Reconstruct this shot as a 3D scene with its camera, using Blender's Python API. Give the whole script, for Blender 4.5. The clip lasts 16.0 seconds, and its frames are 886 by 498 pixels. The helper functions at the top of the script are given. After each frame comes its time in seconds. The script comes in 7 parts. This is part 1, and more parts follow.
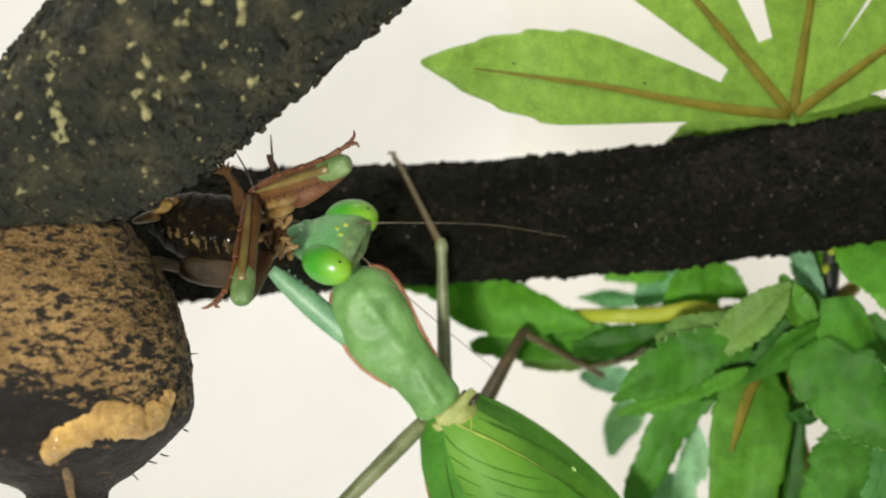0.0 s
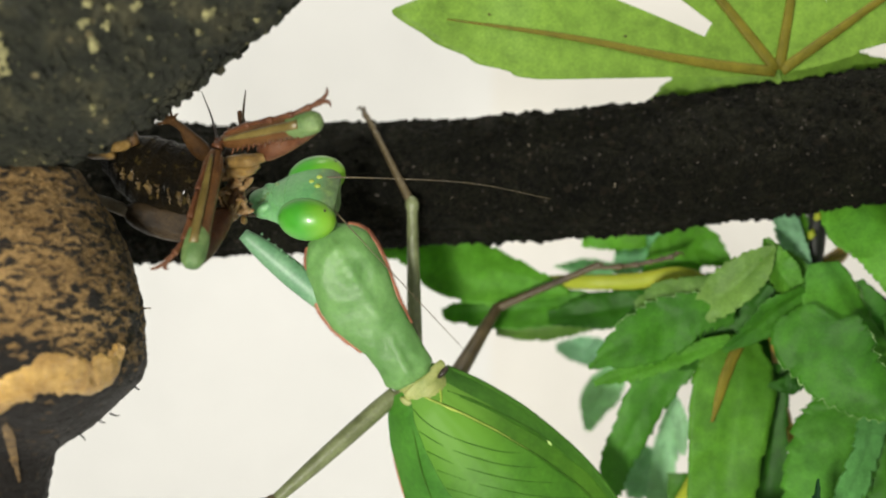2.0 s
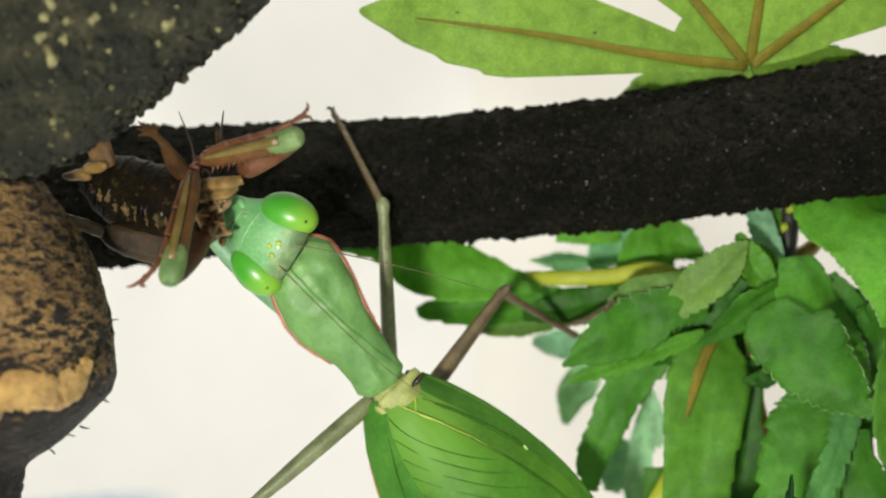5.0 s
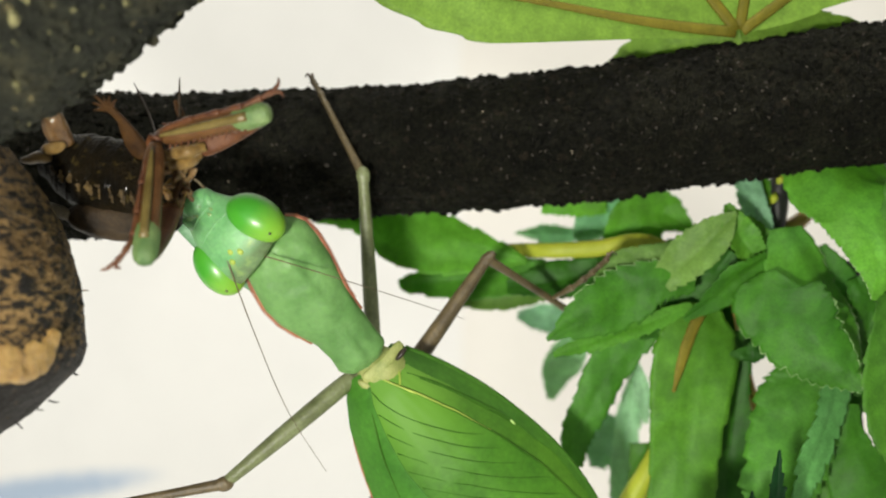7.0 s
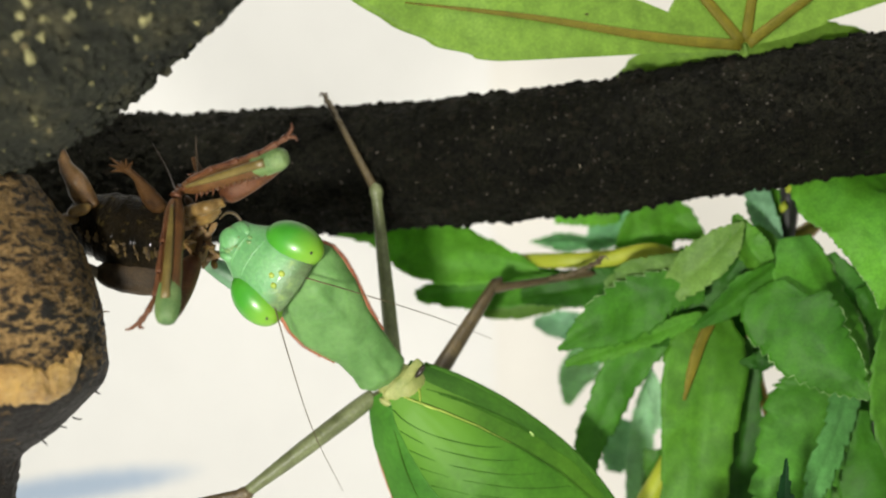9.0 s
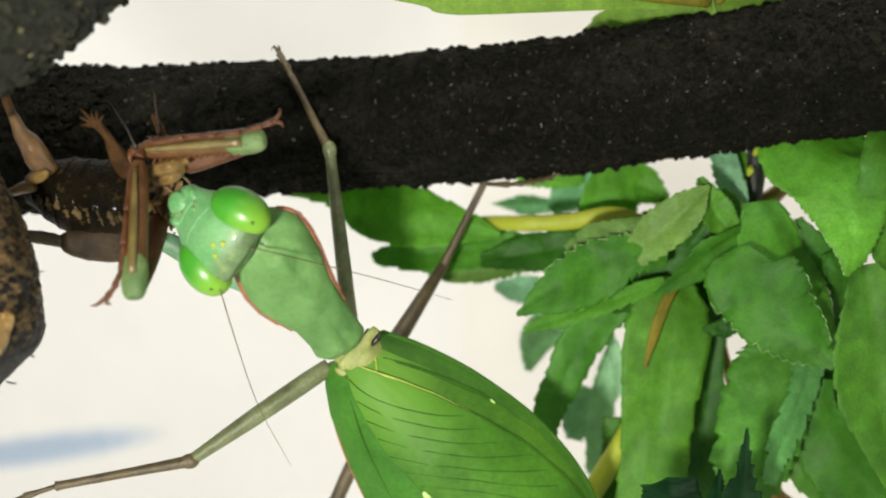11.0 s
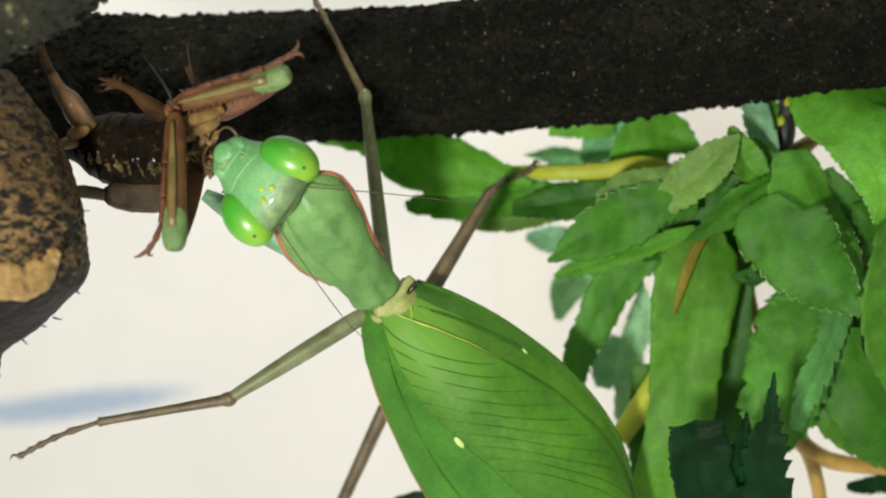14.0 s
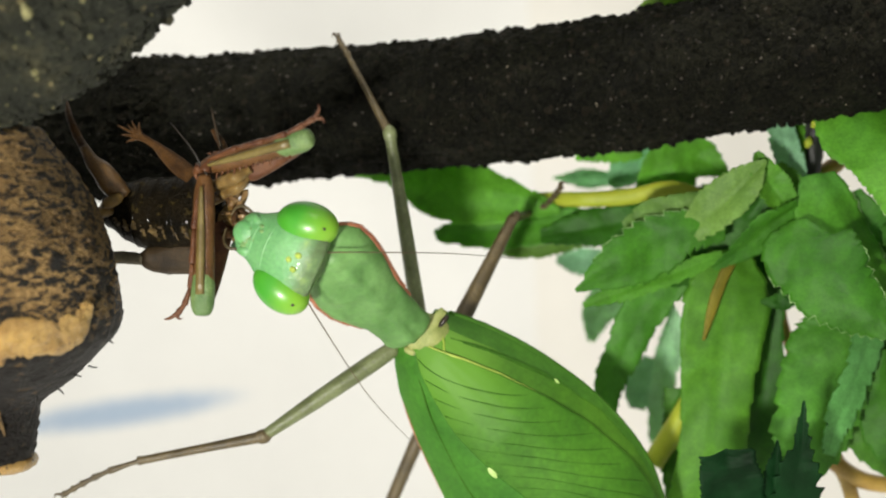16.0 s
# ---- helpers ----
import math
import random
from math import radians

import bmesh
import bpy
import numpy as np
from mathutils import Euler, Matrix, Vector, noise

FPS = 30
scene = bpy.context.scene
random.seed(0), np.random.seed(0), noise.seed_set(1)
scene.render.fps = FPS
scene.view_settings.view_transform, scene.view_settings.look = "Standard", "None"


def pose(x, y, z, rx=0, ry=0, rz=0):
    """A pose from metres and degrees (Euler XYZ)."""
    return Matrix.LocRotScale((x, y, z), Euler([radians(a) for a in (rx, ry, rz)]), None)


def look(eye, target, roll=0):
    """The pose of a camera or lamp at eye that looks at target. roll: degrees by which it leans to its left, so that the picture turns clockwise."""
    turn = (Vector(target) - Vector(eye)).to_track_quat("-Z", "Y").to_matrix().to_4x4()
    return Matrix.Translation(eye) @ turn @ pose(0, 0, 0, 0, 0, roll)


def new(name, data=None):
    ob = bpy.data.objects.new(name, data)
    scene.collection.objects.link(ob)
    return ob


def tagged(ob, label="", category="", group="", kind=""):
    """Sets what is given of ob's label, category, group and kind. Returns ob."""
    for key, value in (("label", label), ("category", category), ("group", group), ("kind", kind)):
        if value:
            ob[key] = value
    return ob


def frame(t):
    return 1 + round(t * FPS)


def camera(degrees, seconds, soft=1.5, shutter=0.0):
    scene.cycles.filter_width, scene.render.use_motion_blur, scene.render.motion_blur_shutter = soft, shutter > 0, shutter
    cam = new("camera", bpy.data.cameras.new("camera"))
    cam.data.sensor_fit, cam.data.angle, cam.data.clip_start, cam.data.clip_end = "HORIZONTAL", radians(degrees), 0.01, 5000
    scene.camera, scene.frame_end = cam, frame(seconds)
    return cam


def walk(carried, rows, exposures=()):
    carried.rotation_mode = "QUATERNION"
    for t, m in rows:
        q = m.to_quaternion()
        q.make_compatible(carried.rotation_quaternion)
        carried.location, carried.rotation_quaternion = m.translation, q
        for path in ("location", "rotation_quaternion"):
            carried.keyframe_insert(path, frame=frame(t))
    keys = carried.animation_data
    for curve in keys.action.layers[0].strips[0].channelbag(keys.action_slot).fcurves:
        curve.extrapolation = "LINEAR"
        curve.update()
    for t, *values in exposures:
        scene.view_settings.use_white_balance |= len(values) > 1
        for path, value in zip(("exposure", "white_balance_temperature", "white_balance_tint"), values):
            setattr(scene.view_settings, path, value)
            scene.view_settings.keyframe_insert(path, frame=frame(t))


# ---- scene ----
# ---------------------------------------------------------------- camera
cam = camera(42, 16.0, soft=2.0)
cam.data.dof.use_dof, cam.data.dof.focus_distance, cam.data.dof.aperture_fstop = True, 0.127, 19
walk(cam, [
    (0.0, pose(0.00000, -0.15063, 0.00000, 90.009, 0.001, 0.012)),
    (0.5, pose(0.00105, -0.14699, -0.00329, 90.704, -0.130, 1.114)),
    (1.0, pose(0.00134, -0.14538, -0.00371, 90.437, -0.301, 0.338)),
    (1.5, pose(0.00175, -0.14468, -0.00456, 90.327, -0.405, -0.206)),
    (2.0, pose(0.00172, -0.14428, -0.00504, 90.003, -0.524, -0.774)),
    (2.5, pose(0.00203, -0.14442, -0.00515, 89.735, -0.626, -0.866)),
    (3.0, pose(0.00227, -0.14382, -0.00615, 89.703, -0.598, -0.960)),
    (3.5, pose(0.00225, -0.14300, -0.00200, 89.147, 0.043, -1.246)),
    (4.0, pose(0.00252, -0.14290, -0.00179, 89.100, 0.219, -1.613)),
    (4.2, pose(0.00293, -0.14365, -0.00283, 89.190, 0.237, -1.411)),
    (6.3, pose(0.00396, -0.14293, 0.00073, 87.584, 0.750, -1.721)),
    (6.5, pose(0.00437, -0.14228, -0.00083, 87.725, 0.608, -1.489)),
    (7.0, pose(0.00475, -0.14025, -0.00270, 87.600, 0.350, -1.890)),
    (7.5, pose(0.00455, -0.14211, -0.00141, 87.156, 0.499, -1.883)),
    (8.0, pose(0.00444, -0.14375, -0.00032, 86.996, 0.812, -0.947)),
    (8.2, pose(0.00491, -0.14371, -0.00000, 87.054, 1.111, -0.494)),
    (10.3, pose(0.01182, -0.14013, 0.00077, 86.281, 0.976, 0.496)),
    (10.5, pose(0.01028, -0.13889, 0.00048, 85.865, 0.779, -0.537)),
    (11.0, pose(0.01067, -0.13885, -0.00001, 85.209, 0.521, -1.044)),
    (11.5, pose(0.01086, -0.14071, -0.00066, 84.603, 0.433, -0.679)),
    (12.0, pose(0.01056, -0.13997, -0.00036, 84.057, 0.616, -0.670)),
    (12.5, pose(0.01267, -0.14066, 0.00116, 83.682, 1.026, 0.515)),
    (13.0, pose(0.01030, -0.14260, 0.00056, 83.754, 0.836, 0.372)),
    (13.5, pose(0.01135, -0.14183, -0.00053, 83.574, 0.649, 0.993)),
    (14.0, pose(0.01014, -0.14154, -0.00248, 83.666, 0.261, 0.413)),
    (14.5, pose(0.00886, -0.14287, -0.00267, 83.446, -0.059, 0.466)),
    (15.0, pose(0.00899, -0.14409, -0.00207, 83.372, 0.358, 1.517)),
    (15.5, pose(0.01103, -0.14410, 0.00182, 82.963, 1.515, 2.656)),
    (16.0, pose(0.01277, -0.14207, 0.00342, 82.982, 1.977, 2.615)),
], exposures=((0, -0.05), (0.6, -0.16), (2, -0.07), (4, -0.03), (8, -0.01), (11, 0.0), (13, 0.0), (13.5, 0.0), (14.5, -0.17), (15, -0.10), (16, -0.02)))

# ---------------------------------------------------------------- light
world = bpy.data.worlds.new("room_light")
scene.world = world
world.use_nodes = True
_bg = world.node_tree.nodes["Background"]
_bg.inputs["Color"].default_value = (0.98, 0.97, 0.895, 1)
_bg.inputs["Strength"].default_value = 0.47


def lamp(name, eye, target, size, watts, colour):
    data = bpy.data.lights.new(name, "AREA")
    data.shape, data.size, data.energy, data.color = "DISK", size, watts, colour
    ob = new(name, data)
    ob.matrix_world = look(eye, target)
    return ob


lamp("ceiling_lamp", (0.028, -0.14, 0.476), (0.014, 0.014, 0.0), 0.224, 2.94, (1.0, 0.95, 0.86))
# unseen lamp added beside the camera for shadows on the branch
lamp("front_lamp", (-0.046, -0.185, -0.042), (0.0, 0.0, -0.0042), 0.022, 0.50, (1.0, 0.96, 0.88))

# all places below are in plan units of 14 mm
UNIT = 0.014


def V(x, y, z):
    return Vector((x * UNIT, y * UNIT, z * UNIT))


# ---------------------------------------------------------------- materials
def material(name):
    m = bpy.data.materials.new(name)
    m.use_nodes = True
    return m, m.node_tree, m.node_tree.nodes["Principled BSDF"]


def tex(nt, kind, scale, detail=4.0, rough=0.6, coords="Object"):
    tc = nt.nodes.new("ShaderNodeTexCoord")
    n = nt.nodes.new("ShaderNodeTex" + kind)
    n.inputs["Scale"].default_value = scale / 1.4
    if kind == "Noise":
        n.inputs["Detail"].default_value = detail
        n.inputs["Roughness"].default_value = rough
    nt.links.new(tc.outputs[coords], n.inputs["Vector"])
    return n


def ramp(nt, source, stops):
    r = nt.nodes.new("ShaderNodeValToRGB")
    els = r.color_ramp.elements
    while len(els) < len(stops):
        els.new(0.5)
    for el, (p, c) in zip(els, stops):
        el.position, el.color = p, (*c, 1)
    nt.links.new(source, r.inputs["Fac"])
    return r


def mix(nt, fac, a, b, blend="MIX"):
    n = nt.nodes.new("ShaderNodeMix")
    n.data_type, n.blend_type = "RGBA", blend
    for value, slot in ((fac, 0), (a, 6), (b, 7)):
        if isinstance(value, (int, float)):
            n.inputs[slot].default_value = value
        elif isinstance(value, tuple):
            n.inputs[slot].default_value = (*value, 1)
        else:
            nt.links.new(value, n.inputs[slot])
    return n.outputs[2]


def bump(nt, bsdf, height, strength, distance):
    b = nt.nodes.new("ShaderNodeBump")
    b.inputs["Strength"].default_value = strength
    b.inputs["Distance"].default_value = distance * 1.4
    nt.links.new(height, b.inputs["Height"])
    nt.links.new(b.outputs["Normal"], bsdf.inputs["Normal"])
    return b


def skin(name, dark, light, scale=500, rough=0.45, relief=0.15, spots=None, coat=0.0, sss=0.0, grain=0.2, shine=0.5):
    """Two-scale mottled surface, for chitin, stems and the like."""
    m, nt, b = material(name)
    big = tex(nt, "Noise", scale, 3)
    fine = tex(nt, "Noise", scale * 9, 4)
    col = ramp(nt, big.outputs["Fac"], [(0.3, dark), (0.7, light)]).outputs["Color"]
    g = ramp(nt, fine.outputs["Fac"], [(0.3, (1 - grain,) * 3), (0.7, (1 + grain * 0.6,) * 3)]).outputs["Color"]
    col = mix(nt, 1.0, col, g, "MULTIPLY")
    if spots:
        sp = tex(nt, "Noise", scale * 3, 2)
        fac = ramp(nt, sp.outputs["Fac"], [(spots[0], (0, 0, 0)), (spots[0] + 0.06, (1, 1, 1))]).outputs["Color"]
        col = mix(nt, fac, col, spots[1])
    nt.links.new(col, b.inputs["Base Color"])
    b.inputs["Roughness"].default_value = rough
    b.inputs["Specular IOR Level"].default_value = shine
    b.inputs["Coat Weight"].default_value = coat
    b.inputs["Coat Roughness"].default_value = 0.08
    if sss:
        b.inputs["Subsurface Weight"].default_value = sss
        b.inputs["Subsurface Radius"].default_value = (0.0017, 0.0028, 0.0008)
        b.inputs["Subsurface Scale"].default_value = 0.5
    bump(nt, b, fine.outputs["Fac"], relief, 0.0004)
    return m


def leaf_material(name, dark, light, blue=(0.12, 0.3, 0.2), glow=0.35, shine=0.45):
    """Dyed cloth leaf: woven grain, blotchy dye, light shining through."""
    m, nt, b = material(name)
    big = tex(nt, "Noise", 110, 3)
    mid = tex(nt, "Noise", 700, 5)
    col = ramp(nt, big.outputs["Fac"], [(0.28, dark), (0.55, light), (0.8, blue)]).outputs["Color"]
    g = ramp(nt, mid.outputs["Fac"], [(0.3, (0.74, 0.76, 0.72)), (0.72, (1.16, 1.15, 1.14))]).outputs["Color"]
    col = mix(nt, 1.0, col, g, "MULTIPLY")
    fine = tex(nt, "Noise", 4200, 3)
    col = mix(nt, 1.0, col, ramp(nt, fine.outputs["Fac"], [(0.3, (0.82, 0.84, 0.80)), (0.7, (1.14, 1.13, 1.12))]).outputs["Color"], "MULTIPLY")
    ob = nt.nodes.new("ShaderNodeObjectInfo")
    v = ramp(nt, ob.outputs["Random"], [(0.0, (0.70, 0.76, 0.72)), (1.0, (1.2, 1.15, 1.0))]).outputs["Color"]
    col = mix(nt, 1.0, col, v, "MULTIPLY")
    nt.links.new(col, b.inputs["Base Color"])
    b.inputs["Roughness"].default_value = 0.55
    b.inputs["Specular IOR Level"].default_value = shine * 0.75
    w1 = tex(nt, "Wave", 1750)
    w1.inputs["Distortion"].default_value = 3.5
    add = nt.nodes.new("ShaderNodeMath")
    add.operation = "MULTIPLY_ADD"
    add.inputs[1].default_value = 0.10
    nt.links.new(w1.outputs["Fac"], add.inputs[0])
    nt.links.new(mid.outputs["Fac"], add.inputs[2])
    bump(nt, b, add.outputs[0], 0.28, 0.0003)
    tr = nt.nodes.new("ShaderNodeBsdfTranslucent")
    nt.links.new(mix(nt, 1.0, col, (1.25, 1.2, 0.55), "MULTIPLY"), tr.inputs["Color"])
    ms = nt.nodes.new("ShaderNodeMixShader")
    ms.inputs[0].default_value = glow
    nt.links.new(b.outputs[0], ms.inputs[1])
    nt.links.new(tr.outputs[0], ms.inputs[2])
    nt.links.new(ms.outputs[0], nt.nodes["Material Output"].inputs["Surface"])
    return m


def bark_material():
    """Black cork bark with brown and pale crumbs."""
    m, nt, b = material("black_bark")
    big = tex(nt, "Noise", 350, 5)
    fine = tex(nt, "Noise", 2600, 6, 0.75)
    col = ramp(nt, big.outputs["Fac"], [(0.3, (0.0048, 0.0052, 0.0036)), (0.75, (0.0160, 0.0162, 0.0108))]).outputs["Color"]
    g = ramp(nt, fine.outputs["Fac"], [(0.35, (0.15, 0.16, 0.14)), (0.68, (2.6, 2.55, 2.0))]).outputs["Color"]
    col = mix(nt, 1.0, col, g, "MULTIPLY")
    crumbs = tex(nt, "Voronoi", 1900)
    f = ramp(nt, crumbs.outputs["Color"], [(0.80, (0, 0, 0)), (0.92, (1, 1, 1))]).outputs["Color"]
    col = mix(nt, f, col, (0.030, 0.025, 0.015))
    nt.links.new(col, b.inputs["Base Color"])
    b.inputs["Roughness"].default_value = 0.8
    b.inputs["Specular IOR Level"].default_value = 0.12
    bump(nt, b, fine.outputs["Fac"], 1.0, 0.002)
    return m


def moss_bark_material():
    """Grey-green mossy bark with cream blotches."""
    m, nt, b = material("mossy_bark")
    big = tex(nt, "Noise", 320, 6)
    fine = tex(nt, "Noise", 2200, 6, 0.7)
    col = ramp(nt, big.outputs["Fac"], [(0.3, (0.012, 0.0145, 0.0095)), (0.52, (0.029, 0.032, 0.020)), (0.70, (0.085, 0.08, 0.044))]).outputs["Color"]
    g = ramp(nt, fine.outputs["Fac"], [(0.3, (0.5, 0.5, 0.5)), (0.7, (1.4, 1.4, 1.3))]).outputs["Color"]
    col = mix(nt, 1.0, col, g, "MULTIPLY")
    for scale, lo, keep, c in ((700, 0.22, 0.66, (0.20, 0.17, 0.08)), (1500, 0.2, 0.6, (0.12, 0.11, 0.06))):
        pale = tex(nt, "Voronoi", scale)
        wob = tex(nt, "Noise", scale * 3, 3)
        dd = nt.nodes.new("ShaderNodeMath")
        dd.operation = "MULTIPLY_ADD"
        dd.inputs[1].default_value = 0.35
        nt.links.new(wob.outputs["Fac"], dd.inputs[0])
        nt.links.new(pale.outputs["Distance"], dd.inputs[2])
        d = ramp(nt, dd.outputs[0], [(lo + 0.07, (1, 1, 1)), (lo + 0.16, (0, 0, 0))]).outputs["Color"]
        sel = ramp(nt, pale.outputs["Color"], [(keep, (0, 0, 0)), (keep + 0.06, (1, 1, 1))]).outputs["Color"]
        col = mix(nt, mix(nt, 1.0, d, sel, "MULTIPLY"), col, c)
    nt.links.new(col, b.inputs["Base Color"])
    b.inputs["Roughness"].default_value = 0.68
    b.inputs["Specular IOR Level"].default_value = 0.32
    bump(nt, b, fine.outputs["Fac"], 1.0, 0.0012)
    return m


def burnt_wood_material():
    """Fibrous tan wood, flecked dark; charred black towards the foot and in patches on the flanks."""
    m, nt, b = material("charred_wood")
    tc = nt.nodes.new("ShaderNodeTexCoord")
    mp = nt.nodes.new("ShaderNodeMapping")
    mp.inputs["Scale"].default_value = (0.70, 0.70, 1.4)
    mp.inputs["Rotation"].default_value = (0, radians(-14), 0)
    nt.links.new(tc.outputs["Object"], mp.inputs["Vector"])
    fleck = tex(nt, "Noise", 1500, 6, 0.66)
    fleck.inputs["Distortion"].default_value = 0.3
    patch = tex(nt, "Noise", 260, 4)
    grit = tex(nt, "Noise", 3800, 4)
    for n in (fleck, patch):
        nt.links.new(mp.outputs[0], n.inputs["Vector"])
    tan = ramp(nt, grit.outputs["Fac"], [(0.25, (0.11, 0.066, 0.028)), (0.7, (0.43, 0.285, 0.115))]).outputs["Color"]
    pale = ramp(nt, patch.outputs["Fac"], [(0.35, (0.62, 0.58, 0.52)), (0.65, (1.12, 1.1, 1.05))]).outputs["Color"]
    tan = mix(nt, 1.0, tan, pale, "MULTIPLY")
    sep = nt.nodes.new("ShaderNodeSeparateXYZ")
    nt.links.new(tc.outputs["Object"], sep.inputs[0])

    def maths(op, x, y, z=None):
        node = nt.nodes.new("ShaderNodeMath")
        node.operation = op
        for i, v in enumerate((x, y) if z is None else (x, y, z)):
            if isinstance(v, (int, float)):
                node.inputs[i].default_value = v
            else:
                nt.links.new(v, node.inputs[i])
        return node.outputs[0]

    char = nt.nodes.new("ShaderNodeMapRange")
    for i, v in ((1, 0.0012), (2, -0.0024), (3, 0.0), (4, 0.205)):
        char.inputs[i].default_value = v
    arch = maths("MULTIPLY", maths("POWER", maths("ADD", sep.outputs[0], 0.0015), 2.0), 22.0)
    nt.links.new(maths("ADD", sep.outputs[2], arch), char.inputs[0])
    flank = nt.nodes.new("ShaderNodeMapRange")
    for i, v in ((1, 0.006), (2, 0.014), (3, 0.0), (4, 0.05)):
        flank.inputs[i].default_value = v
    nt.links.new(sep.outputs[0], flank.inputs[0])
    amount = maths("ADD", maths("ADD", char.outputs[0], flank.outputs[0]), maths("ADD", maths("MULTIPLY", fleck.outputs["Fac"], 1.05), maths("MULTIPLY", patch.outputs["Fac"], 0.22)))
    dark = ramp(nt, amount, [(0.63, (0, 0, 0)), (0.72, (1, 1, 1))]).outputs["Color"]
    col = mix(nt, dark, tan, (0.012, 0.0105, 0.009))
    nt.links.new(col, b.inputs["Base Color"])
    b.inputs["Roughness"].default_value = 0.52
    b.inputs["Specular IOR Level"].default_value = 0.25
    bump(nt, b, maths("ADD", grit.outputs["Fac"], maths("MULTIPLY", fleck.outputs["Fac"], 2.0)), 0.9, 0.0007)
    return m


def wall_material(name, tone, blue_mark=None):
    m, nt, b = material(name)
    n = tex(nt, "Noise", 25, 3)
    col = ramp(nt, n.outputs["Fac"], [(0.3, tuple(c * 0.93 for c in tone)), (0.7, tone)]).outputs["Color"]
    if blue_mark:
        (sx, sz), (ax, az), lean, c = blue_mark
        tc = nt.nodes.new("ShaderNodeTexCoord")
        mp = nt.nodes.new("ShaderNodeMapping")
        mp.vector_type = "TEXTURE"
        mp.inputs["Location"].default_value = (sx, 0, sz)
        mp.inputs["Rotation"].default_value = (0, lean, 0)
        mp.inputs["Scale"].default_value = (ax, 1, az)
        nt.links.new(tc.outputs["Object"], mp.inputs["Vector"])
        g = nt.nodes.new("ShaderNodeTexGradient")
        g.gradient_type = "SPHERICAL"
        nt.links.new(mp.outputs[0], g.inputs[0])
        rag = tex(nt, "Noise", 420, 5)
        rm = nt.nodes.new("ShaderNodeMath")
        rm.operation = "MULTIPLY"
        nt.links.new(g.outputs["Fac"], rm.inputs[0])
        nt.links.new(rag.outputs["Fac"], rm.inputs[1])
        f = ramp(nt, rm.outputs[0], [(0.04, (0, 0, 0)), (0.22, (1, 1, 1))]).outputs["Color"]
        col = mix(nt, f, col, c)
    nt.links.new(col, b.inputs["Base Color"])
    b.inputs["Roughness"].default_value = 0.6
    fine = tex(nt, "Noise", 900, 3)
    bump(nt, b, fine.outputs["Fac"], 0.05, 0.0005)
    return m


BARK = bark_material()
RESIN = skin("bare_glossy_wood", (0.22, 0.12, 0.028), (0.50, 0.32, 0.09), 700, 0.3, 0.8, coat=0.5, grain=0.25, spots=(0.66, (0.05, 0.03, 0.012)))
MOSS = moss_bark_material()
CHAR = burnt_wood_material()
LEAF = leaf_material("green_cloth_leaf", (0.042, 0.155, 0.01), (0.092, 0.272, 0.02), (0.105, 0.315, 0.06))
CHAR_TAN = skin("bare_brown_wood", (0.05, 0.028, 0.010), (0.24, 0.15, 0.05), 1400, 0.55, 0.8, coat=0.1, grain=0.25, spots=(0.6, (0.03, 0.02, 0.01)))
LEAF_LIGHT = leaf_material("light_green_cloth_leaf", (0.15, 0.28, 0.035), (0.23, 0.40, 0.06), (0.25, 0.42, 0.09), 0.40)
# brighter copy of the leaf green, with the light on the leaves put into it
LEAF_LIT = leaf_material("lit_green_cloth_leaf", (0.08, 0.26, 0.017), (0.145, 0.42, 0.04), (0.15, 0.44, 0.07), 0.45)
# blue-green dye, brightened to hold the light that back leaves catch
LEAF_TEAL_LIT = leaf_material("lit_blue_green_cloth_leaf", (0.14, 0.40, 0.20), (0.22, 0.50, 0.30), (0.28, 0.56, 0.36))
# dark green dye taken near black, shade low in the plant included
LEAF_DARK_SHADE = leaf_material("dark_shaded_cloth_leaf", (0.002, 0.014, 0.004), (0.005, 0.034, 0.010), (0.008, 0.045, 0.016), 0.08, 0.12)
# deeper green dye that also carries the shade between the leaves
LEAF_DEEP_SHADE = leaf_material("deep_shaded_cloth_leaf", (0.017, 0.096, 0.005), (0.048, 0.191, 0.011), (0.052, 0.217, 0.030))
LEAF_SOFT = leaf_material("soft_green_cloth_leaf", (0.08, 0.19, 0.035), (0.14, 0.27, 0.06), (0.17, 0.31, 0.09))
LEAF_MIST = leaf_material("misty_green_cloth_leaf", (0.055, 0.225, 0.014), (0.098, 0.315, 0.034), (0.125, 0.36, 0.1))
# teal dye paled further: light on the far leaves is in the colour
LEAF_PALE_LIT = leaf_material("pale_lit_teal_cloth_leaf", (0.25, 0.52, 0.32), (0.34, 0.62, 0.42), (0.40, 0.66, 0.48))
# leaf green with a bluish reflection mixed into the colour
LEAF_GLOSS = leaf_material("painted_gloss_cloth_leaf", (0.065, 0.235, 0.052), (0.104, 0.313, 0.096), (0.131, 0.365, 0.148))
FRAY = skin("pale_fray", (0.16, 0.33, 0.09), (0.32, 0.46, 0.20), 2500, 0.7)
VEIN = skin("ochre_leaf_vein", (0.085, 0.080, 0.005), (0.15, 0.13, 0.010), 600, 0.6, shine=0.2)
STEM = skin("yellow_plastic_stem", (0.27, 0.33, 0.022), (0.36, 0.40, 0.035), 250, 0.5, 0.1, sss=0.1, grain=0.06, shine=0.3)
BLEMISH = skin("brown_leaf_blemish", (0.05, 0.06, 0.012), (0.10, 0.10, 0.02), 900, 0.7, shine=0.2)
OCHRE = skin("ochre_plastic_stem", (0.30, 0.18, 0.03), (0.42, 0.28, 0.06), 400, 0.4)
BLACK = skin("black_plastic", (0.006, 0.007, 0.006), (0.014, 0.014, 0.012), 400, 0.45)


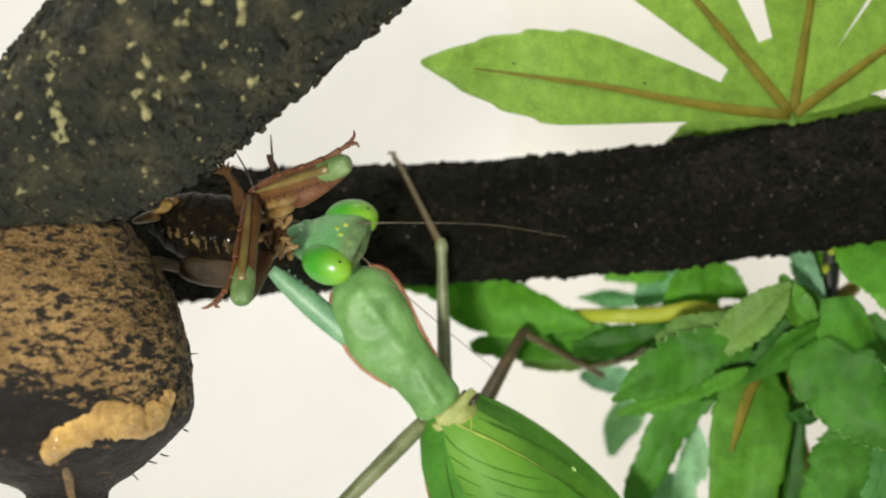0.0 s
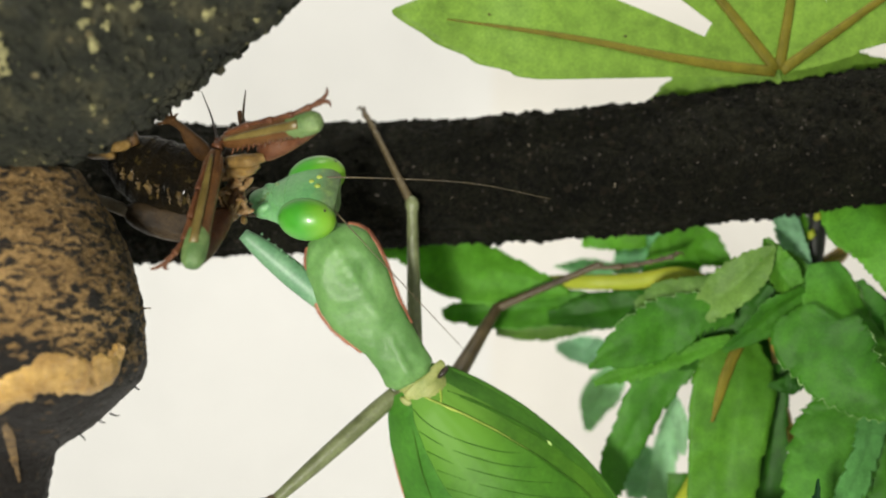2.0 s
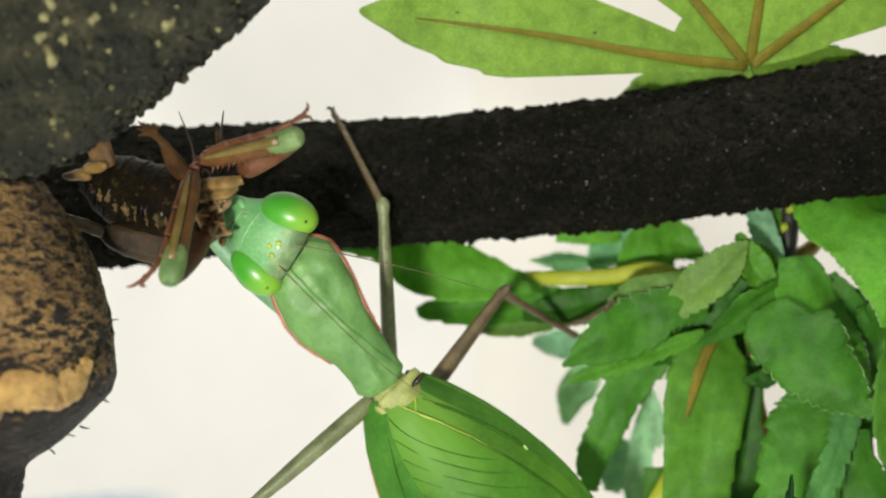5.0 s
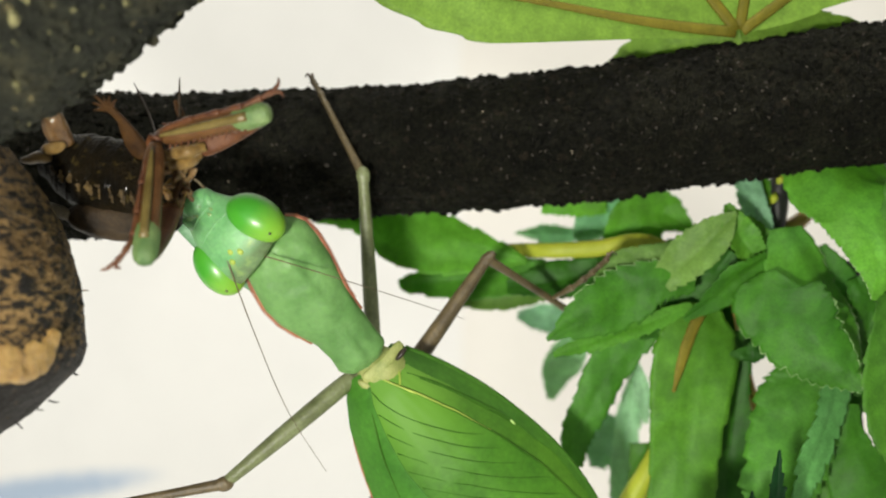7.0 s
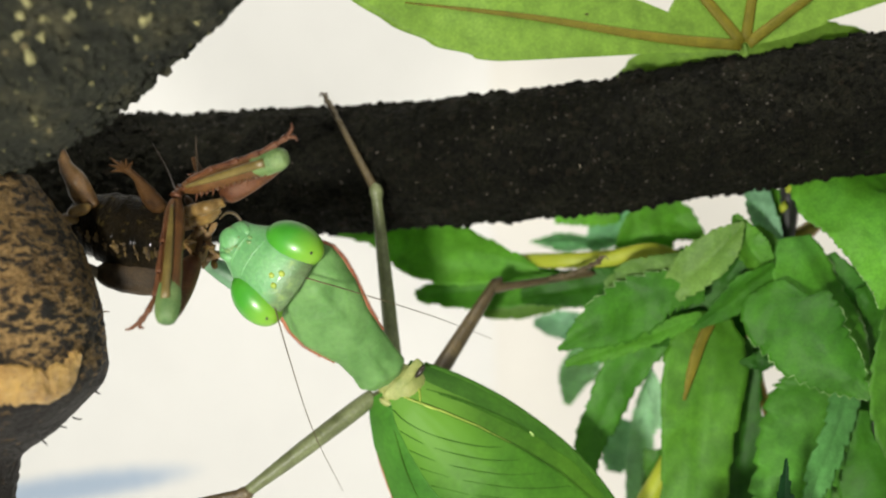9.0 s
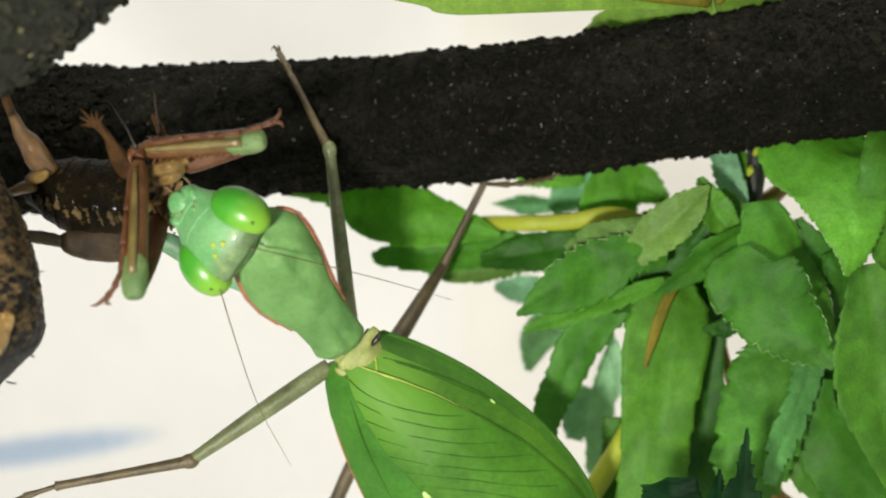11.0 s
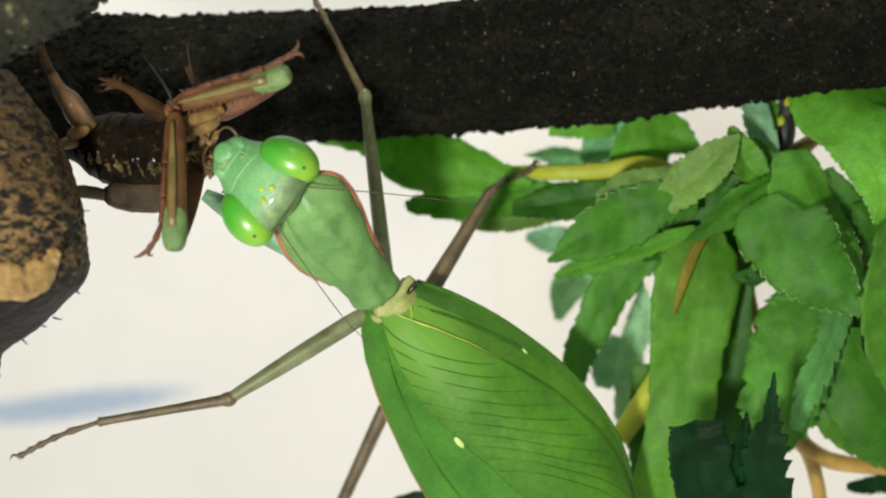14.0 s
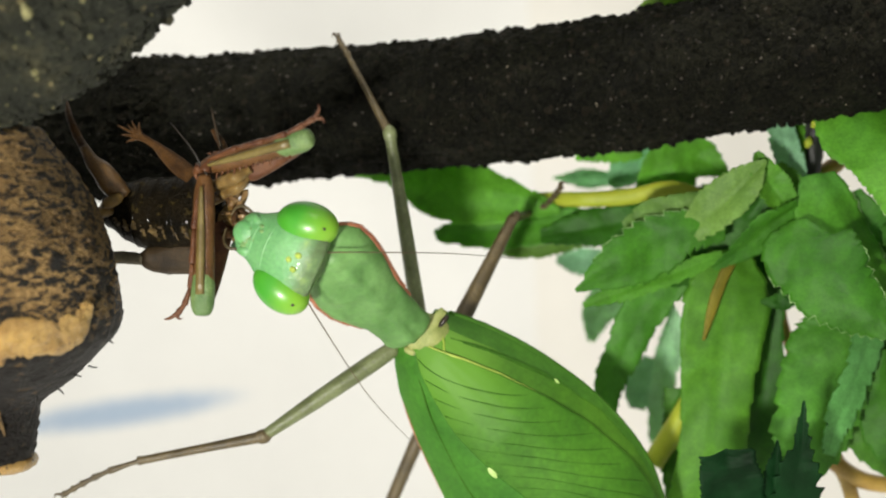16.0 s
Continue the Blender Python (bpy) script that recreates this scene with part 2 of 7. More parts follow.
# ---------------------------------------------------------------- building tools
def mesh_object(name, bm, mat, parent=None, label="", smooth=True):
    me = bpy.data.meshes.new(name)
    if bm.calc_volume(signed=True) < 0:
        bmesh.ops.reverse_faces(bm, faces=bm.faces)
    bm.normal_update()
    bm.to_mesh(me)
    bm.free()
    if smooth:
        me.polygons.foreach_set("use_smooth", [True] * len(me.polygons))
    me.materials.append(mat)
    ob = new(name, me)
    if parent is not None:
        ob.parent = parent
    if label:
        ob["label"] = label
    return ob


def part(name, bm, mat, parent, label=""):
    return mesh_object(name, bm, mat, parent, label)


def thing(name, label, category, group="", at=(0, 0, 0)):
    ob = new(name)
    ob.empty_display_size = 0.003
    ob.location = V(*at)
    return tagged(ob, label, category, group)


def spline(points, n):
    """n + 1 places along a smooth line through points (tuples of equal length)."""
    pts = [np.array(p, float) for p in points]
    pts = [2 * pts[0] - pts[1], *pts, 2 * pts[-1] - pts[-2]]
    out, spans = [], len(pts) - 3
    for i in range(n + 1):
        s = min(i / n * spans, spans - 1e-9)
        k = int(s)
        a, b, c, d = pts[k:k + 4]
        f = s - k
        out.append(0.5 * (2 * b + (c - a) * f + (2 * a - 5 * b + 4 * c - d) * f * f + (3 * b - a - 3 * c + d) * f ** 3))
    return out


def tube(bm, points, n=16, sides=10, flat=1.0, side_hint=(0, -1, 0), rough=0.0, grain=12.0, origin=(0, 0, 0), caps=True, seed=0.0):
    """A tube through points (x, y, z, radius) in plan units. flat squeezes it along side_hint; rough (plan units) roughens it."""
    line = spline(points, n)
    o = Vector(origin)
    rings = []
    for i, p in enumerate(line):
        a, b = line[max(i - 1, 0)][:3], line[min(i + 1, n)][:3]
        t = Vector(b - a).normalized()
        e1 = t.cross(Vector(side_hint)).normalized()
        e2 = e1.cross(t)
        ring = []
        for k in range(sides):
            w = math.tau * k / sides
            way = e1 * math.cos(w) + e2 * (math.sin(w) * flat)
            c = Vector(p[:3]) + way * max(p[3], 0.0005)
            if rough:
                q = c * grain + Vector((seed, seed, seed))
                c += way * rough * (noise.noise(q * 0.25) * 1.6 + noise.noise(q) + 0.7 * noise.noise(q * 2.3))
            ring.append(bm.verts.new((c - o) * UNIT))
        rings.append(ring)
    for r0, r1 in zip(rings, rings[1:]):
        for k in range(sides):
            bm.faces.new((r0[k], r1[k], r1[(k + 1) % sides], r0[(k + 1) % sides]))
    if caps:
        bm.faces.new(rings[0])
        bm.faces.new(rings[-1][::-1])
    return bm


def blob(bm, centre, axes, origin=(0, 0, 0), rings=10, sides=14, lump=0.0, seed=0.0, freq=7.0):
    """An ellipsoid in plan units; axes are three vectors (half lengths included)."""
    c, (a, b, d) = Vector(centre), [Vector(v) for v in axes]
    grid = []
    for i in range(1, rings):
        th = math.pi * i / rings
        row = []
        for k in range(sides):
            ph = math.tau * k / sides
            q = a * math.cos(th) + (b * math.cos(ph) + d * math.sin(ph)) * math.sin(th)
            if lump:
                q = q * (1 + lump * noise.noise((c + q) * freq + Vector((seed, 0, 0))))
            row.append(bm.verts.new((c + q - Vector(origin)) * UNIT))
        grid.append(row)
    top, end = (bm.verts.new((c + s * a - Vector(origin)) * UNIT) for s in (1, -1))
    for k in range(sides):
        j = (k + 1) % sides
        bm.faces.new((top, grid[0][k], grid[0][j]))
        bm.faces.new((end, grid[-1][j], grid[-1][k]))
        for r0, r1 in zip(grid, grid[1:]):
            bm.faces.new((r0[k], r1[k], r1[j], r0[j]))
    return bm


def leaf_profile(u, belly=0.42, blunt=0.85):
    a = (u / belly) if u < belly else (1 - u) / (1 - belly)
    return max(0.0, math.sin(math.pi / 2 * min(1.0, a))) ** (0.75 if u < belly else blunt)


def blade(bm, base, tip, width, facing=(0, -1, 0), arch=0.1, fold=0.15, teeth=17, depth=0.055, belly=0.42, twist=0.0, seed=0, bend=0.0,
          n=80, across=16, start=0.12, hem=0.008, blunt=0.85):
    """A toothed leaf blade in plan units, as a closed thin solid. arch lifts its middle towards facing, fold raises its halves, bend curves it sideways."""
    rnd = random.Random(seed)
    b, t = Vector(base), Vector(tip)
    along = (t - b)
    length = along.length
    along.normalize()
    face = Vector(facing)
    face = (face - along * face.dot(along)).normalized()
    side = along.cross(face)
    ph = [rnd.uniform(0, 6.28) for _ in range(6)]
    sides = []
    for sgn in (-1, 1):
        layer = []
        for i in range(n + 1):
            u = i / n
            tw = twist * u
            s2 = side * math.cos(tw) + face * math.sin(tw)
            f2 = face * math.cos(tw) - side * math.sin(tw)
            mid = b + along * (length * u) + face * (arch * length * math.sin(math.pi * u)) + side * (bend * length * math.sin(math.pi * u))
            row = []
            for k in range(across + 1):
                v = -1 + 2 * k / across
                uu = start + (1 - start) * u
                saw = (u * teeth + (0.35 if v > 0 else 0) + 0.12 * math.sin(9 * u + ph[4])) % 1.0
                w = width / 2 * leaf_profile(uu, belly, blunt) * (1 + 0.10 * math.sin(u * 7 + ph[0] * (1 if v > 0 else 2)))
                w *= 1 - depth * (1 - saw) * abs(v) ** 3 * 1.6
                lift = fold * width / 2 * abs(v) * leaf_profile(uu, belly, blunt)
                crease = 0.10 * width * max(0.0, 1 - abs(v) * 5) * leaf_profile(uu, belly, blunt) * -0.5
                ribs = 0.0028 * width * math.sin(math.tau * (u * 9 - abs(v) * 1.6)) * min(1.0, abs(v) * 3)
                ripple = crease + ribs + 0.06 * width * math.sin(u * 6 + ph[1] + v * 1.5) * abs(v) + 0.02 * width * math.sin(u * 23 + ph[2]) * v * v
                p = mid + s2 * (v * w) + f2 * (lift + ripple + sgn * hem)
                row.append(bm.verts.new(p * UNIT))
            layer.append(row)
        sides.append(layer)
    lo, hi = sides
    for i in range(n):
        for k in range(across):
            bm.faces.new((hi[i][k], hi[i][k + 1], hi[i + 1][k + 1], hi[i + 1][k]))
            bm.faces.new((lo[i][k], lo[i + 1][k], lo[i + 1][k + 1], lo[i][k + 1]))
        for k in (0, across):
            q = (lo[i][k], hi[i][k], hi[i + 1][k], lo[i + 1][k])
            bm.faces.new(q if k == 0 else q[::-1])
    for i in (0, n):
        for k in range(across):
            q = (lo[i][k], lo[i][k + 1], hi[i][k + 1], hi[i][k])
            bm.faces.new(q if i == 0 else q[::-1])
    return bm


def ribbon(bm, line, facing=(0, -1, 0), fold=0.15, teeth=12, depth=0.055, seed=0, n=120, across=14, hem=0.006, wave=0.10, curl=0.0, origin=(0, 0, 0), rim=None):
    """A toothed leaf along a line of (place, half width on one side, half width on the other), in plan units, as a closed thin solid."""
    rnd = random.Random(seed)
    pts = spline([(*p, a, b) for p, a, b in line], n)
    ph = [rnd.uniform(0, 6.28) for _ in range(6)]
    size = {s: [rnd.uniform(0.25, 1.5) for _ in range(teeth + 3)] for s in (-1, 1)}
    shift = {s: rnd.random() for s in (-1, 1)}
    fray = {s: [rnd.uniform(-0.005, 0.003) for _ in range(n + 1)] for s in (-1, 1)}
    o = Vector(origin)
    frames = []
    for i in range(n + 1):
        t = Vector(pts[min(i + 1, n)][:3] - pts[max(i - 1, 0)][:3]).normalized()
        f = Vector(facing)
        f = (f - t * f.dot(t)).normalized()
        frames.append((Vector(pts[i][:3]), t.cross(f), f))
    sides = []
    for sgn in (-1, 1):
        layer = []
        for i, (mid, side, face) in enumerate(frames):
            u = i / n
            row = []
            for k in range(across + 1):
                v = -1 + 2 * k / across
                w = max(pts[i][4] if v > 0 else pts[i][3], 0.004)
                e = 1 if v > 0 else -1
                at = u * teeth + shift[e] + 0.2 * math.sin(7 * u + ph[4] * e)
                saw = (at % 1.0)
                bite = depth * size[e][int(at) % len(size[e])] * (1 - saw) * abs(v) ** 4
                lift = fold * w * abs(v) - curl * w * v * v
                crease = -0.05 * w * max(0.0, 1 - abs(v) * 6)
                veins = 0.008 * w * math.sin(math.tau * (u * 8 - abs(v) * 1.4)) * min(1.0, abs(v) * 3)
                swell = wave * w * (math.sin(u * 6 + ph[1] + v * 1.5) * abs(v) + 0.5 * math.sin(u * 15 + ph[2] * e) * v * v)
                dent = 0.045 * noise.noise(Vector((u * 4 + ph[0], v * 1.2, ph[3]))) + 0.007 * noise.noise(Vector((u * 16, v * 4 + ph[0], ph[5])))
                lift += dent * min(1.0, w * 4)
                p = mid + side * (v * (w * (1 + 0.05 * math.sin(u * 9 + ph[3] * e)) - bite * min(w * 4, 0.40) + fray[e][i] * abs(v) ** 6)) + face * (lift + crease + veins + swell + sgn * hem)
                row.append(bm.verts.new((p - o) * UNIT))
                if rim is not None and sgn == 1 and k in (0, across):
                    rim.append((e, p))
            layer.append(row)
        sides.append(layer)
    lo, hi = sides
    for i in range(n):
        for k in range(across):
            bm.faces.new((hi[i][k], hi[i][k + 1], hi[i + 1][k + 1], hi[i + 1][k]))
            bm.faces.new((lo[i][k], lo[i + 1][k], lo[i + 1][k + 1], lo[i][k + 1]))
        for k in (0, across):
            q = (lo[i][k], hi[i][k], hi[i + 1][k], lo[i + 1][k])
            bm.faces.new(q if k == 0 else q[::-1])
    for i in (0, n):
        for k in range(across):
            q = (lo[i][k], lo[i][k + 1], hi[i][k + 1], hi[i][k])
            bm.faces.new(q if i == 0 else q[::-1])
    return bm


# ---------------------------------------------------------------- the enclosure
def slab(name, lo, hi, mat, label, category):
    bm = bmesh.new()
    bmesh.ops.create_cube(bm, size=1.0)
    for v in bm.verts:
        for i in range(3):
            v.co[i] = (lo[i] + (v.co[i] + 0.5) * (hi[i] - lo[i])) * UNIT
    return tagged(mesh_object(name, bm, mat, smooth=False), label, category, kind="structure")


_blue_mark_at = (-9.514, 20.000, -7.691)
_seam = 1.816
WALL = wall_material("white_wall", (0.84, 0.84, 0.82), ((_blue_mark_at[0] * UNIT, _blue_mark_at[2] * UNIT), (0.060, 0.0075), radians(-7), (0.40, 0.50, 0.64)))
CREAM = wall_material("cream_wall", (0.83, 0.81, 0.76))
slab("wall_back", (-60, 20.0, -16), (_seam, 20.6, 32), WALL, "smooth white enclosure wall with a long pale blue mark", "wall")
slab("wall_panel", (_seam, 19.92, -16), (60, 20.6, 32), CREAM, "cream-white enclosure wall panel beside a faint seam", "wall")
slab("floor", (-60, -30, -16.6), (60, 20.6, -16), WALL, "plain white enclosure floor", "floor")


# ---------------------------------------------------------------- perch, trunk and stump
def perch():
    bm = bmesh.new()
    pts = [(*(-4.841, 0.950, 0.100), 0.605), (*(-3.427, 0.820, 0.121), 0.635), (*(-2.563, 0.760, 0.143), 0.65), (*(-1.598, 0.720, 0.188), 0.605), (*(0.281, 0.560, 0.268), 0.575),
           (*(1.728, 0.420, 0.369), 0.59), (*(2.933, 0.220, 0.529), 0.595), (*(4.147, 0.050, 0.690), 0.60), (*(5.822, -0.100, 0.884), 0.62), (*(7.835, -0.200, 1.144), 0.62)]
    tube(bm, pts, n=520, sides=150, rough=0.022, grain=13.0, seed=3.0)
    return tagged(mesh_object("perch_branch", bm, BARK), "rough black cork-bark branch lying across the enclosure", "branch")


def trunk():
    bm = bmesh.new()
    pts = [(*(0.485, -2.200, 3.861), 1.00), (*(-1.024, -2.200, 2.428), 0.93), (*(-1.894, -2.150, 1.616), 0.875), (*(-2.605, -2.100, 0.985), 0.765), (*(-3.364, -2.000, 0.615), 0.54), (*(-4.357, -1.900, 0.570), 0.5), (*(-5.284, -1.800, 0.533), 0.42)]
    tube(bm, pts, n=260, sides=150, rough=0.022, grain=10.0, seed=8.0)
    return tagged(mesh_object("mossy_trunk", bm, MOSS), "dark mossy bark limb speckled with cream lichen", "branch")


STUMP_AT = (-2.967, -1.800, -0.871)
STUMP_LINE = [(*(-3.037, -1.800, 0.204), 0.05), (*(-3.037, -1.800, 0.182), 0.50), (*(-3.028, -1.800, 0.050), 0.64), (*(-3.011, -1.800, -0.257), 0.82), (*(-2.985, -1.800, -0.652), 0.95), (*(-2.958, -1.800, -1.047), 0.985), (*(-2.932, -1.800, -1.398), 0.94),
              (*(-2.914, -1.800, -1.670), 0.63), (*(-2.912, -1.800, -1.850), 0.34), (*(-2.920, -1.800, -2.080), 0.28), (*(-2.930, -1.800, -2.280), 0.25), (*(-2.940, -1.800, -2.350), 0.19), (*(-2.940, -1.800, -2.362), 0.02)]


def stump_skin(turn, z, proud=0.0):
    """A place on the stump's side: turn in degrees from the front towards +x, at height z."""
    zs = [p[2] for p in STUMP_LINE][::-1]
    x, r = (float(np.interp(z, zs, [p[i] for p in STUMP_LINE][::-1])) for i in (0, 3))
    w = radians(turn)
    return Vector((x + (r + proud) * math.sin(w), -1.8 - (r + proud) * math.cos(w), z))


def skin_band(line, proud, seed):
    """A raised band lying on the stump's side through stations (turn, height, half width), with ragged edges and a hollow back."""
    bm = bmesh.new()
    n, m = 90, 14
    path = spline(line, n)
    reach = 57.3 / 0.95
    rows = []
    for i, p in enumerate(path):
        a, b = path[max(i - 1, 0)], path[min(i + 1, n)]
        da, dz = (b[0] - a[0]) / reach, b[1] - a[1]
        size = math.hypot(da, dz) or 1.0
        row = []
        for k in range(m + 1):
            v = 2 * k / m - 1
            q = Vector((p[0] * 0.11, p[1] * 6.0, seed + (3.0 if v > 0 else 0.0)))
            half = max(p[2], 0.006) * (1 + 0.35 * noise.noise(q) + 0.25 * noise.noise(q * 3.1))
            turn, z = p[0] + v * half * dz / size * reach, p[1] - v * half * da / size
            lump = Vector((turn * 0.25, z * 14.0, seed))
            h = proud * (1 - v * v) ** 0.5 * (1 + 0.4 * noise.noise(lump) + 0.25 * noise.noise(lump * 2.7))
            row.append([bm.verts.new((stump_skin(turn, z, d) - Vector(STUMP_AT)) * UNIT) for d in (h - 0.004, -0.05)])
        rows.append(row)
    for r0, r1 in zip(rows, rows[1:]):
        for k in range(m):
            bm.faces.new((r0[k][0], r0[k + 1][0], r1[k + 1][0], r1[k][0]))
            bm.faces.new((r0[k][1], r1[k][1], r1[k + 1][1], r0[k + 1][1]))
        for k, w in ((0, 1), (m, -1)):
            bm.faces.new((r0[k][0], r1[k][0], r1[k][1], r0[k][1])[::w])
    for r, w in ((rows[0], -1), (rows[-1], 1)):
        for k in range(m):
            bm.faces.new((r[k][0], r[k + 1][0], r[k + 1][1], r[k][1])[::w])
    return bm


def stump():
    bm = bmesh.new()
    tube(bm, STUMP_LINE, n=220, sides=170, rough=0.016, grain=11.0, seed=1.0, origin=STUMP_AT)
    ob = tagged(mesh_object("wood_stump", bm, CHAR), "tan and charred-black rounded driftwood stump with a narrow foot", "wood")
    ob.location = V(*STUMP_AT)
    # a glossy tan ridge left bare in the char, and a short streak of it on the foot
    part("bare_ridge", skin_band(((9, -1.52, 0.03), (11, -1.46, 0.075), (15, -1.37, 0.095), (20, -1.30, 0.11), (27, -1.25, 0.125), (37, -1.21, 0.14), (48, -1.25, 0.13), (58, -1.24, 0.12), (65, -1.19, 0.105), (68, -1.10, 0.075), (67, -1.04, 0.03)), 0.045, 4.0), RESIN, ob, "glossy bare tan ridge winding through the char")
    part("bare_streak", skin_band(((17, -1.56, 0.02), (18, -1.64, 0.05), (20, -1.78, 0.06), (26, -1.92, 0.05), (32, -2.04, 0.02)), 0.016, 9.0), CHAR_TAN, ob, "small bare streak down the foot")
    bm = bmesh.new()
    tube(bm, [(*(-2.928, -1.800, -2.262), 0.24), (*(-2.930, -1.800, -2.290), 0.262), (*(-2.936, -1.800, -2.340), 0.235), (*(-2.940, -1.800, -2.375), 0.15), (*(-2.940, -1.800, -2.380), 0.02)], n=30, sides=60, rough=0.016, grain=12.0, seed=6.0, origin=STUMP_AT)
    part("broken_end", bm, RESIN, ob, "bare tan broken end of the foot")
    rnd = random.Random(12)
    for _ in range(26):
        a, z = rnd.choice((1, 1, -1)) * rnd.uniform(55, 95), rnd.uniform(-1.75, -0.1)
        p = stump_skin(a, z)
        out = (p - Vector((p.x * 0.2 - 2.96 * 0.8, -1.8, z))).normalized() + Vector((rnd.uniform(-0.4, 0.4), rnd.uniform(-0.4, 0.4), rnd.uniform(-0.7, 0.2)))
        n = rnd.uniform(0.03, 0.09)
        bm = bmesh.new()
        tube(bm, [(*p, 0.008), (*(p + out * n * 0.6), 0.006), (*(p + out * n + Vector((0, 0, rnd.uniform(-0.03, 0.03)))), 0.003)], n=5, sides=5, origin=STUMP_AT)
        part("wood_fibre", bm, CHAR, ob)
    return ob


def crumbs(name, limb, mats, count, size, seed, label, facing=0.35):
    """Loose flakes and grains sitting on a limb's skin, joined."""
    rnd = random.Random(seed)
    me = limb.data
    polys = [p for p in me.polygons if p.normal.y < facing]
    bm = bmesh.new()
    for _ in range(count):
        p = polys[rnd.randrange(len(polys))]
        n = p.normal
        s = size * rnd.uniform(0.4, 1.5) ** 1.5
        a = n.orthogonal().normalized()
        a.rotate(Matrix.Rotation(rnd.uniform(0, 6.28), 3, n))
        b = n.cross(a)
        blob(bm, p.center / UNIT + n * s * 0.2, (a * s * rnd.uniform(0.8, 1.5), b * s * rnd.uniform(0.5, 1.0), n * s * rnd.uniform(0.4, 1.0)), rings=4, sides=6, lump=0.6, seed=rnd.random() * 50)
    return tagged(mesh_object(name, bm, mats, limb, label, smooth=False), kind="stuff")


PALE_CRUMB = skin("pale_crumb", (0.10, 0.085, 0.055), (0.26, 0.22, 0.15), 900, 0.7, 0.3)
BROWN_CRUMB = skin("brown_crumb", (0.014, 0.012, 0.007), (0.038, 0.030, 0.017), 900, 0.7, 0.3)
LICHEN = skin("cream_lichen", (0.05, 0.05, 0.02), (0.30, 0.28, 0.12), 2200, 0.8, 0.5)
branch = perch()
crumbs("bark_grain", branch, BARK, 8000, 0.020, 1, "coarse black bark grains")
crumbs("brown_grain", branch, BROWN_CRUMB, 2400, 0.0085, 2, "fine brown grains")
crumbs("pale_grain", branch, PALE_CRUMB, 90, 0.0062, 3, "few pale grains")
limb_moss = trunk()
crumbs("bark_grain", limb_moss, MOSS, 3500, 0.028, 4, "coarse mossy bark grains", 0.5)


def lichen(limb, count, seed):
    """Cream lichen patches, each one lying on the bark."""
    rnd = random.Random(seed)
    polys = [p for p in limb.data.polygons if p.normal.y < -0.35 and -0.048 < p.center.x < 0.008]
    for _ in range(count):
        p = polys[rnd.randrange(len(polys))]
        n = p.normal
        s = 0.008 + 0.022 * rnd.random() ** 2.4
        a = n.orthogonal().normalized()
        a.rotate(Matrix.Rotation(rnd.uniform(0, 6.28), 3, n))
        b = n.cross(a)
        bm = bmesh.new()
        blob(bm, p.center / UNIT + n * 0.012, (a * s * rnd.uniform(0.8, 1.8), b * s, n * 0.012), rings=8, sides=16, lump=1.1, seed=rnd.random() * 50, freq=38.0)
        part("lichen_patch", bm, LICHEN, limb)


crumbs("lichen_grain", limb_moss, LICHEN, 900, 0.007, 6, "fine pale lichen grains", 0.2)
lichen(limb_moss, 110, 5)


def lichen_spot(limb, x, z, tall, wide, seed):
    """One larger lichen patch on the front of a limb."""
    p = min((p for p in limb.data.polygons if p.normal.y < -0.3), key=lambda p: (p.center.x / UNIT - x) ** 2 + (p.center.z / UNIT - z) ** 2)
    n = p.normal
    a = (Vector((0, 0, 1)) - n * n.z).normalized()
    bm = bmesh.new()
    blob(bm, p.center / UNIT + n * 0.012, (a * tall * 0.8, a.cross(n) * wide * 0.8, n * 0.016), rings=10, sides=20, lump=1.2, seed=seed * 3.7, freq=30.0)
    part("lichen_patch", bm, LICHEN, limb)


for _i, _spot in enumerate(((-2.663, 1.313, 0.070, 0.050), (-2.686, 1.171, 0.045, 0.040), (-2.686, 1.068, 0.050, 0.035), (-2.648, 0.969, 0.080, 0.050), (-2.617, 0.865, 0.070, 0.040), (-2.655, 0.751, 0.050, 0.030), (-2.602, 0.770, 0.040, 0.030), (-1.348, 1.603, 0.130, 0.040), (-2.044, 0.953, 0.050, 0.040), (-1.328, 1.175, 0.050, 0.045), (-1.562, 1.657, 0.050, 0.040), (-1.768, 1.516, 0.045, 0.035), (-2.044, 1.190, 0.040, 0.030), (-1.921, 1.171, 0.040, 0.030), (-1.757, 1.198, 0.045, 0.030), (-1.959, 1.057, 0.050, 0.030), (-1.485, 1.412, 0.035, 0.030), (-1.068, 1.198, 0.030, 0.025), (-2.120, 0.560, 0.035, 0.025), (-2.763, 0.586, 0.030, 0.025))):
    lichen_spot(limb_moss, *_spot, _i)
stump()


# ---------------------------------------------------------------- palmate leaf above the branch
PALM_AT = Vector((3.223, -0.100, 1.233))
# (turn in degrees, length, half width, how late it widens, bow of the blade)
PALM_LOBES = ((172.0, 3.50, 0.46, 1.35, 0.010), (131.0, 3.05, 0.69, 1.72, 0.0), (81.0, 2.90, 0.80, 1.45, 0.0), (36.0, 2.95, 0.66, 1.45, 0.0))


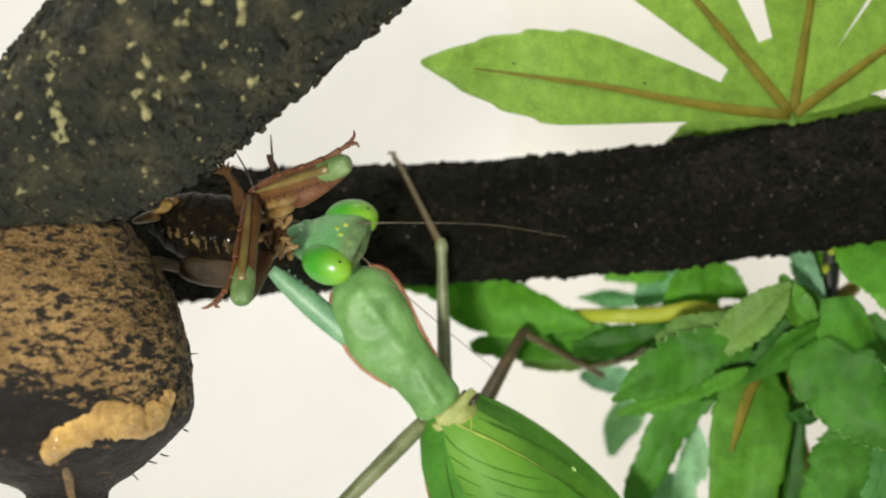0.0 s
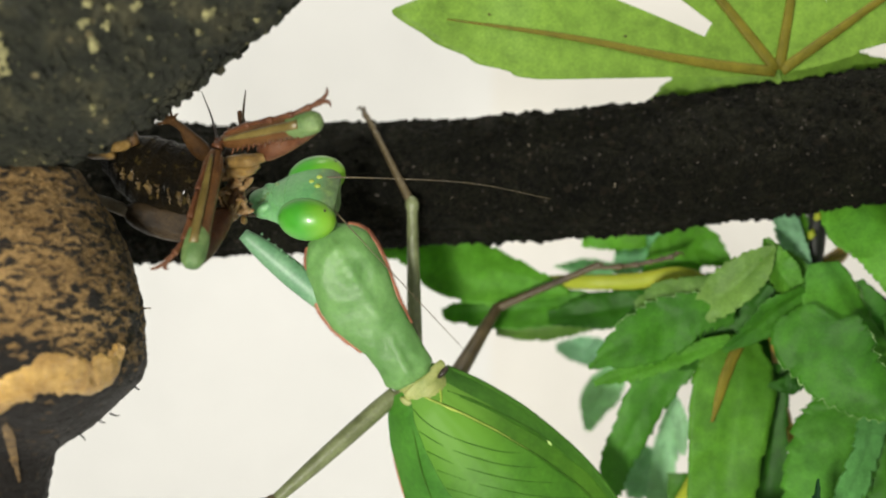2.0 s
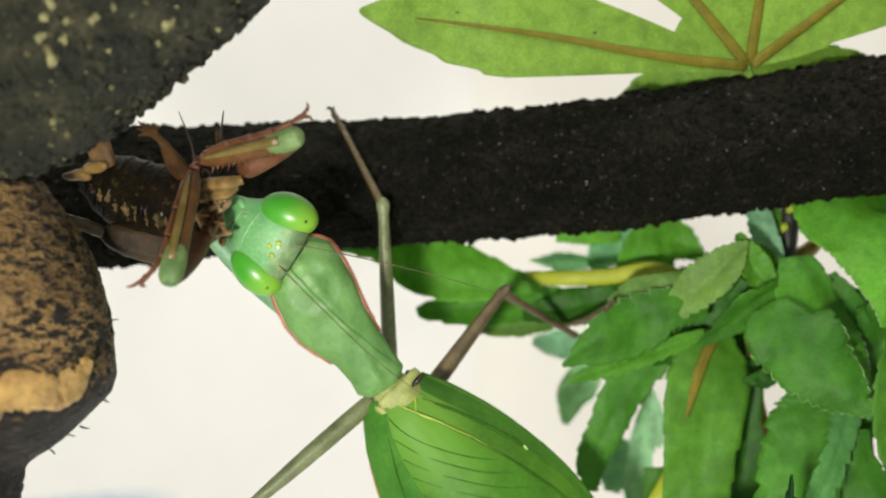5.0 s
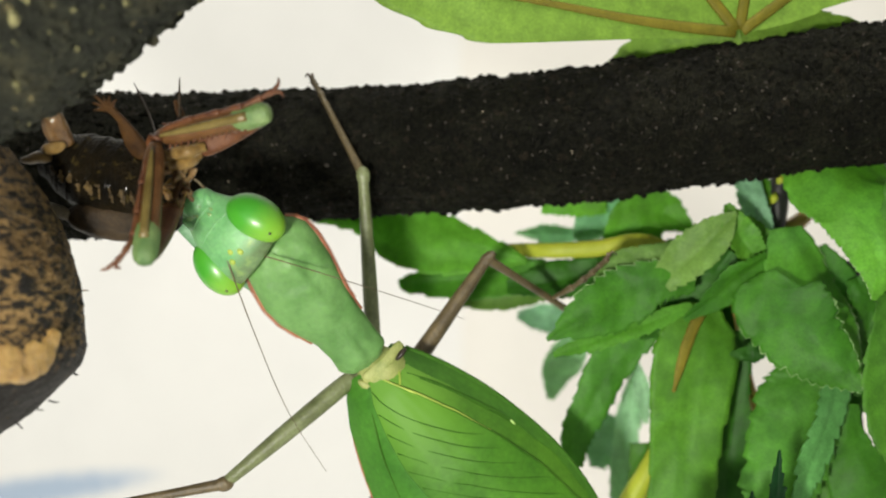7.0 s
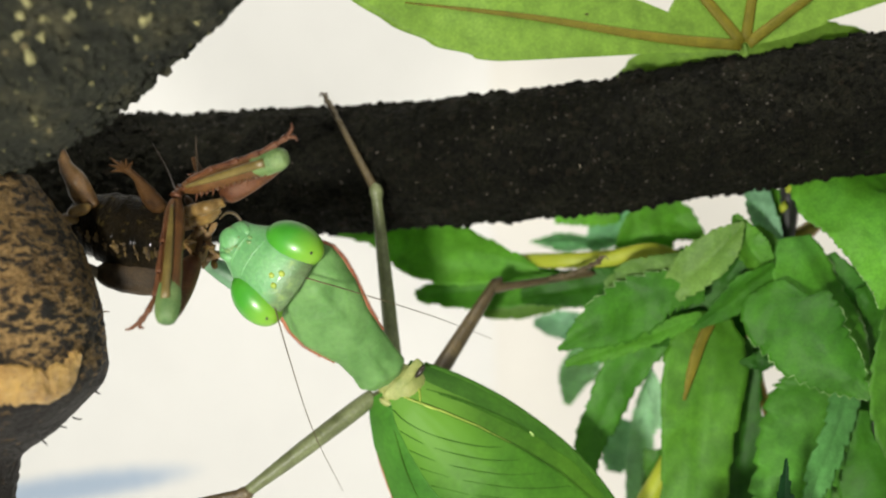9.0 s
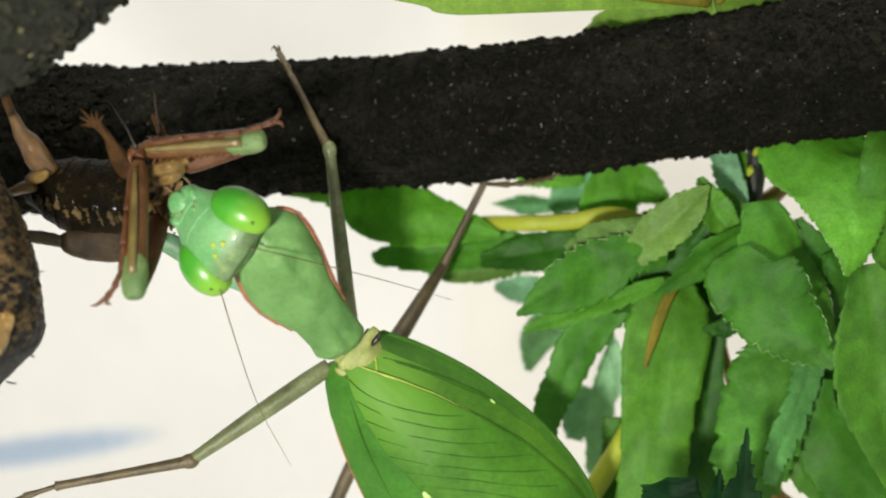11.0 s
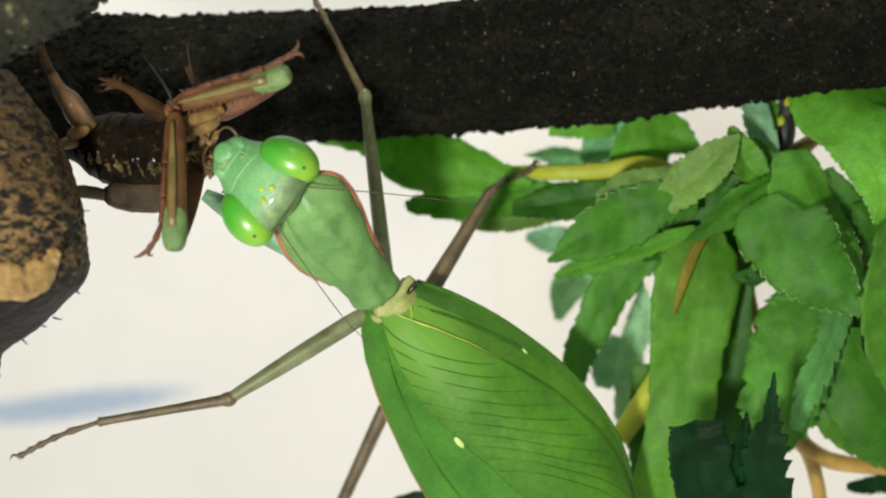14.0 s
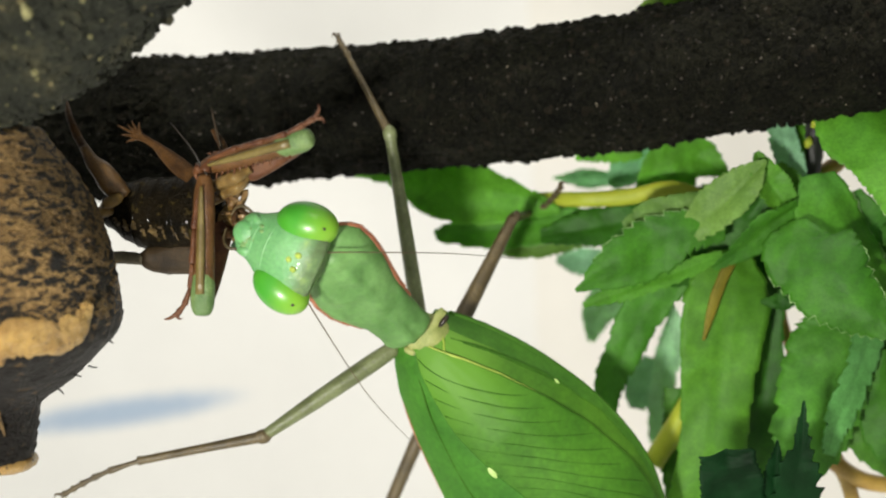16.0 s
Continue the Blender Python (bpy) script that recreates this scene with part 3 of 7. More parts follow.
def palm_place(turn, r, proud=0.0):
    """A place on the palmate leaf: turn in degrees round its foot, r out from it."""
    y = r * float(np.interp(turn, (36, 81, 131, 172), (0.068, 0.069, 0.0, -0.029)))
    crease = min(abs(turn - lobe[0]) for lobe in PALM_LOBES) / 20
    y -= 0.09 * math.sin(math.pi * min(1.0, r / 3.3)) + 0.02 * min(crease, 1.0) * min(r, 1.0)
    w = radians(turn)
    x, z = r * math.cos(w), r * math.sin(w)
    y += 0.03 * noise.noise(Vector((x * 1.3, z * 1.3, 4.0))) * min(r, 1.0)
    return Vector((x, y - proud, z))


def palm_reach(turn):
    """How far the leaf reaches in one direction: a web round its foot, and toothed lobes beyond it."""
    r = 0.74 if 14 < turn < 184 else 0.74 - 0.09 * max(14 - turn, turn - 184)
    while r < 3.6:
        inside = False
        for at, length, half, late, bow in PALM_LOBES:
            w = radians(turn - at)
            u, off = r * math.cos(w) / length, -r * math.sin(w)
            if 0 < u < 1 and math.cos(w) > 0:
                off -= bow * length * math.sin(math.pi * u)
                saw = (u * 9 + (0.4 if off > 0 else 0.0)) % 1.0
                inside = inside or abs(off) < half * math.sin(math.pi * u ** late) * (1 - 0.13 * (1 - saw) * min(1.0, max(0.0, u * 3 - 1)))
        if not inside:
            break
        r += 0.012
    return max(r, 0.12)


def palmate_leaf():
    root = thing("palmate_leaf", "large light-green lobed cloth leaf with ochre veins behind the branch", "leaf", at=PALM_AT)
    bm = bmesh.new()
    turns = [8 + 180 * i / 1100 for i in range(1101)]
    reach = [palm_reach(a) for a in turns]
    reach = [sum(reach[max(i - 4, 0):i + 5]) / len(reach[max(i - 4, 0):i + 5]) for i in range(len(reach))]
    rows = [[[bm.verts.new(palm_place(a, 0.03 + (far - 0.03) * k / 22, p) * UNIT) for p in (0.006, -0.006)] for k in range(23)] for a, far in zip(turns, reach)]
    for r0, r1 in zip(rows, rows[1:]):
        for k in range(22):
            bm.faces.new((r0[k][0], r0[k + 1][0], r1[k + 1][0], r1[k][0]))
            bm.faces.new((r0[k][1], r1[k][1], r1[k + 1][1], r0[k + 1][1]))
        for k, w in ((0, 1), (22, -1)):
            bm.faces.new((r0[k][0], r1[k][0], r1[k][1], r0[k][1])[::w])
    for r, w in ((rows[0], -1), (rows[-1], 1)):
        for k in range(22):
            bm.faces.new((r[k][0], r[k + 1][0], r[k + 1][1], r[k][1])[::w])
    sheet = part("leaf_blade", bm, LEAF_LIGHT, root)
    rnd = random.Random(3)
    for at, length, half, late, bow in PALM_LOBES:
        bm = bmesh.new()
        tube(bm, [(*palm_place(at + lean, length * u, 0.016), r) for u, r, lean in ((0.01, 0.050, 0), (0.15, 0.046, 3.0 if at > 160 else 0), (0.3, 0.038, 1.6 if at > 160 else 0), (0.5, 0.028, 0), (0.68, 0.018, 0), (0.85, 0.006, 0))], n=24, sides=8, flat=0.3)
        part("vein", bm, VEIN, sheet, "raised ochre leaf vein")
        for _ in range(4):
            bm = bmesh.new()
            r = rnd.uniform(0.008, 0.018)
            blob(bm, palm_place(at + rnd.uniform(-4, 4), length * rnd.uniform(0.4, 0.75), 0.008), (Vector((r * 1.4, 0, 0)), Vector((0, 0.008, 0)), Vector((0, 0, r))), rings=5, sides=8, lump=0.8, seed=rnd.random() * 40)
            part("blemish", bm, BLEMISH, sheet)
    # two short lobes folded back behind
    for tip, width, seed in (((4.450, 0.300, 1.360), 0.42, 11), ((2.150, 0.850, 0.960), 0.62, 13)):
        bm = bmesh.new()
        t = Vector(tip)
        blade(bm, PALM_AT + (t - PALM_AT) * -0.02 + Vector((0, 0.05, 0)), t, width, arch=0.03, fold=-0.06, teeth=8, depth=0.085, belly=0.5, seed=seed, start=0.07)
        for v in bm.verts:
            v.co -= PALM_AT * UNIT
        part("lobe", bm, LEAF_LIGHT, root)
    return root


palmate_leaf()


# ---------------------------------------------------------------- hanging cloth plant
PLANT_AT = (3.224, 0.600, -0.660)
plant = thing("hanging_plant", "hanging artificial plant of toothed green cloth leaves on yellow stems", "plant", at=PLANT_AT)
_leaf_no = [20]


def leaf(mat, *line, label="", fray=(), **shape):
    """One cloth leaf; half widths are given in hundredths of a unit."""
    _leaf_no[0] += 1
    bm = bmesh.new()
    rim = []
    ribbon(bm, [(p, a * 0.01, b * 0.01) for p, a, b in line], seed=_leaf_no[0], origin=PLANT_AT, rim=rim, **shape)
    blade_part = part("leaf", bm, mat, plant, label)
    rnd = random.Random(_leaf_no[0])
    for side, start, stop in fray:
        pts = [p for e, p in rim if e == side]
        pts = pts[int(start * len(pts)):int(stop * len(pts))]
        bm = bmesh.new()
        tube(bm, [(*p, rnd.choice((0.001, 0.002, 0.0038))) for p in pts], n=len(pts) * 2, sides=5, origin=PLANT_AT)
        part("frayed_edge", bm, FRAY, blade_part, "pale frayed edge")
    return blade_part


def stem(points, mat=STEM, label="", parent=None, name="stem", flat=1.0):
    bm = bmesh.new()
    tube(bm, points, n=36, sides=12, origin=PLANT_AT, flat=flat, rough=0.004, grain=9)
    return part(name, bm, mat, parent or plant, label)


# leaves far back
leaf(LEAF_TEAL_LIT, ((2.117, 2.000, -0.568), 8, 8), ((1.822, 2.000, -0.539), 12, 10), ((1.481, 2.000, -0.533), 1, 1), label="pale blue-green leaf")
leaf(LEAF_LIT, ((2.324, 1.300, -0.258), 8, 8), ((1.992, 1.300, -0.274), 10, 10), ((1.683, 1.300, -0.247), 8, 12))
leaf(LEAF_TEAL_LIT, ((2.023, 1.350, -0.588), 6, 6), ((2.219, 1.350, -0.413), 22, 20), ((2.469, 1.350, -0.262), 24, 22), ((2.691, 1.350, -0.117), 12, 12), label="broad blue-green leaf behind the branch")
leaf(LEAF_PALE_LIT, ((2.160, 1.900, -1.482), 10, 10), ((1.807, 1.900, -1.429), 16, 18), ((1.502, 1.900, -1.376), 6, 4))
leaf(LEAF_PALE_LIT, ((2.159, 1.900, -1.613), 15, 15), ((1.951, 1.900, -1.908), 20, 20), ((1.830, 1.900, -2.267), 5, 4))
leaf(LEAF_PALE_LIT, ((2.559, 1.100, -1.758), 4, 4), ((2.647, 1.100, -2.067), 9, 9), ((2.669, 1.100, -2.377), 4, 3), label="pale blue-green leaf")
leaf(LEAF_PALE_LIT, ((2.628, 1.300, -1.877), 6, 6), ((2.532, 1.300, -2.390), 14, 14), ((2.457, 1.300, -3.200), 12, 12))
leaf(LEAF_PALE_LIT, ((2.429, 1.500, -2.373), 10, 10), ((2.313, 1.500, -2.664), 20, 18), ((2.255, 1.500, -2.899), 10, 8))
leaf(LEAF, ((2.601, 0.600, -2.456), 18, 18), ((2.628, 0.600, -2.946), 24, 26), ((2.639, 0.500, -3.573), 24, 26))
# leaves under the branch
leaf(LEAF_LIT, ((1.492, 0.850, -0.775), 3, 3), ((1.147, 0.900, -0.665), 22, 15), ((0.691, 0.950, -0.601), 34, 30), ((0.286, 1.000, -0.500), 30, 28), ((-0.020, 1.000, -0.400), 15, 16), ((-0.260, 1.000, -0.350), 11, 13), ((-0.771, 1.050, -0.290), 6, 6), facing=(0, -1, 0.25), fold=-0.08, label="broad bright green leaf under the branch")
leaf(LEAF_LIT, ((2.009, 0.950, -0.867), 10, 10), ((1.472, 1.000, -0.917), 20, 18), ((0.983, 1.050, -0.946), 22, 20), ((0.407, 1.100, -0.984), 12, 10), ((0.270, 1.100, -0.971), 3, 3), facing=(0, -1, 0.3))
leaf(LEAF_SOFT, ((1.753, 1.150, -1.084), 8, 8), ((1.312, 1.150, -1.149), 13, 12), ((0.815, 1.150, -1.185), 4, 4), facing=(0, -1, 0.3))
leaf(LEAF_DEEP_SHADE, ((2.333, 0.750, -0.840), 12, 12), ((1.834, 0.800, -0.942), 20, 20), ((1.304, 0.900, -1.024), 8, 8), facing=(0, -1, 0.4))
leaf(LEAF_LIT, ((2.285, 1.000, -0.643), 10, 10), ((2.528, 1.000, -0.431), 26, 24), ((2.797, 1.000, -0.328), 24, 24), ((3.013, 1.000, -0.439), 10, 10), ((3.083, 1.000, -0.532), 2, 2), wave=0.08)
leaf(LEAF_PALE_LIT, ((3.563, 0.300, -0.696), 10, 10), ((3.531, 0.350, -0.344), 15, 13), ((3.452, 0.500, 0.035), 12, 12))
leaf(LEAF, ((3.600, 0.450, -0.554), 6, 6), ((3.634, 0.500, -0.223), 11, 8), ((3.631, 0.600, 0.083), 9, 9))
# folded leaves at the top
leaf(LEAF, ((3.410, 0.050, -0.686), 12, 12), ((3.248, 0.000, -0.463), 17, 15), ((3.149, 0.000, -0.237), 3, 3), fold=0.5, wave=0.12)
# inner leaves, behind the fan
leaf(LEAF_DEEP_SHADE, ((3.478, 0.800, -0.571), 20, 20), ((3.365, 0.750, -1.044), 40, 40), ((3.343, 0.750, -1.579), 30, 30), ((3.330, 0.750, -2.012), 14, 14))
leaf(LEAF_DEEP_SHADE, ((3.952, 0.400, -1.122), 20, 20), ((4.098, 0.350, -1.635), 36, 36), ((4.194, 0.300, -2.149), 32, 32), ((4.281, 0.300, -2.675), 16, 16))
leaf(LEAF, ((2.968, 0.900, -0.675), 12, 12), ((2.647, 0.900, -0.788), 20, 20), ((2.272, 0.900, -0.851), 22, 22), ((1.874, 0.950, -0.876), 8, 8), facing=(0, -1, 0.3))
leaf(LEAF, ((3.346, 0.250, -0.387), 10, 10), ((3.476, 0.200, -0.613), 18, 18), ((3.588, 0.100, -0.882), 8, 8), fold=0.3)
# fan of leaves
leaf(LEAF_DEEP_SHADE, ((3.519, 0.000, -1.444), 8, 8), ((3.372, 0.000, -1.542), 10, 9), ((3.189, 0.000, -1.554), 2, 2))
leaf(LEAF_MIST, ((3.716, 0.100, -0.447), 18, 16), ((3.781, 0.000, -0.778), 36, 34), ((3.930, -0.180, -1.204), 34, 30), ((4.117, -0.300, -1.629), 18, 14), ((4.209, -0.350, -1.816), 2, 2), label="broad leaf with a frayed edge", fold=-0.15, facing=(0.25, -1, 0.2), teeth=18, fray=((-1, 0.1, 1.0),))
leaf(LEAF_DEEP_SHADE, ((3.481, -0.120, -0.821), 8, 10), ((3.483, -0.250, -1.032), 38, 38), ((3.666, -0.400, -1.315), 40, 38), ((3.943, -0.500, -1.616), 24, 22), ((4.143, -0.560, -1.814), 2, 2), fold=-0.22, facing=(-0.25, -1, 0.05), teeth=18, depth=0.11, fray=((1, 0.3, 1.0), (-1, 0.45, 1.0)), label="broad drooping leaf with a toothed lower edge")
leaf(LEAF_MIST, ((3.986, 0.200, -0.646), 14, 14), ((4.152, 0.150, -1.047), 30, 26), ((4.293, 0.100, -1.447), 22, 18), ((4.342, 0.000, -1.835), 4, 4), facing=(0.2, -1, 0.2))
leaf(LEAF_DEEP_SHADE, ((4.357, 0.100, -0.895), 12, 12), ((4.463, 0.100, -1.248), 17, 16), ((4.382, 0.100, -1.625), 5, 5))
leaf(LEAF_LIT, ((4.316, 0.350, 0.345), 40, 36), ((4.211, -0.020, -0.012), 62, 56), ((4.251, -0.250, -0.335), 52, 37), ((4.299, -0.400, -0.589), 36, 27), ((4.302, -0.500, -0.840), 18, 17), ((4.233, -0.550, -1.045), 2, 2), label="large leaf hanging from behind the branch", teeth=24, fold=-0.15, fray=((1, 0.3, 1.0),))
leaf(LEAF, ((5.146, 0.300, 0.328), 40, 40), ((4.956, -0.150, -0.303), 55, 55), ((4.784, -0.350, -0.957), 30, 30), ((4.670, -0.400, -1.332), 3, 3))
leaf(LEAF, ((4.407, -0.450, -0.964), 12, 12), ((4.465, -0.550, -1.402), 32, 30), ((4.517, -0.600, -2.012), 38, 40), ((4.616, -0.620, -2.536), 25, 22), ((4.730, -0.600, -2.980), 3, 3), fold=0.2, wave=0.08)
leaf(LEAF_DEEP_SHADE, ((4.280, -0.020, -2.007), 6, 6), ((4.261, -0.050, -2.329), 16, 22), ((4.426, -0.100, -2.726), 30, 34), ((4.834, -0.100, -3.193), 20, 20), fold=-0.2, wave=0.1)
leaf(LEAF, ((4.119, 0.050, -2.350), 8, 8), ((4.161, 0.000, -2.749), 24, 24), ((4.519, 0.000, -3.090), 18, 20), ((4.977, 0.000, -3.331), 10, 10), fold=-0.2, wave=0.1)
# this small leaf paints the shaded crease in the middle of the rosette
leaf(LEAF_DEEP_SHADE, ((3.511, 0.000, -0.714), 10, 10), ((3.284, -0.030, -0.855), 17, 17), ((3.031, -0.030, -1.059), 13, 13), ((2.776, 0.000, -1.247), 3, 3), fold=0.25, facing=(0, -1, -0.55), label="small folded leaf standing in for the shaded crease of the rosette")
leaf(LEAF, ((2.941, 0.200, -1.119), 19, 19), ((2.932, 0.150, -1.505), 40, 40), ((2.878, 0.100, -1.982), 37, 37), ((2.823, 0.100, -2.502), 32, 32), ((2.752, 0.100, -3.028), 31, 31), ((2.638, 0.100, -3.679), 34, 34), ((2.522, 0.100, -4.316), 31, 31), label="long leaf with an ochre midrib", fold=-0.1, wave=0.05)
leaf(LEAF_DEEP_SHADE, ((3.426, 0.400, -1.398), 11, 11), ((3.370, 0.400, -1.940), 13, 13), ((3.305, 0.400, -2.460), 20, 20), ((3.274, 0.400, -3.000), 23, 23), ((3.222, 0.400, -3.492), 19, 19), fold=0.15, wave=0.04)
leaf(LEAF_MIST, ((3.955, 0.100, -1.537), 28, 28), ((3.920, 0.000, -1.833), 40, 40), ((3.774, -0.100, -2.173), 41, 41), ((3.612, -0.180, -2.564), 37, 37), ((3.482, -0.220, -2.878), 31, 31), ((3.338, -0.220, -3.027), 10, 10), label="broad hanging leaf folded along its middle", fold=-0.22, facing=(-0.15, -1, 0.1), depth=0.12, teeth=14, wave=0.05)
# overlay that paints the reflecting right half of the leaf above
leaf(LEAF_GLOSS, ((4.120, -0.060, -1.811), 17, 17), ((3.981, -0.180, -2.187), 16, 16), ((3.792, -0.260, -2.575), 14, 14), ((3.702, -0.280, -2.864), 7, 7), fold=0.1, facing=(0.3, -1, 0.15), depth=0.1, wave=0.04, label="half of the folded leaf with its bluish gloss put into the colour")
leaf(LEAF_MIST, ((2.521, 0.400, -1.295), 22, 22), ((2.208, 0.400, -1.696), 22, 22), ((2.041, 0.420, -2.045), 18, 18), ((1.900, 0.450, -2.377), 16, 16), ((1.889, 0.450, -2.648), 8, 8), fold=-0.12, wave=0.05)
leaf(LEAF_DEEP_SHADE, ((2.896, 0.050, -0.936), 9, 9), ((2.575, 0.020, -0.921), 20, 20), ((2.236, 0.000, -1.057), 30, 30), ((1.945, -0.020, -1.196), 23, 23), ((1.571, -0.020, -1.414), 2, 2), label="leaf with a pale frayed upper edge", fold=-0.12, wave=0.05, depth=0.10, fray=((1, 0.02, 0.85),))
leaf(LEAF_LIT, ((2.892, 0.150, -1.146), 5, 5), ((2.469, 0.120, -1.297), 10, 10), ((2.053, 0.100, -1.428), 11, 11), ((1.639, 0.100, -1.562), 3, 3), facing=(0, -1, 0.3), fold=0.1, wave=0.05)
leaf(LEAF_SOFT, ((2.946, 0.100, -0.695), 15, 15), ((2.554, 0.120, -0.715), 13, 13), ((2.248, 0.140, -0.747), 12, 12), ((2.047, 0.140, -0.903), 9, 9), fold=-0.1, wave=0.04)
leaf(LEAF_SOFT, ((2.589, 0.050, -0.915), 13, 13), ((2.823, 0.000, -0.712), 21, 21), ((3.063, -0.050, -0.471), 16, 16), ((3.213, -0.100, -0.303), 2, 2), label="folded light-green leaf", fold=0.3, facing=(-0.3, -1, 0.2), wave=0.06)
leaf(LEAF_DEEP_SHADE, ((3.285, 0.300, -0.665), 13, 13), ((3.060, 0.350, -0.977), 22, 22), ((2.716, 0.400, -1.295), 16, 16), ((2.459, 0.400, -1.453), 3, 3), facing=(0, -1, 0.3), wave=0.05)
leaf(LEAF_DARK_SHADE, ((0.335, 0.600, -4.298), 30, 30), ((0.368, 0.600, -3.987), 28, 28), ((0.371, 0.600, -3.772), 24, 24), ((0.356, 0.600, -3.696), 20, 20), label="very dark green leaf below the wings", depth=0.05)
leaf(LEAF_DARK_SHADE, ((4.884, 0.500, -3.545), 12, 12), ((4.672, 0.500, -3.607), 11, 11), ((4.448, 0.500, -3.630), 4, 4), label="very dark green leaf scrap", depth=0.1)
stem([(*(3.006, 0.140, -1.134), 0.045), (*(2.879, 0.090, -1.343), 0.050), (*(2.777, 0.050, -1.604), 0.042), (*(2.694, 0.030, -1.893), 0.012)], VEIN, "ochre midrib", name="midrib", flat=0.25)
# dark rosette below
leaf(LEAF_DARK_SHADE, ((2.890, -0.700, -3.456), 30, 30), ((2.749, -0.850, -2.919), 25, 26), ((2.710, -0.900, -2.619), 24, 24), label="very dark green leaf", depth=0.04)
leaf(LEAF_DARK_SHADE, ((3.338, -0.700, -3.463), 34, 30), ((3.294, -0.850, -2.927), 22, 22), ((3.308, -0.920, -2.575), 10, 10), ((3.323, -0.950, -2.204), 1, 1), label="very dark green leaf", depth=0.16, teeth=9)
leaf(LEAF_DARK_SHADE, ((3.125, -0.700, -3.313), 14, 14), ((3.121, -0.800, -2.893), 12, 12), ((3.134, -0.850, -2.559), 1, 1), depth=0.12)
# stems and trimmings
stem([(*(1.237, 1.200, -0.676), 0.05), (*(1.445, 0.950, -0.668), 0.066), (*(1.725, 0.740, -0.664), 0.072), (*(2.140, 0.680, -0.646), 0.078), (*(2.475, 0.640, -0.581), 0.078), (*(2.759, 0.620, -0.663), 0.075), (*(3.221, 0.950, -0.926), 0.07)], STEM, "yellow-green plastic stem", flat=0.55)
stem([(*(2.295, 0.500, -3.158), 0.10), (*(2.480, 0.500, -2.862), 0.11), (*(2.699, 0.550, -2.500), 0.10), (*(2.972, 0.750, -2.006), 0.08)], STEM)
stem([(*(3.655, 0.650, -0.933), 0.09), (*(3.766, 0.600, -0.461), 0.10), (*(3.804, 0.600, -0.203), 0.10), (*(3.874, 0.700, 0.157), 0.10), (*(4.099, 1.200, 0.858), 0.10)], BLACK, "black plastic main stem")
stem([(*(3.659, 0.680, -0.646), 0.05), (*(3.861, 0.660, -0.507), 0.075), (*(4.028, 0.700, -0.418), 0.08), (*(4.212, 0.800, -0.267), 0.05)], OCHRE, "ochre plastic stem")
stem([(*(4.146, 0.550, -0.854), 0.06), (*(4.395, 0.600, -0.836), 0.075), (*(4.578, 0.600, -0.881), 0.075), (*(5.083, 0.700, -0.856), 0.07)], BLACK)
stem([(*(4.273, 0.620, -0.941), 0.04), (*(4.430, 0.620, -0.965), 0.05), (*(4.690, 0.620, -0.948), 0.05)], OCHRE)
stem([(*(4.460, 0.500, -1.876), 0.05), (*(4.470, 0.400, -2.227), 0.06), (*(4.557, 0.400, -2.653), 0.04)], BLACK)
stem([(*(3.386, 0.500, -1.123), 0.05), (*(3.492, 0.600, -1.559), 0.06), (*(3.585, 0.700, -2.006), 0.05), (*(3.904, 0.500, -3.046), 0.07), (*(3.998, 0.450, -3.195), 0.08), (*(4.300, 0.400, -3.357), 0.08), (*(5.033, 0.400, -3.422), 0.08)], OCHRE)
stem([(*(3.970, 0.450, -3.114), 0.07), (*(4.106, 0.450, -3.414), 0.07), (*(4.236, 0.500, -3.927), 0.06)], OCHRE)
stem([(*(3.706, 0.480, -0.239), 0.012), (*(3.723, 0.470, -0.188), 0.04), (*(3.740, 0.480, -0.138), 0.012)], STEM, "yellow spot on the black stem", name="stem_spot")
stem([(*(3.760, 0.500, -0.057), 0.012), (*(3.787, 0.490, -0.017), 0.04), (*(3.820, 0.500, 0.034), 0.012)], STEM, "yellow spot on the black stem", name="stem_spot")


# ---------------------------------------------------------------- mantis
GREEN = skin("mantis_green", (0.064, 0.165, 0.038), (0.14, 0.288, 0.086), 240, 0.48, 0.12, sss=0.15, grain=0.14, shine=0.35)


def head_material():
    """Pale green face turning to mottled grey-brown on the crown."""
    h = skin("mantis_head_green", (0.10, 0.30, 0.10), (0.18, 0.40, 0.165), 420, 0.42, 0.22, coat=0.06, sss=0.2, grain=0.16)
    nt = h.node_tree
    b = nt.nodes["Principled BSDF"]
    face = b.inputs["Base Color"].links[0].from_socket
    tc = nt.nodes.new("ShaderNodeTexCoord")
    sep = nt.nodes.new("ShaderNodeSeparateXYZ")
    nt.links.new(tc.outputs["Object"], sep.inputs[0])
    n = tex(nt, "Noise", 900, 4)
    at = nt.nodes.new("ShaderNodeMath")
    at.operation = "MULTIPLY_ADD"
    at.inputs[1].default_value = 0.0031
    nt.links.new(n.outputs["Fac"], at.inputs[0])
    nt.links.new(sep.outputs[0], at.inputs[2])
    r = nt.nodes.new("ShaderNodeMapRange")
    for i, v in ((1, 0.0036), (2, 0.0053)):
        r.inputs[i].default_value = v
    nt.links.new(at.outputs[0], r.inputs[0])
    mott = ramp(nt, n.outputs["Fac"], [(0.35, (0.07, 0.105, 0.04)), (0.55, (0.11, 0.19, 0.075)), (0.70, (0.22, 0.33, 0.09))]).outputs["Color"]
    nt.links.new(mix(nt, r.outputs[0], face, mott), b.inputs["Base Color"])
    return h


GREEN_HEAD = head_material()


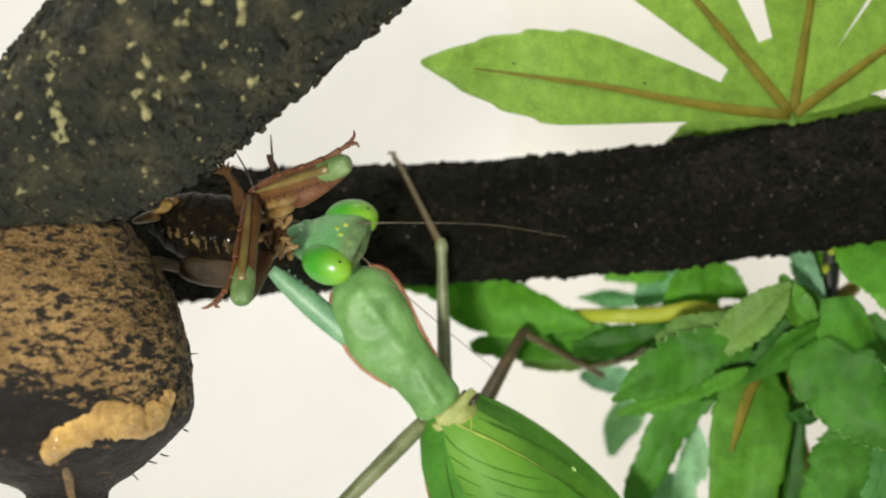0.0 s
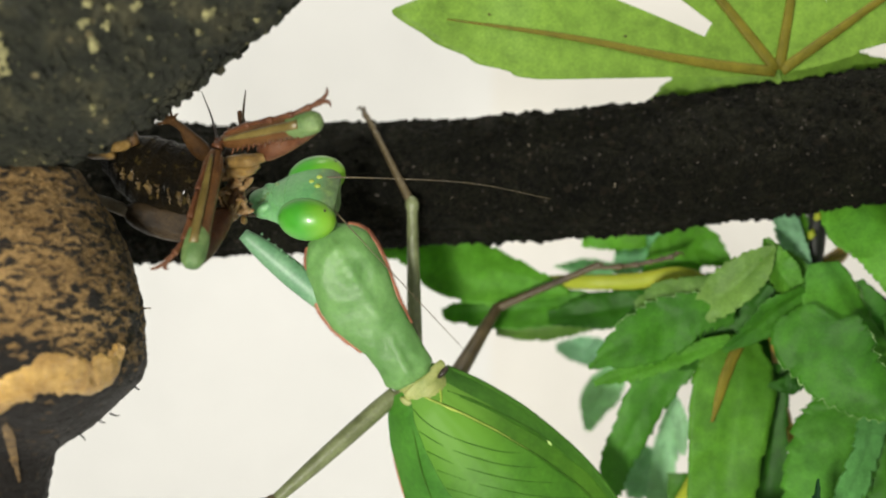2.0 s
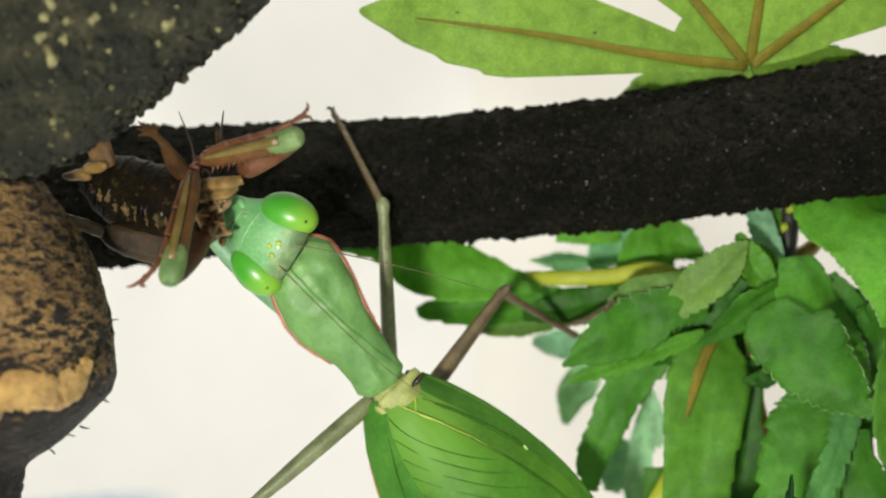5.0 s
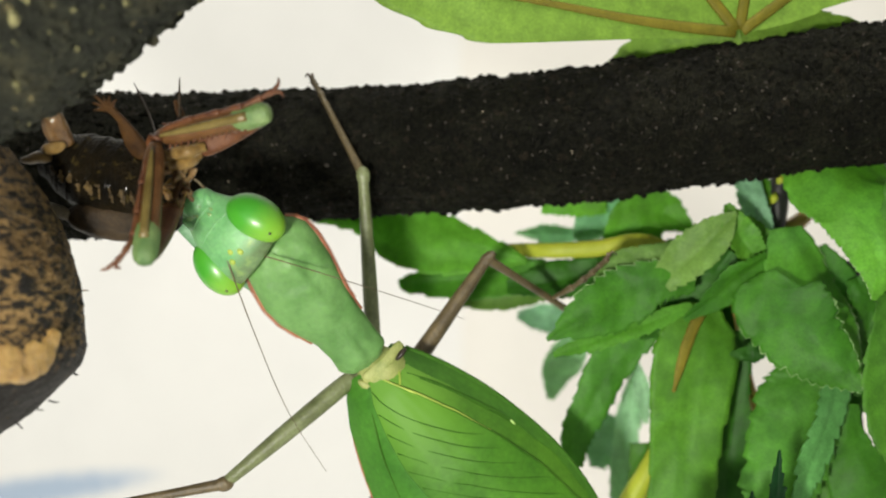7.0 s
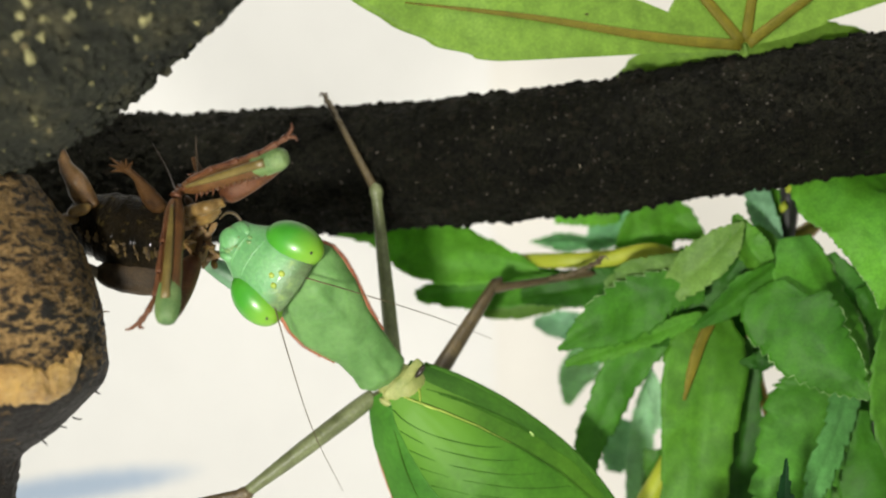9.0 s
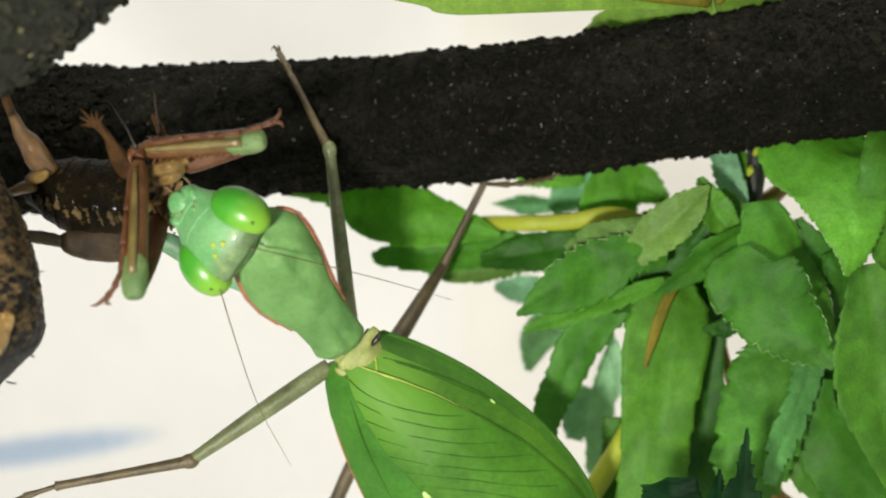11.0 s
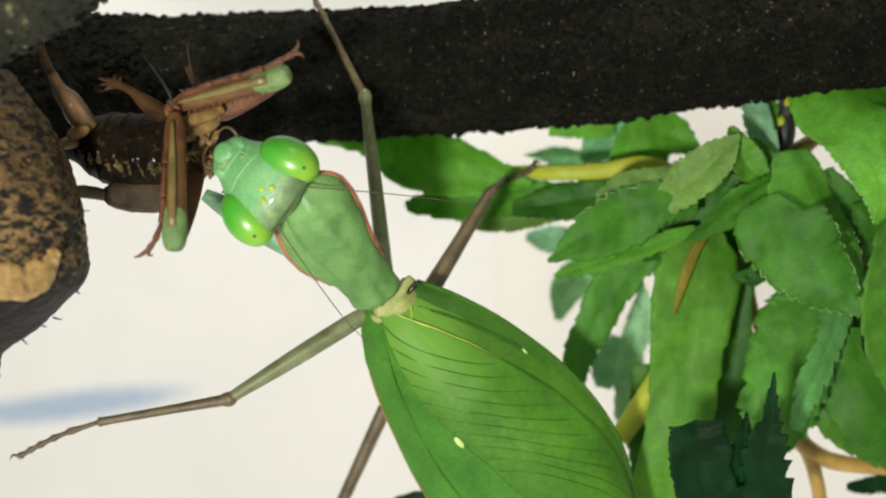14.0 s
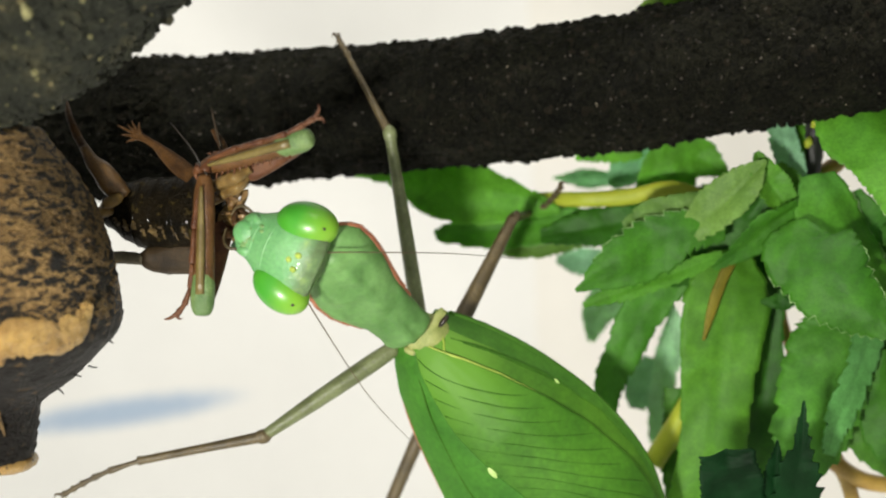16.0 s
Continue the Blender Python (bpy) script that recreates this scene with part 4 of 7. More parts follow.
def wing_material(name, dark, light):
    """Leaf-green wing cover with a fine net of veins."""
    w = skin(name, dark, light, 260, 0.55, 0.12, grain=0.16, shine=0.22)
    nt = w.node_tree
    b = nt.nodes["Principled BSDF"]
    col = b.inputs["Base Color"].links[0].from_socket
    net = tex(nt, "Voronoi", 1300)
    net.feature = "DISTANCE_TO_EDGE"
    line = ramp(nt, net.outputs["Distance"], [(0.0, (0.90, 0.92, 0.89)), (0.10, (1.0, 1.0, 1.0))]).outputs["Color"]
    nt.links.new(mix(nt, 1.0, col, line, "MULTIPLY"), b.inputs["Base Color"])
    bump(nt, b, net.outputs["Distance"], 0.03, 0.0003)
    return w


WING = wing_material("mantis_wing_green", (0.027, 0.102, 0.006), (0.056, 0.170, 0.011))
WING_DARK = wing_material("mantis_under_wing_green", (0.032, 0.104, 0.007), (0.060, 0.165, 0.011))
# wing green with the shade of the far side put into it
WING_SHADE = wing_material("mantis_shaded_wing_green", (0.026, 0.092, 0.009), (0.048, 0.145, 0.013))
WING_EDGE = wing_material("mantis_outer_wing_green", (0.028, 0.118, 0.009), (0.052, 0.182, 0.016))


def eye_material():
    """Clear green, turning yellow-green towards the crown."""
    e = skin("mantis_eye_green", (0.035, 0.24, 0.018), (0.075, 0.33, 0.025), 200, 0.36, 0.01, coat=0.2, sss=0.25, grain=0.03)
    nt = e.node_tree
    b = nt.nodes["Principled BSDF"]
    green = b.inputs["Base Color"].links[0].from_socket
    tc = nt.nodes.new("ShaderNodeTexCoord")
    sep = nt.nodes.new("ShaderNodeSeparateXYZ")
    nt.links.new(tc.outputs["Object"], sep.inputs[0])
    r = nt.nodes.new("ShaderNodeMapRange")
    for i, v in ((1, 0.0010), (2, 0.0042), (4, 0.55)):
        r.inputs[i].default_value = v
    nt.links.new(sep.outputs[0], r.inputs[0])
    nt.links.new(mix(nt, r.outputs[0], green, (0.24, 0.40, 0.012)), b.inputs["Base Color"])
    return e


EYE = eye_material()
RIDGE = skin("yellow_green_ridge", (0.25, 0.36, 0.04), (0.36, 0.44, 0.07), 500, 0.5)
WING_VEIN = skin("dark_wing_vein", (0.027, 0.088, 0.008), (0.042, 0.125, 0.012), 500, 0.6, shine=0.1)
RUST = skin("rust_margin", (0.22, 0.07, 0.035), (0.34, 0.13, 0.06), 800, 0.45)
LEG = skin("olive_leg", (0.085, 0.10, 0.038), (0.18, 0.21, 0.095), 350, 0.38, 0.25, coat=0.1, grain=0.25)
LEG_BROWN = skin("brown_leg", (0.042, 0.030, 0.011), (0.115, 0.086, 0.038), 450, 0.4, 0.3, grain=0.3)
CLAW = skin("raptorial_brown", (0.055, 0.022, 0.007), (0.135, 0.062, 0.018), 620, 0.36, 0.35, coat=0.08, grain=0.3, shine=0.35)
CLAW_RED = skin("raptorial_red", (0.055, 0.018, 0.008), (0.145, 0.058, 0.022), 700, 0.38, 0.35, coat=0.05, grain=0.3, shine=0.3)
KNEE = skin("pale_green_knee", (0.06, 0.13, 0.035), (0.16, 0.24, 0.08), 700, 0.42, 0.4, grain=0.3)
STRIPE = skin("olive_stripe", (0.085, 0.060, 0.015), (0.165, 0.125, 0.036), 600, 0.35, grain=0.3)
COXA = skin("blue_green_coxa", (0.08, 0.21, 0.10), (0.15, 0.30, 0.16), 400, 0.45, 0.1)
DARK = skin("dark_chitin", (0.010, 0.008, 0.006), (0.03, 0.02, 0.014), 500, 0.3)
HORN = skin("amber_mouthpart", (0.20, 0.10, 0.015), (0.36, 0.21, 0.03), 600, 0.3)
JOINT = skin("pale_joint", (0.20, 0.25, 0.06), (0.34, 0.36, 0.12), 900, 0.45, 0.3)
PALE = skin("pale_wing_spot", (0.30, 0.48, 0.12), (0.44, 0.60, 0.20), 600, 0.4)

mantis = thing("praying_mantis", "large green praying mantis eating a cricket it holds under a branch", "mantis")


def keyed(name, bm, mat, parent, at, label=""):
    ob = part(name, bm, mat, parent, label)
    ob.location = V(*at)
    return ob


def along(points, u):
    """Value at u of a line through (u, value) pairs."""
    return float(np.interp(u, [p[0] for p in points], [p[1] for p in points]))


MARK = (0.389, -0.6, -1.544)
WING_A, WING_B = Vector((0.207, -0.450, -1.707)), Vector((2.474, -0.300, -4.183))
WING_L = ((-0.03, 0.26), (0.0, 0.36), (0.06, 0.50), (0.19, 0.70), (0.35, 0.89), (0.5, 1.00), (0.65, 0.97), (0.8, 0.75), (0.92, 0.41), (1.0, 0.05))
WING_R = ((-0.03, 0.22), (0.0, 0.29), (0.13, 0.50), (0.31, 0.67), (0.44, 0.71), (0.58, 0.69), (0.68, 0.60), (0.8, 0.40), (0.92, 0.16), (1.0, 0.03))
WING_H = ((-0.03, 0.20), (0.05, 0.30), (0.3, 0.42), (0.6, 0.40), (0.85, 0.24), (1.0, 0.05))
_wa = (WING_B - WING_A)
WING_LEN = _wa.length
_wa.normalize()
_wf = Vector((0, -1, 0))
_wf = (_wf - _wa * _wf.dot(_wa)).normalized()
_ws = _wa.cross(_wf)


def wing_point(u, v, lift=0.0):
    """A place on the folded wings: u from shoulder to tip, v from -1 (inner edge) to 1 (outer edge)."""
    w = along(WING_L, u) if v > 0 else along(WING_R, u)
    h = along(WING_H, u) * (1 - abs(v) ** 2.3)
    return WING_A + _wa * (WING_LEN * u) + _ws * (v * w) + _wf * (h + lift)


def wing_shell(lo, hi, lift, relief=0.0012):
    """lo(u), hi(u): the span of v that a wing cover takes. A closed shell."""
    bm = bmesh.new()
    n, m = 90, 44
    layers = []
    for thick in (0.0, -0.016):
        rows = []
        for i in range(n + 1):
            u = -0.03 + 1.03 * i / n
            row = []
            for k in range(m + 1):
                v = lo(u) + (hi(u) - lo(u)) * k / m
                wave = relief * math.sin(v * 34 + u * 9) * (1 - abs(v)) + 0.008 * noise.noise(Vector((u * 7, v * 3, 2.0)))
                row.append(bm.verts.new((wing_point(u, v, lift + thick + wave) - Vector(MARK)) * UNIT))
            rows.append(row)
        layers.append(rows)
    top, low = layers
    for i in range(n):
        for k in range(m):
            bm.faces.new((top[i][k], top[i][k + 1], top[i + 1][k + 1], top[i + 1][k]))
            bm.faces.new((low[i][k], low[i + 1][k], low[i + 1][k + 1], low[i][k + 1]))
        for k in (0, m):
            bm.faces.new((top[i][k], top[i + 1][k], low[i + 1][k], low[i][k]))
    bmesh.ops.recalc_face_normals(bm, faces=bm.faces)
    return bm


def costal_line(u):
    """The main vein that bounds the outer field of the upper wing cover."""
    return along(((0.0, 0.30), (0.04, 0.41), (0.12, 0.47), (0.22, 0.47), (0.44, 0.30), (0.8, 0.18), (1.0, 0.1)), u)


def inner_edge(u):
    """The free inner edge of the upper wing cover."""
    return along(((-0.03, 0.16), (0.0, 0.08), (0.05, -0.17), (0.10, -0.33), (0.19, -0.51), (0.28, -0.61), (0.42, -0.73), (0.65, -0.85), (1.0, -0.93)), u)


tegmen_under = keyed("tegmen", wing_shell(lambda u: -1.0, lambda u: min(0.9, inner_edge(u) + 0.30), 0.0, 0.003), WING_DARK, mantis, MARK, "dark green under wing cover")
tegmen_over = keyed("tegmen", wing_shell(inner_edge, lambda u: 1.0, 0.03), WING, mantis, MARK, "bright green upper wing cover with fine veins")


def yellow_root(mat, place, reach, colour):
    """Wing covers are yellower at their root, fading out over reach."""
    nt = mat.node_tree
    b = nt.nodes["Principled BSDF"]
    col = b.inputs["Base Color"].links[0].from_socket
    tc = nt.nodes.new("ShaderNodeTexCoord")
    far = nt.nodes.new("ShaderNodeVectorMath")
    far.operation = "DISTANCE"
    far.inputs[1].default_value = (Vector(place) - Vector(MARK)) * UNIT
    nt.links.new(tc.outputs["Object"], far.inputs[0])
    near = nt.nodes.new("ShaderNodeMapRange")
    for i, v in ((1, reach * UNIT), (2, 0.05 * UNIT), (3, 0.0), (4, 1.0)):
        near.inputs[i].default_value = v
    near.interpolation_type = "SMOOTHSTEP"
    nt.links.new(far.outputs["Value"], near.inputs[0])
    nt.links.new(mix(nt, near.outputs[0], col, colour), b.inputs["Base Color"])


yellow_root(WING, wing_point(0.08, inner_edge(0.08) + 0.12, 0.03), 0.90, (0.088, 0.222, 0.018))
yellow_root(WING_DARK, wing_point(0.04, -0.40, 0.0), 0.75, (0.098, 0.228, 0.024))


def wing_line(name, uv, radius, mat, parent, lift, label="", sides=6):
    pts = [(*wing_point(u, v, lift), r) for (u, v), r in zip(uv, radius)]
    bm = bmesh.new()
    tube(bm, pts, n=30, sides=sides, origin=MARK)
    return part(name, bm, mat, parent, label)


# outer field of the under wing, painted darker where it turns from the light
part("costal_field", wing_shell(lambda u: -0.996, lambda u: -0.62 - 0.30 * min(1.0, max(u, 0.0) * 2.2) ** 0.8, 0.006, 0.002), WING_SHADE, tegmen_under, "outer field of the under wing, its green darkened for shade")
wing_line("ridge", [(u, inner_edge(u)) for u in (0.0, 0.05, 0.10, 0.15, 0.19, 0.24, 0.28)], (0.010, 0.013, 0.013, 0.011, 0.008, 0.005, 0.002), RIDGE, tegmen_over, 0.014, "yellow-green inner ridge")
wing_line("ridge", [(-0.01, -0.60), (0.02, -0.45), (0.045, -0.25), (0.05, -0.14)], (0.006, 0.009, 0.009, 0.005), RIDGE, tegmen_under, 0.003)
part("costal_field", wing_shell(costal_line, lambda u: 0.997, 0.034), WING_EDGE, tegmen_over, "smooth blue-green outer field of the wing")
wing_line("vein", [(0.0, 0.34), (0.08, 0.54), (0.2, 0.66), (0.45, 0.70), (0.75, 0.70)], (0.006, 0.008, 0.008, 0.008, 0.003), WING_VEIN, tegmen_over, 0.034)
for k in range(10):
    u0 = 0.02 + 0.05 * k
    v0 = costal_line(u0) - 0.02
    uv = []
    for q in range(9):
        w = q / 8
        u = u0 + (0.26 + 0.012 * k) * w ** 1.15 + 0.02 * math.sin(math.pi * w)
        uv.append((u, v0 + (max(inner_edge(u) + 0.05, -0.8) - v0) * w ** 0.9))
    uv = [(u, v) for u, v in uv if u < 0.95]
    wing_line("vein", uv, [0.0044] * (len(uv) - 1) + [0.0015], WING_VEIN, tegmen_over, 0.030)
for k in range(5):
    wing_line("vein", [(0.04 + 0.03 * k, -0.50 - 0.06 * k), (0.14 + 0.05 * k, -0.70 - 0.04 * k), (0.34 + 0.07 * k, -0.88 - 0.015 * k)], (0.006, 0.008, 0.004), WING_VEIN, tegmen_under, 0.001)
wing_line("margin", [(u, 0.995) for u in (-0.02, 0.1, 0.25, 0.45, 0.65, 0.85)], (0.007, 0.008, 0.008, 0.007, 0.006, 0.005), RUST, tegmen_over, 0.028, "thin rust-brown outer margin")
wing_line("margin", [(u, -0.99) for u in (0.0, 0.1, 0.25, 0.45, 0.65, 0.85)], (0.02, 0.024, 0.024, 0.022, 0.02, 0.01), WING_VEIN, tegmen_under, 0.0, "dark outer margin")
bm = bmesh.new()
_p = wing_point(0.352, 0.374, 0.03)
blob(bm, _p, (_wa * 0.062, _ws * 0.03, _wf * 0.012), origin=MARK, rings=6, sides=10)
part("wing_spot", bm, PALE, tegmen_over, "pale green wing spot")
bm = bmesh.new()
blob(bm, wing_point(0.31, -0.83, 0.0), (_wa * 0.03, _ws * 0.012, _wf * 0.012), origin=MARK, rings=6, sides=10)
part("wing_spot", bm, PALE, tegmen_under)

bm = bmesh.new()
tube(bm, [(*(WING_A + _wa * (WING_LEN * u) + _ws * 0.05 - _wf * 0.05), r) for u, r in ((0.0, 0.22), (0.15, 0.4), (0.4, 0.58), (0.7, 0.52), (0.95, 0.15))], n=48, sides=28, flat=0.62, origin=MARK)
abdomen = keyed("abdomen", bm, GREEN, mantis, MARK)

bm = bmesh.new()
tube(bm, [(*(0.109, -0.580, -1.581), 0.14), (*(0.213, -0.580, -1.677), 0.20), (*(0.321, -0.520, -1.783), 0.20), (*(0.439, -0.450, -1.917), 0.14)], n=14, sides=18, flat=0.8, origin=MARK)
tube(bm, [(*(0.385, -0.640, -1.455), 0.035), (*(0.300, -0.690, -1.560), 0.055), (*(0.200, -0.720, -1.665), 0.06), (*(0.090, -0.690, -1.760), 0.045)], n=16, sides=12, flat=0.35, origin=MARK, rough=0.008, grain=20)
blob(bm, (0.121, -0.660, -1.808), (Vector((0.08, 0, -0.04)), Vector((0, 0.05, 0)), Vector((0.02, 0, 0.035))), origin=MARK)
mesothorax = keyed("mesothorax", bm, JOINT, mantis, MARK, "yellowish wing joint behind the neck shield")
bm = bmesh.new()
blob(bm, (0.385, -0.735, -1.535), (Vector((0.040, 0, 0.052)), Vector((0, 0.045, 0)), Vector((-0.020, 0, 0.016))), origin=MARK, rings=6, sides=8)
part("dark_mark", bm, DARK, mesothorax, "black mark on the joint")

# neck shield
PRON_B, PRON_F = (0.002, -0.7, -1.47), (-0.739, -0.759, -0.26)
_pb, _pf = Vector(PRON_B), Vector(PRON_F)
_pd = _pf - _pb
_pt = _pd.normalized()
_pn = (Vector((0, -1, 0)) - _pt * Vector((0, -1, 0)).dot(_pt)).normalized()
_ps = _pt.cross(_pn)
PRON_W = ((0.0, 0.16), (0.05, 0.225), (0.15, 0.21), (0.33, 0.205), (0.44, 0.21), (0.56, 0.24), (0.68, 0.28), (0.80, 0.305), (0.90, 0.30), (0.96, 0.25), (1.01, 0.16), (1.03, 0.05))
PRON_V = ((0.0, 0.16), (0.05, 0.225), (0.15, 0.22), (0.27, 0.25), (0.38, 0.32), (0.50, 0.38), (0.62, 0.395), (0.74, 0.365), (0.85, 0.32), (0.94, 0.24), (1.01, 0.15), (1.03, 0.05))


def shield_point(u, v, lift=0.0):
    bow = 0.03 * math.sin(math.pi * u * 1.1) - 0.01
    return _pb + _pd * u + _ps * (v * along(PRON_W if v > 0 else PRON_V, u) + bow) + _pn * (lift + 0.05 * math.sin(math.pi * u))


bm = bmesh.new()
_n, _s = 70, 40
_rings = []
for i in range(_n + 1):
    u = 1.03 * i / _n
    ring = []
    for k in range(_s):
        w = math.tau * k / _s
        c, s = math.cos(w), math.sin(w)
        h = (0.15 if s > 0 else 0.10) * along(PRON_W, u) / 0.28
        ripple = 0.020 * noise.noise(Vector((u * 7, c * 2.2, 5.0))) + 0.006 * noise.noise(Vector((u * 19, c * 6, 9.0)))
        arcs = 0.010 * math.sin(34 * math.hypot((u - 0.74) * 1.45, c * 0.33)) * max(0.0, 1 - abs(u - 0.76) * 3.4)
        keel = ripple + arcs + 0.018 * max(0.0, 1 - abs(c) * 6) + 0.012 * math.sin(u * 17) * max(0.0, 1 - abs(c) * 2)
        ring.append(bm.verts.new((shield_point(u, c, h * s + (keel if s > 0 else 0)) - _pb) * UNIT))
    _rings.append(ring)
for r0, r1 in zip(_rings, _rings[1:]):
    for k in range(_s):
        bm.faces.new((r0[k], r0[(k + 1) % _s], r1[(k + 1) % _s], r1[k]))
bm.faces.new(_rings[0])
bm.faces.new(_rings[-1])
bmesh.ops.recalc_face_normals(bm, faces=bm.faces)
pronotum = keyed("pronotum", bm, GREEN, mantis, PRON_B, "smooth green neck shield")
for sgn in (-1, 1):
    bm = bmesh.new()
    tube(bm, [(*shield_point(u, sgn * 0.99, 0.0), 0.018) for u in (0.30, 0.42, 0.53, 0.62, 0.72, 0.82, 0.92, 0.985)], n=70, sides=8, origin=PRON_B)
    for i in range(52):
        u = 0.38 + 0.60 * i / 51
        a, b = shield_point(u, sgn * 1.0), shield_point(u + 0.004, sgn * 1.0)
        out = _ps * sgn
        tube(bm, [(*a, 0.012), (*(a + out * 0.029), 0.003)], n=2, sides=5, side_hint=_pt, origin=PRON_B)
    part("toothed_margin", bm, RUST, pronotum, "rust-red finely toothed margin")

# head: mouth towards -x, upper eye towards +z, face towards -y
bm = bmesh.new()
tube(bm, [(0.305, 0.05, 0, 0.03), (0.30, 0.05, 0, 0.14), (0.285, 0.045, 0, 0.25), (0.25, 0.03, 0, 0.325), (0.18, 0.01, 0, 0.37), (0.08, 0, 0, 0.37), (-0.02, 0, 0, 0.34), (-0.11, 0, 0, 0.285), (-0.20, 0, 0, 0.225), (-0.28, 0, 0, 0.185), (-0.345, 0, 0, 0.165), (-0.39, 0, 0, 0.12), (-0.41, 0, 0, 0.06), (-0.415, 0, 0, 0.02)], n=60, sides=40, flat=0.5)
head = keyed("head", bm, GREEN_HEAD, mantis, (-0.549, -1.700, -0.671), "triangular green head")
for sgn in (1, -1):
    bm = bmesh.new()
    ex, ey, ez = Vector((0.238, 0, sgn * 0.045)), Vector((0.0, 0.175, 0)), Vector((-0.025, 0, sgn * 0.165))
    ec = Vector((0.068, -0.012, sgn * 0.258))
    blob(bm, ec, (ex, ey, ez), rings=28, sides=40)
    for v in bm.verts:
        f = (v.co / UNIT - ec).dot(ex) / ex.length_squared
        v.co = ec * UNIT + (v.co - ec * UNIT) * (1 + 0.10 * f)
    eye = part("eye", bm, EYE, head, "glossy bright green compound eye")
    bm = bmesh.new()
    blob(bm, ec + ex * 0.84 - ey * 0.62 + ez * 0.06, (Vector((0.017, 0, 0)), Vector((0, 0.012, 0)), Vector((0, 0, 0.015))), rings=6, sides=8)
    part("pupil", bm, DARK, head, "tiny black eye dot")
    bm = bmesh.new()
    tube(bm, [(-0.32, -0.05, sgn * 0.06, 0.022), (-0.38, -0.05, sgn * 0.065, 0.017), (-0.425, -0.03, sgn * 0.03, 0.007)], n=8, sides=8)
    part("mandible", bm, HORN, head, "amber jaw")
    bm = bmesh.new()
    tube(bm, [(-0.30, 0.03, sgn * 0.12, 0.014), (-0.42, -0.02, sgn * 0.17, 0.012), (-0.50, 0.0, sgn * 0.13, 0.010), (-0.53, 0.03, sgn * 0.05, 0.006)], n=14, sides=6)
    part("palp", bm, LEG_BROWN, head, "thin jointed palp")
bm = bmesh.new()
blob(bm, (-0.325, -0.06, 0), (Vector((0.10, 0.0, 0)), Vector((0, 0.045, 0)), Vector((0, 0, 0.10))), rings=10, sides=16)
part("upper_lip", bm, GREEN_HEAD, head)
for sgn in (1, -1):
    bm = bmesh.new()
    blob(bm, (-0.27, -0.035, sgn * 0.125), (Vector((0.075, 0.0, -0.02 * sgn)), Vector((0, 0.06, 0)), Vector((0, 0, 0.05))), rings=10, sides=14, lump=0.3)
    part("jaw_base", bm, GREEN_HEAD, head)
for x, y, z in ((0.13, -0.176, 0.0), (0.185, -0.172, 0.055), (0.185, -0.172, -0.055)):
    bm = bmesh.new()
    blob(bm, (x, y, z), (Vector((0.026, 0, 0)), Vector((0, 0.020, 0)), Vector((0, 0, 0.024))), rings=8, sides=10)
    part("ocellus", bm, RIDGE, head, "small yellow simple eye")


FACE_R = ((-0.415, 0.02), (-0.39, 0.12), (-0.345, 0.165), (-0.28, 0.185), (-0.20, 0.225), (-0.11, 0.285), (-0.02, 0.34), (0.08, 0.37))


def face_point(x, v, proud=0.0):
    """A place on the front of the face, v from -1 to 1 across it."""
    r = along(FACE_R, x)
    return Vector((x, -0.5 * r * math.sqrt(max(0.0, 1 - v * v)) - proud, v * r))


for x0, x1, w in ((-0.20, -0.235, 0.009), (-0.045, -0.10, 0.008), (-0.29, -0.31, 0.007)):
    bm = bmesh.new()
    tube(bm, [(*face_point(x0 + (x1 - x0) * (1 - v * v), v, -0.002), w * (1.15 - v * v)) for v in (-0.8, -0.5, -0.2, 0.2, 0.5, 0.8)], n=24, sides=8)
    part("face_ridge", bm, GREEN_HEAD, head)
WET = skin("wet_smear", (0.11, 0.26, 0.09), (0.22, 0.34, 0.12), 900, 0.15, 0.4, coat=0.8, grain=0.2)
rnd = random.Random(31)
bm = bmesh.new()
for _ in range(9):
    p = face_point(rnd.uniform(-0.31, -0.18), rnd.uniform(-0.5, 0.5))
    r = rnd.uniform(0.012, 0.028)
    blob(bm, p, (Vector((r * 1.5, 0, 0.2 * r)), Vector((0, 0.007, 0)), Vector((0, 0, r))), rings=6, sides=9, lump=0.8, seed=rnd.random() * 30, freq=30.0)
part("wet_smear", bm, WET, head, "wet yellowish smear of food on the face")


def antenna(curl):
    bm = bmesh.new()
    tube(bm, [(0, 0, 0, 0.02), (0.08, -0.03, 0, 0.008), (0.6, -0.04, curl * 0.5, 0.0046), (1.3, -0.03, curl * 0.8, 0.0034), (1.95, 0.05, 0, 0.0018)], n=40, sides=6)
    return part("antenna", bm, LEG_BROWN, head, "thread-thin dark antenna")


antenna_a, antenna_b = antenna(0.05), antenna(-0.06)


NECK, NECK_E = (-0.427, -1.567, -0.662), (-0.478, -1.539, -0.701)
bm = bmesh.new()
_na, _nb = Vector(NECK), Vector(NECK_E)
tube(bm, [(*(_na + (_nb - _na).normalized() * s), r) for s, r in ((-0.10, 0.02), (-0.07, 0.08), (0.0, 0.11), (0.08, 0.11), (0.15, 0.08), (0.18, 0.02))], n=12, sides=16, origin=NECK)
neck = keyed("neck", bm, GREEN, mantis, NECK)


